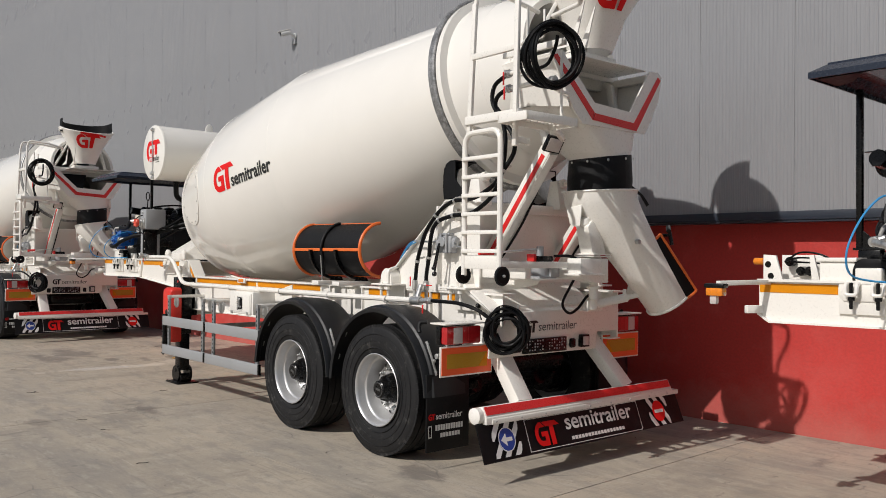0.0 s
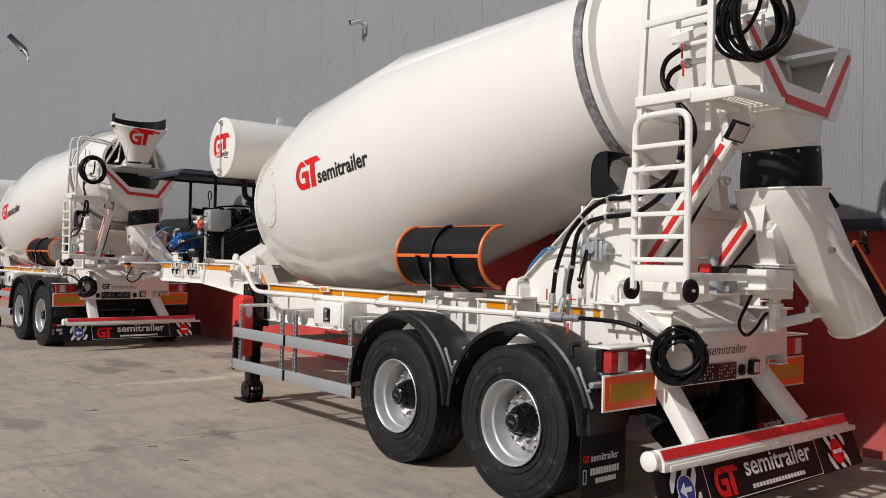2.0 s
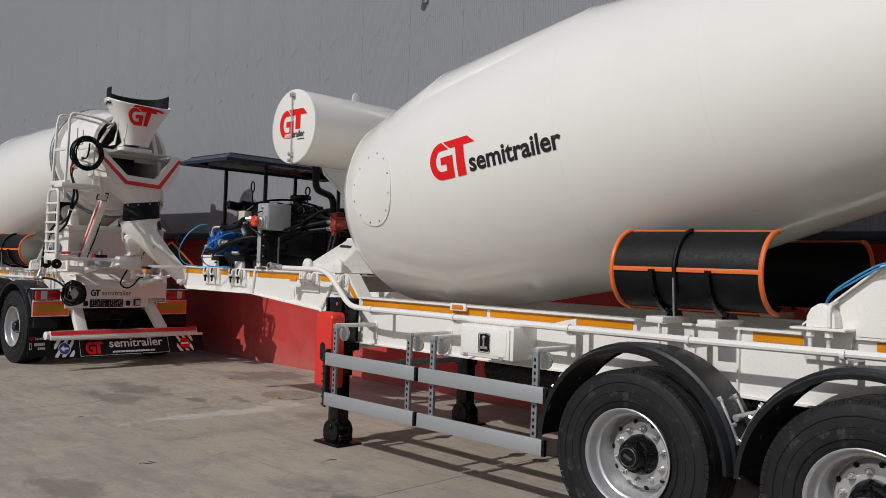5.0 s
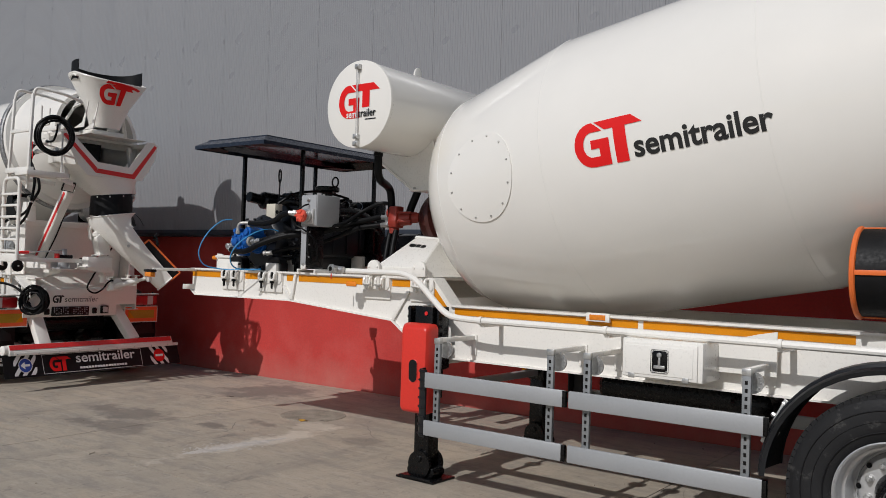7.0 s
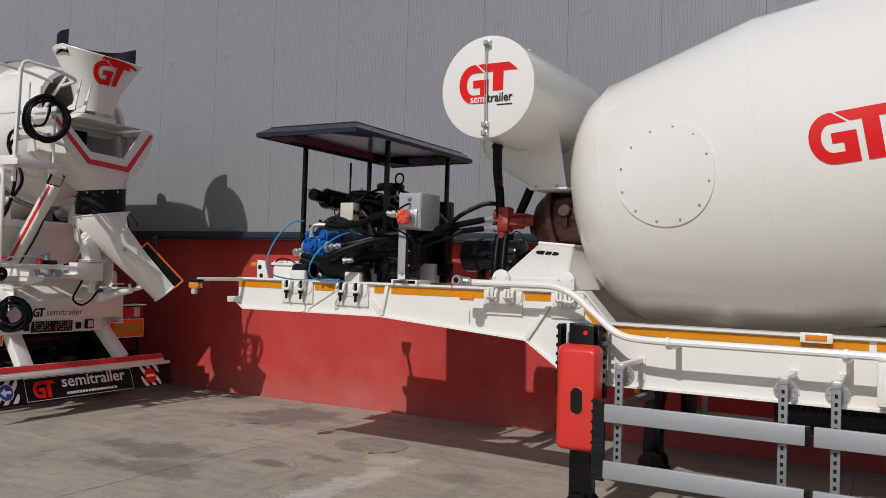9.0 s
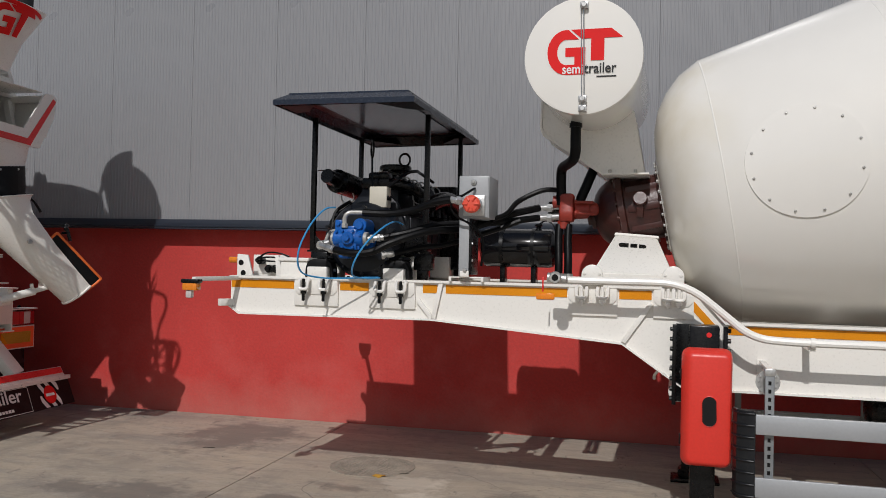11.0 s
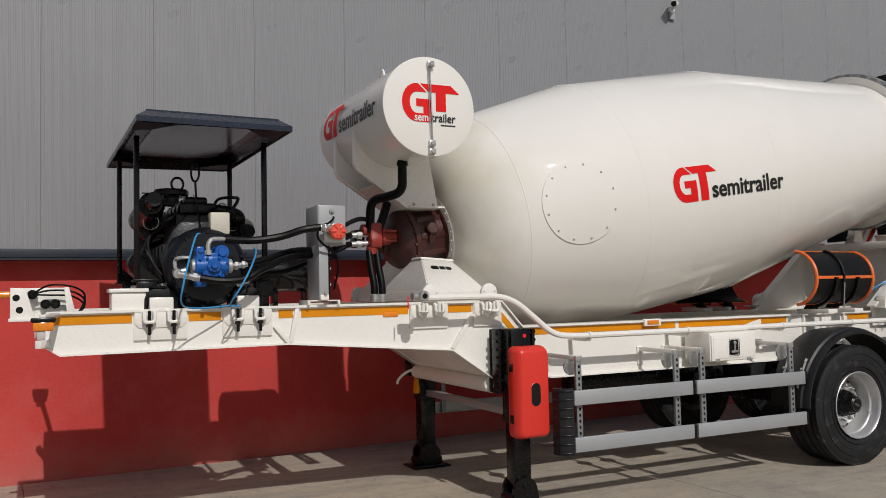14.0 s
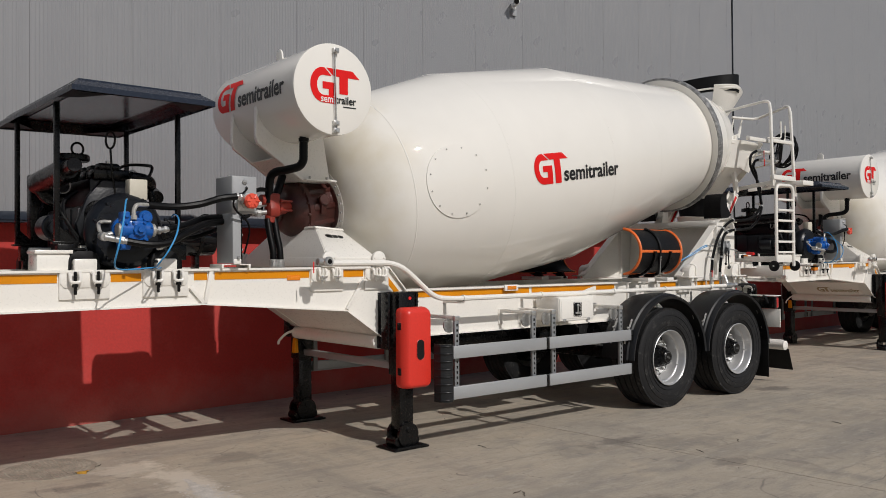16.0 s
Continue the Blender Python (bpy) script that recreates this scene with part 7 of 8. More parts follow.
part("inner_flap", sheet_sweep([[(1.0, FC - 0.35, 3.10), (1.0, FC + 0.1, 3.10)], [(1.06, FC - 0.30, 2.9), (1.06, FC + 0.05, 2.92)], [(1.1, FC - 0.2, 2.72), (1.1, FC, 2.76)]], 0.008), SHEET_RUBBER, fn)
for y in (-0.50, 0.44):
    part("funnel_stay", beam((1.20, y, 2.48), (1.05, y, 3.10), 0.05, 0.06), WHITE, fn)
col_rows = [[(x, y, 2.17 + 0.0 * y) for x, y, z in ring_pts(1.225, 0.10, 0, 0.258, 0.258, 40)], [(x, y, 2.26) for x, y, z in ring_pts(1.222, 0.105, 0, 0.262, 0.262, 40)], [(x, y, z + 0.02) for x, y, z in [(1.22 + (p[0] - 1.22) * 1.05, 0.11 + (p[1] - 0.11) * 1.05, p[2]) for p in ring_pts(1.22, 0.11, 2.43, 0.235, 0.245, 40)]]]
col_rows[2] = [(x, y, z + 0.12 * (y - 0.11)) for x, y, z in col_rows[2]]
col = part("collar", sheet_sweep(col_rows, 0.008), SHEET_RUBBER, T, "black rubber collar")
for i in range(0, 40, 4):
    p = Vector(col_rows[2][i])
    d = Vector((p.x - 1.22, p.y - 0.11, 0)).normalized()
    part("rivet", lathe([(0, 0.011), (0.004, 0.009), (0.008, 0)], p + d * 0.010 - Vector((0, 0, 0.028)), d, 8), ZINC, col)
part("collar_tail", sheet_sweep([[(1.42, 0.22, 2.22), (1.38, 0.30, 2.22)], [(1.47, 0.25, 2.13), (1.43, 0.32, 2.12)], [(1.49, 0.26, 2.05), (1.46, 0.32, 2.05)]], 0.006), SHEET_RUBBER, col)
part("collar_tail", sheet_sweep([[(1.36, 0.33, 2.24), (1.30, 0.37, 2.24)], [(1.44, 0.39, 2.15), (1.39, 0.43, 2.15)], [(1.48, 0.42, 2.07), (1.43, 0.46, 2.06)]], 0.006), SHEET_RUBBER, col)


def trough(c, d, w, r, a0, a1, n=22):
    """Points of an arc round the middle c, across the direction d, with w as its open side."""
    d = Vector(d).normalized()
    w = Vector(w)
    w = (w - d * w.dot(d)).normalized()
    s = d.cross(w)
    return [Vector(c) + (s * math.cos(radians(a0 + (a1 - a0) * i / n)) + w * math.sin(radians(a0 + (a1 - a0) * i / n))) * r for i in range(n + 1)]


cd = Vector((0.22, 0.62, -0.84))
c0 = Vector((1.26, 0.12, 2.10))
W = (0.15, 0.8, 0.6)
chute = part("swivel_chute", sheet_sweep([trough((1.23, 0.10, 2.17), (0.0, 0.05, -1), (0.2, 1, 0), 0.300, -245, 65), trough((1.235, 0.105, 2.09), (0.02, 0.2, -1), (0.2, 1, 0.1), 0.290, -228, 48), trough(c0 + cd * 0.18, cd, W, 0.252, -200, 20), trough(c0 + cd * 0.50, cd, W, 0.228, -190, 10), trough(c0 + cd * 0.80, cd, W, 0.208, -186, 6), trough(c0 + cd * 0.96, cd, W, 0.200, -184, 4)], 0.008), WHITE, T, "white swivelling discharge chute")
tip = c0 + cd * 0.96
part("chute_lip", tube(trough(tip, cd, W, 0.202, -184, 4), 0.011, 8, 1, smooth=False), WHITE, chute)
part("bell_rim", tube(trough((1.23, 0.10, 2.172), (0.0, 0.05, -1), (0.2, 1, 0), 0.302, -245, 65), 0.008, 8, 1, smooth=False), WHITE, chute)
part("chute_gusset", prism([(1.24, 1.32), (1.40, 1.34), (1.29, 1.55)], 0.44, 0.452, bevel=0.003), WHITE, chute)
part("chute_gusset", prism([(1.12, 2.03), (1.28, 2.05), (1.26, 1.86), (1.16, 1.90)], -0.185, -0.173, bevel=0.003), WHITE, chute)
hp = c0 + cd * 0.40 + Vector((0.20, 0.14, 0.06))
part("chute_handle", join(cyl(hp, hp + Vector((0.07, 0.02, 0.0)), 0.012, 8), cyl(hp + Vector((0.05, 0.02, 0.04)), hp + Vector((0.07, 0.03, -0.08)), 0.016, 8), cyl(hp + Vector((0.02, 0.05, 0.07)), hp + Vector((0.06, 0.0, 0.03)), 0.02, 8)), BLACK, chute, "black clamp handle")
part("chute_eye", cyl(c0 + cd * 0.28 + Vector((0.20, -0.10, -0.1)), c0 + cd * 0.28 + Vector((0.24, -0.11, -0.1)), 0.02, 8), ZINC, chute)
ext_row = lambda k: trough(c0 + cd * k + Vector((0.06, 0.09, 0.06)), cd, W, 0.165, -50, 5, 12)
part("extension_chute", sheet_sweep([ext_row(k) for k in (0.42, 0.70, 0.96)], 0.008), SHEET_RUBBER, chute, "black extension chute folded back")
for q in (0, 12):
    part("orange_edge", tube([ext_row(0.42)[q], ext_row(0.96)[q]], 0.012, 8, 1, smooth=False), ORANGE, chute)
for k in (0.42, 0.96):
    part("orange_edge", tube(ext_row(k), 0.012, 8, 1, smooth=False), ORANGE, chute)
pv = part("chute_column", join(prism([(-0.14, 1.88), (-0.09, 1.93), (0.0, 1.92), (0.09, 1.655), (-0.08, 1.655)], 1.18, 1.31, "x", 0.012), cyl((1.25, 0.005, 1.44), (1.25, 0.005, 1.64), 0.062, 18)), WHITE, T, "white chute swivel column")
part("column_flange", box(1.15, 1.34, -0.105, 0.115, 1.638, 1.650, 0.004), WHITE, pv)
part("column_flange", box(1.15, 1.34, -0.105, 0.115, 1.656, 1.668, 0.004), WHITE, pv)
part("column_cap", lathe([(0, 0), (0, 0.05), (0.02, 0.06), (0.06, 0.05), (0.08, 0.0)], (1.24, -0.09, 1.89), (0, -0.3, 1), 14), WHITE, pv)
part("column_stem", join(cyl((1.25, 0.005, 1.30), (1.25, 0.005, 1.45), 0.038, 14), cyl((1.25, 0.005, 1.385), (1.25, 0.005, 1.405), 0.055, 14)), WHITE, pv)
part("column_pin", cyl((1.28, 0.07, 1.45), (1.28, 0.07, 1.63), 0.018, 8), WHITE, pv)
ram = part("lift_ram", join(cyl((1.20, 0.06, 1.255), (1.31, 0.36, 1.31), 0.036, 14), cyl((1.31, 0.36, 1.31), (1.37, 0.53, 1.345), 0.022, 12), cyl((1.37, 0.53, 1.315), (1.37, 0.53, 1.375), 0.030, 10), cyl((1.20, 0.05, 1.215), (1.20, 0.05, 1.30), 0.045, 12), cyl((1.31, 0.33, 1.33), (1.31, 0.33, 1.38), 0.016, 8)), WHITE, T, "white hydraulic ram")
part("ram_base", prism([(0.0, 1.20), (0.20, 1.20), (0.17, 1.36), (0.10, 1.36)], 1.10, 1.20, "x", 0.01), WHITE, ram)
part("ram_hose", tube([(1.10, -0.30, 1.645), (1.16, -0.14, 1.64), (1.18, -0.08, 1.56), (1.16, -0.16, 1.42), (1.14, -0.24, 1.27), (1.14, -0.16, 1.19), (1.15, -0.06, 1.23), (1.17, 0.02, 1.32), (1.17, 0.08, 1.33)], 0.011, 8), HOSE, ram)
pu = part("hand_pump", join(cyl((1.06, -0.42, 1.47), (1.06, -0.42, 1.60), 0.075, 18), box(0.97, 1.15, -0.52, -0.32, 1.47, 1.49, 0.006), cyl((1.06, -0.42, 1.60), (1.06, -0.42, 1.72), 0.03, 12), box(1.13, 1.16, -0.40, -0.30, 1.48, 1.60, 0.004)), ALU, T, "steel hand pump")
part("pump_top", box(0.99, 1.13, -0.50, -0.34, 1.60, 1.645, 0.010), BLACK, pu)
part("pump_mark", box(1.02, 1.10, -0.53, -0.50, 1.60, 1.66, 0.006), TAPE_RED, pu)
part("pump_lever", join(cyl((1.06, -0.42, 1.70), (0.90, -0.86, 1.66), 0.008, 8)), ZINC, pu)
part("lever_grip", cyl((0.93, -0.80, 1.665), (0.89, -0.92, 1.655), 0.020, 10), TAPE_RED, pu)

# ---- charging hopper on top ----
HX, HY = 1.25, -0.03


def rim_z(x, z):
    return z - 0.30 * max(0.0, x - HX) - 0.05 * max(0.0, HX - x)


hop = part("charging_hopper", sheet_sweep([ring_pts(HX - 0.03, HY, 3.28, 0.16, 0.17, 40, 2.2, -140, 140), ring_pts(HX, HY, 3.55, 0.23, 0.26, 40, 2.2, -140, 140), [(x, y, rim_z(x, 3.93)) for x, y, z in ring_pts(HX, HY, 3.9, 0.38, 0.46, 40, 2.4, -140, 140)]], 0.010), WHITE, T, "white charging hopper")
part("hopper_rim", tube([(x, y, rim_z(x, 3.935)) for x, y, z in ring_pts(HX, HY, 3.9, 0.382, 0.462, 40, 2.4, -140, 140)], 0.012, 8, 1, smooth=False), WHITE, hop)
flap_ring = ring_pts(HX + 0.02, HY, 0, 0.36, 0.455, 34, 2.3, 82, 278)
part("hopper_flap", sheet_sweep([[(x, y, rim_z(x, 3.86)) for x, y, z in flap_ring], [(x, y, 4.00 - 0.05 * max(0.0, HX - x)) for x, y, z in flap_ring], [(x, y, 4.09 - 0.12 * max(0.0, HX - x)) for x, y, z in flap_ring]], 0.008), SHEET_RUBBER, hop, "black rubber hopper apron")
part("flap_strip", tube([(x, y, rim_z(x, 3.90)) for x, y, z in ring_pts(HX + 0.02, HY, 0, 0.375, 0.47, 34, 2.3, 82, 278)], 0.014, 6, 1, smooth=False), WHITE, hop)
on_hop = lambda u, v: Vector((HX + (0.262 + (v - 3.55) * 0.60) * math.cos(u * 2.9), HY + (0.292 + (v - 3.55) * 0.58) * math.sin(u * 2.9), v))
decal(emblem(-0.27, 3.555, 0.235), on_hop, hop, RED, "emblem", label="red curved film emblem")
decal([((-0.20, 3.80), (0.20, 3.765), (0.22, 3.79), (-0.18, 3.83))], on_hop, hop, RED, "swoosh")
for y in (HY - 0.27, HY - 0.40):
    part("hopper_fin", prism([(HX - 0.06, 3.24), (HX + 0.16, 3.24), (HX + 0.25, 3.56), (HX + 0.12, 3.30)], y - 0.005, y + 0.005), WHITE, hop)
part("hopper_base", join(box(HX - 0.26, HX + 0.06, HY - 0.22, HY + 0.22, 3.20, 3.25, 0.008)), WHITE, hop)
for y in (HY - 0.5, HY + 0.5):
    part("hopper_stay", beam((0.95, y, 3.16), (HX - 0.12, HY + (y - HY) * 0.5, 3.72), 0.05, 0.03), WHITE, hop)


# ---- spare chutes in their cradles ----
def spare_chute(sg):
    x0, x1, r = -1.62, -0.69, 0.245
    ya, yb = sg * 0.80, sg * (0.67 if sg < 0 else 0.67)
    c = lambda t: Vector((x0 + (x1 - x0) * t, ya + (yb - ya) * t, 1.685))
    ang = (95, 265) if sg < 0 else (-85, 85)

    def row(t, rr=r):
        return [c(t) + Vector((0, math.cos(radians(a)) * rr, math.sin(radians(a)) * rr)) for a in np.linspace(ang[0], ang[1], 22)]
    s = part("spare_chute", sheet_sweep([row(t) for t in np.linspace(0, 1, 8)], 0.006), SHEET_RUBBER, T, "black half-round spare chute with orange edges")
    for t in (0.0, 1.0):
        part("orange_rim", tube(row(t, r + 0.004), 0.016, 8, 1, smooth=False), ORANGE, s)
    for a in (ang[0], ang[1], (ang[0] + ang[1]) / 2):
        p = [c(t) + Vector((0, math.cos(radians(a)) * (r + 0.006), math.sin(radians(a)) * (r + 0.006))) for t in (0, 1)]
        nrm = Vector((0, math.cos(radians(a)), math.sin(radians(a))))
        part("orange_band", beam(p[0], p[1], 0.028, 0.008, nrm, 0.002), ORANGE, s)
    for t in (0.30, 0.68):
        part("cradle", sheet_sweep([[c(t) + Vector((k, math.cos(radians(a)) * q, math.sin(radians(a)) * q)) for a in (np.linspace(180, 265, 10) if sg < 0 else np.linspace(0, -85, 10))] for k, q in ((-0.015, r + 0.012), (-0.015, r + 0.04), (0.015, r + 0.04), (0.015, r + 0.012))], 0.003), BLACK, s)
        cc = c(t)
        part("cradle_foot", join(prism([(cc.y - 0.05, 1.36), (cc.y + 0.12, 1.36), (cc.y + 0.06, 1.44), (cc.y - 0.02, 1.45)] if sg < 0 else [(cc.y - 0.12, 1.36), (cc.y + 0.05, 1.36), (cc.y + 0.02, 1.45), (cc.y - 0.06, 1.44)], cc.x - 0.02, cc.x + 0.02, "x")), BLACK, s)
        part("cradle_beam", box(cc.x - 0.06, cc.x + 0.06, min(sg * 0.62, sg * 0.98), max(sg * 0.62, sg * 0.98), 1.35, 1.39, 0.004), WHITE, s)
    part("strap", tube([c(0.45) + Vector((0, math.cos(radians(a)) * (r + 0.014), math.sin(radians(a)) * (r + 0.014))) for a in np.linspace(ang[0] - 6 * sg, (ang[0] + ang[1]) / 2, 10)] + [c(0.45) + Vector((0, sg * (r - 0.02), -0.25))], 0.014, 8, 2), SHEET_RUBBER, s, "black rubber strap")
    part("strap_rod", cyl(c(0.45) + Vector((0, sg * (r + 0.02), -0.05)), c(0.45) + Vector((0, sg * (r + 0.0), -0.29)), 0.006, 6), ZINC, s)
    return s


spare_chute(-1)
spare_chute(1)


# ---- loose hose coils that hang on the trailer ----
def coil(name, centre, normal, r, turns, label, seed, fan=0.0, spread=0.022):
    rng = random.Random(seed)
    u, w, d = frame_of(normal)
    pts = []
    n = 22
    for i in range(turns * n + 1):
        a = 2 * math.pi * i / n
        k = i / n
        rr = r + spread * math.sin(k * 2.3 + a * 0.5) + rng.uniform(-0.003, 0.003)
        p = u * (rr * 0.96 * math.cos(a) + 0.01 * math.sin(k * 1.7)) + w * (rr * math.sin(a) + 0.012 * math.cos(k * 2.9)) + d * (0.05 * math.sin(k * 1.3 + a * 0.15) + rng.uniform(-0.003, 0.003))
        pts.append(Matrix.Rotation(radians(fan) * math.sin(k * 2.1), 3, "Z") @ p)
    ob = part(name, tube(pts, 0.0115, 8, 2), HOSE)
    ob.matrix_basis = Matrix.Translation(centre)
    return tagged(ob, label, "hose", group="hanging hose coils")


coils = [coil("hose_coil", (1.62, -0.93, 3.04), (0.85, -0.42, -0.12), 0.205, 9, "black rubber hose coiled on a hook by the upper ladder", 3, 28, spread=0.019),
         coil("hose_coil", (1.06, -0.78, 1.08), (0.55, -0.83, 0), 0.135, 14, "black rubber wash hose coiled on a hook above the bumper", 5, spread=0.036)]

# ---- the other two trailers of the row ----
LEFT = Matrix.Translation((-11.939, -0.178, 0)) @ Matrix.Rotation(radians(2.2), 4, "Z")
RIGHT = Matrix.Translation((10.76, 0.58, 0)) @ Matrix.Rotation(radians(1.0), 4, "Z") @ Matrix.Rotation(radians(-0.3), 4, "Y")
for m in (LEFT, RIGHT):
    other = copy_thing(trailer, m)
    other["label"] = "white concrete mixer semitrailer, the next one of the parked row"
    if m is LEFT:  # its chute is lifted and swung a little further to the rear
        lift = Matrix.Translation(c0) @ Matrix.Rotation(radians(6), 4, Vector((cd.y, -cd.x, 0)).normalized()) @ Matrix.Translation(-c0)
        swing = Matrix.Translation((1.25, 0.005, 0)) @ Matrix.Rotation(radians(-16), 4, "Z") @ Matrix.Translation((-1.25, -0.005, 0)) @ lift
        for o in other.children:
            if o.name.startswith(("swivel_chute", "lift_ram")):
                o.matrix_basis = swing @ o.matrix_basis
    for c in coils:
        copy_thing(c, m @ c.matrix_basis)
# the last of the row has a word on the sloping plate of its neck
slope = next(o for o in other.children if o.name.startswith("neck_slope_plate"))
on_slope = lambda u, v: Vector((-4.99 - 0.825 * v - 0.0017, -u, 1.06 + 0.565 * v - 0.0025))
decal(emblem(-0.17, -0.07, 0.15), on_slope, slope, BEIGE, "emblem", label="beige film emblem")
lettering("semitrailer", 0.06, -0.075, 0.50, 0.115, on_slope, slope, BEIGE, "beige film lettering", bold=0.02)


# ---- cameras on the wall ----
def wall_camera(x, z, turn):
    base = part("security_camera", join(cyl((0, 0, 0), (0, -0.03, 0), 0.05, 18), beam((0, -0.02, 0), (0, -0.10, 0.03), 0.03, 0.03)), DECAL_WHITE)
    body = part("body", join(cyl((0, 0, 0), (0, -0.17, -0.055), 0.045, 18, 0.012), box(-0.048, 0.048, -0.21, 0.0, 0.034, 0.044, 0.004, Matrix.Rotation(radians(18), 4, "X"))), DECAL_WHITE, base, "white tube body")
    body.matrix_basis = Matrix.Translation((0, -0.09, 0.06)) @ Matrix.Rotation(radians(turn), 4, "Z")
    part("lens", cyl((0, -0.168, -0.0545), (0, -0.174, -0.0565), 0.036, 16, 0.002), BLACK, base).matrix_basis = body.matrix_basis
    part("junction_box", box(-0.045, 0.045, -0.04, 0.0, -0.14, -0.05, 0.008), CABINET, base)
    base.matrix_world = WALL @ Matrix.Translation((x, -0.13, z))
    return tagged(base, "white bullet security camera mounted on the grey cladding", "camera", group="cameras on the hall wall")


def wall_lamp(x, y, z):
    base = part("wall_lamp", join(tube([(0, 0, 0), (-0.02, -0.04, 0.15), (-0.10, -0.08, 0.25), (-0.25, -0.12, 0.36)], 0.03, 10), cyl((0, 0.12, 0), (0, -0.02, 0), 0.07, 14)), DECAL_WHITE)
    part("head", beam((-0.22, -0.12, 0.34), (-1.20, -0.34, 0.95), 0.20, 0.07, (0, -0.7, 0.7), 0.02), ENGINE, base, "flat dark lamp head")
    part("glass", beam((-0.40, -0.20, 0.44), (-1.10, -0.36, 0.87), 0.14, 0.01, (0, -0.7, 0.7), 0.002), LENS_CLEAR, base)
    base.matrix_world = Matrix.Translation((x, y, z))
    return tagged(base, "slim street-type lamp on an arm high on the hall wall", "lamp")


wall_lamp(-25.4, 1.25, 7.92)
wall_camera(-6.70, 5.28, -20)
wall_camera(-0.37, 5.32, -50)

# ---- ground details ----
rng = random.Random(11)
mc = tagged(part("manhole_cover", lathe([(-0.02, 0.35), (0.003, 0.35), (0.004, 0.345), (0.004, 0.335), (0.0015, 0.333), (0.0015, 0.0)], (0, 0, 0), (0, 0, 1), 48), COVERM), "round dusty patterned manhole cover set in the concrete", "manhole cover")
studs = bmesh.new()
for ring in range(2, 9):
    for i in range(ring * 6):
        a = 2 * math.pi * (i + 0.5 * (ring % 2)) / (ring * 6)
        b = box(-0.010, 0.010, -0.006, 0.006, 0.001, 0.0042, 0.0, Matrix.Rotation(a, 4, "Z") @ Matrix.Translation((ring * 0.037, 0, 0)))
        me = bpy.data.meshes.new("tmp")
        b.to_mesh(me)
        b.free()
        studs.from_mesh(me)
        bpy.data.meshes.remove(me)
tagged(part("cover_studs", studs, COVERM, mc), kind="stuff")
mc.matrix_basis = pose(-7.22, 0.36, 0.001)
fl_bm = bmesh.new()
for i in range(900):
    t = rng.random()
    w = 0.22 * math.sin(math.pi * min(1, t * 1.1 + 0.05)) ** 0.7
    q = rng.gauss(0, 0.45)
    x, y = -6.62 + 0.08 * t + q * w, -1.62 + 0.95 * t + rng.uniform(-0.05, 0.05) + 0.25 * q * w
    s0 = rng.uniform(0.004, 0.022) * (1.4 if abs(q) < 0.3 else 0.7)
    k = rng.randint(5, 7)
    fl_bm.faces.new([fl_bm.verts.new((x + s0 * rng.uniform(0.6, 1.2) * math.cos(2 * math.pi * j / k), y + s0 * rng.uniform(0.6, 1.2) * math.sin(2 * math.pi * j / k), 0.0012 + 0.0008 * rng.random())) for j in range(k)])
tagged(part("cement_dust", fl_bm, CHALK), "spilled streak of pale dried cement on the concrete", "cement", kind="stuff")
gv = bmesh.new()
for i in range(110):
    s0 = rng.uniform(0.003, 0.008)
    bmesh.ops.create_icosphere(gv, subdivisions=1, radius=s0, matrix=Matrix.Translation((rng.uniform(-9.5, 3.5), rng.uniform(-3.8, 1.9), s0 * 0.4)))
tagged(part("gravel", gv, GRAVELM), "loose grit scattered over the concrete yard", "gravel", kind="stuff")
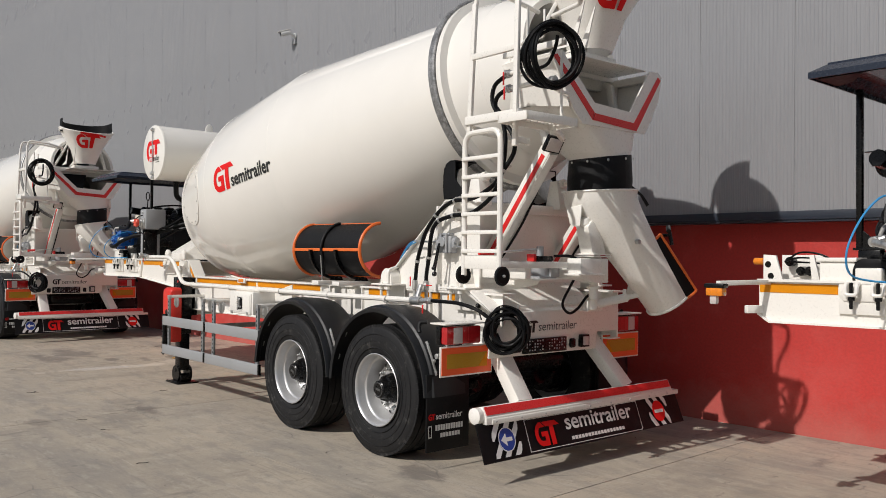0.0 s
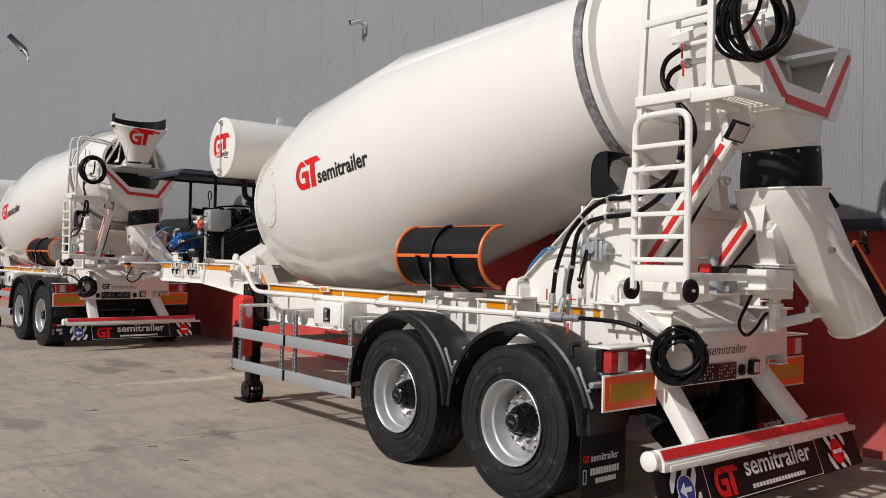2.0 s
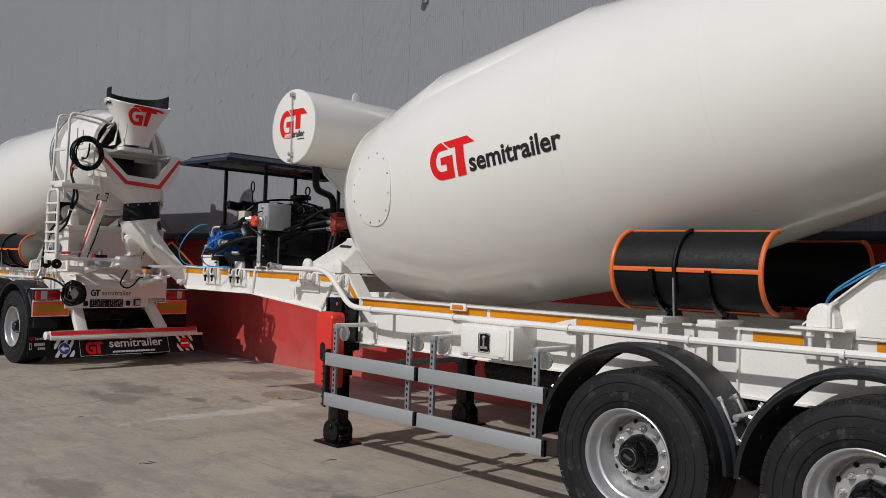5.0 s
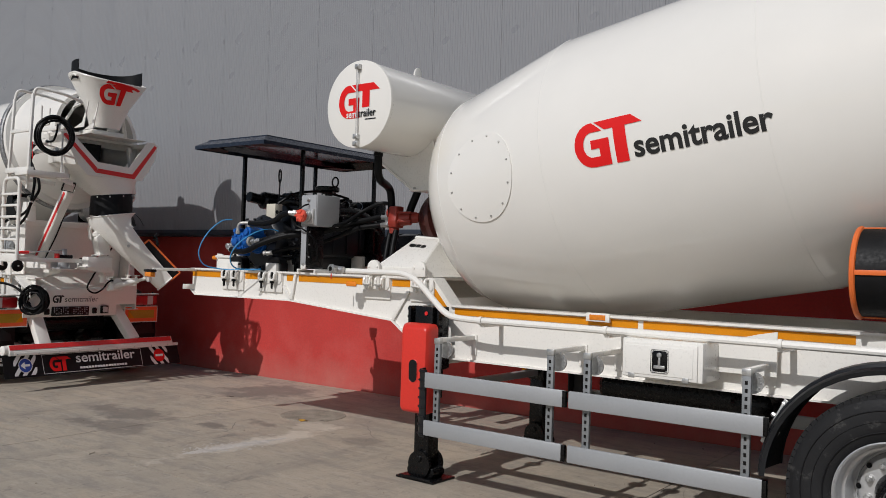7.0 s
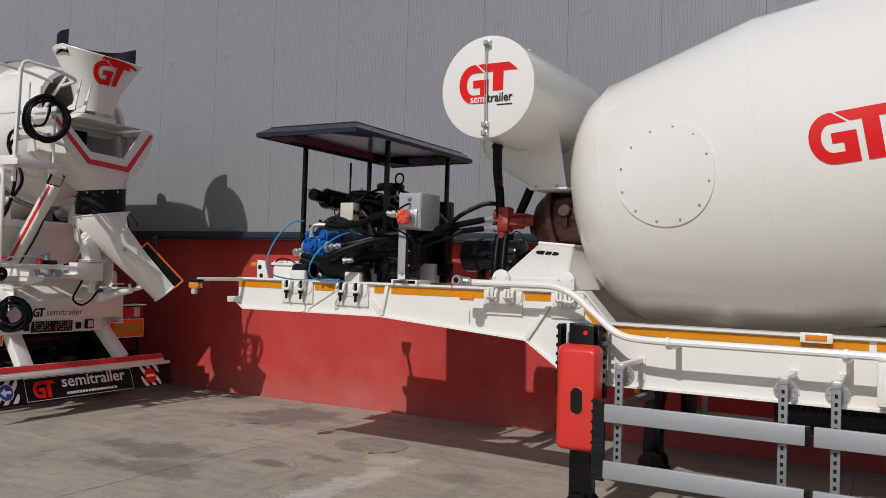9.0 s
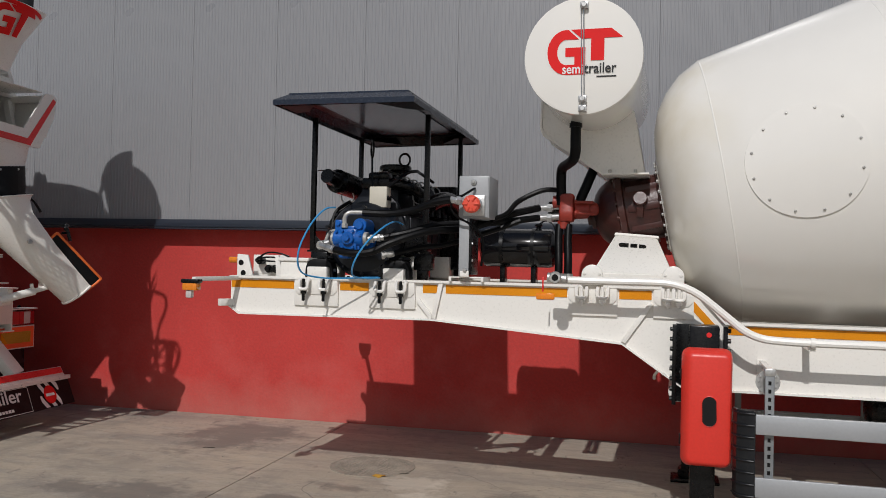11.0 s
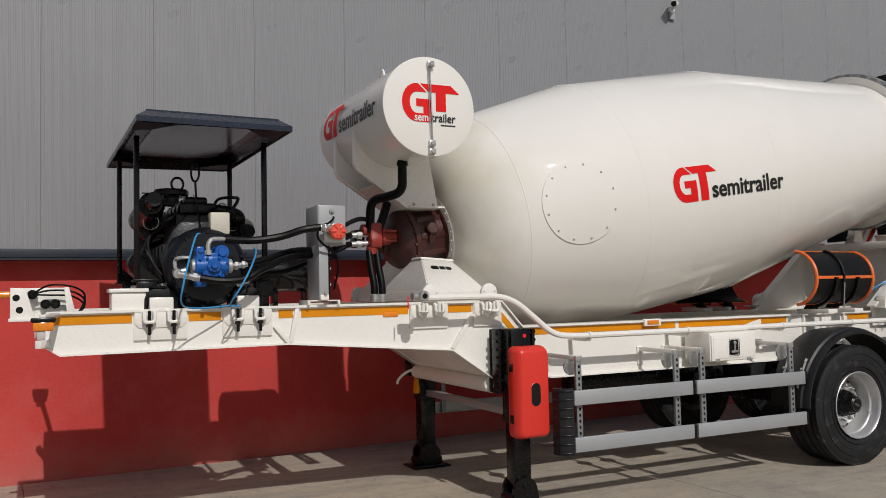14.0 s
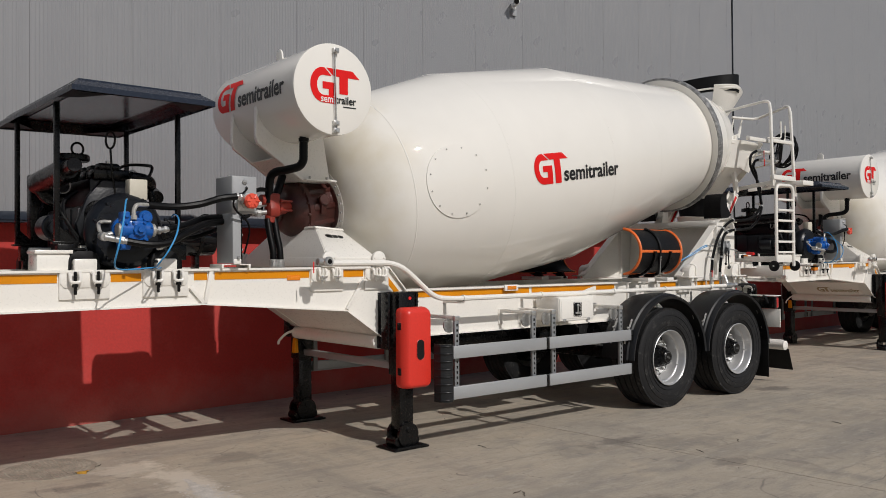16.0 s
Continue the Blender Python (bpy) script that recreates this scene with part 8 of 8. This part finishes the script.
TWIG = mat("dry_twig", (0.05, 0.04, 0.03), 0.8, vary=0.2, scale=20)
for x, y, a in ((-4.95, -2.5, 10), (-2.93, -2.62, 70), (-2.32, -2.6, 35), (-4.94, -2.56, 50), (-0.9, -2.8, 80), (-8.8, 0.48, 20), (-4.17, -1.29, 85), (-7.15, -2.2, 120), (-6.9, 0.2, 40)):
    tw = tagged(part("twig", tube([(-0.045, 0, 0.003), (-0.02, 0.008, 0.006), (0.013, -0.004, 0.005), (0.05, 0.009, 0.004)], 0.0025, 5, 3), TWIG), "small dark dry twig on the concrete", "twig", group="twigs on the yard")
    tw.matrix_basis = pose(x, y, 0, 0, 0, a)
lf = bmesh.new()
vs = [lf.verts.new((0.045 * math.cos(a) * (1 + 0.25 * math.cos(5 * a)), 0.045 * math.sin(a) * (1 + 0.25 * math.cos(5 * a)), 0.004 + 0.006 * math.cos(2 * a))) for a in [2 * math.pi * i / 20 for i in range(20)]]
lf.faces.new(vs)
bmesh.ops.solidify(lf, geom=list(lf.faces), thickness=0.001)
leaf = tagged(part("dry_leaf", lf, LEAFM), "small yellow dry leaf on the concrete", "leaf")
leaf.matrix_basis = pose(-7.06, 0.07, 0.003)

# ---- pieces of the wall and the yard ----
sheet = panel_mesh(0.975, 26)
for i in range(-34, 31):
    ob = new("cladding_sheet", sheet)
    ob.parent = clad_back
    ob.matrix_basis = Matrix.Translation((-6.99 + 0.975 * i, 0, 0))
part("expansion_joint", box(5.86, 5.90, -0.145, -0.12, 2.09, 10.9, 0.0), BLACK, clad_back)

SU, SV = 4.85, 4.23
slab = mesh_from(box(-SU / 2 + 0.004, SU / 2 - 0.004, -SV / 2 + 0.004, SV / 2 - 0.004, -0.05, 0.0, 0.0), "concrete_slab", CONCRETE, smooth=False)
for i in range(-7, 7):
    for j in range(-6, 1):
        ob = new("concrete_slab", slab)
        ob.parent = ground
        ob.matrix_basis = Matrix.Rotation(WALL_YAW, 4, "Z") @ Matrix.Translation((-3.17 + SU * (i + 0.5), -1.94 + SV * (j + 0.5), 0))
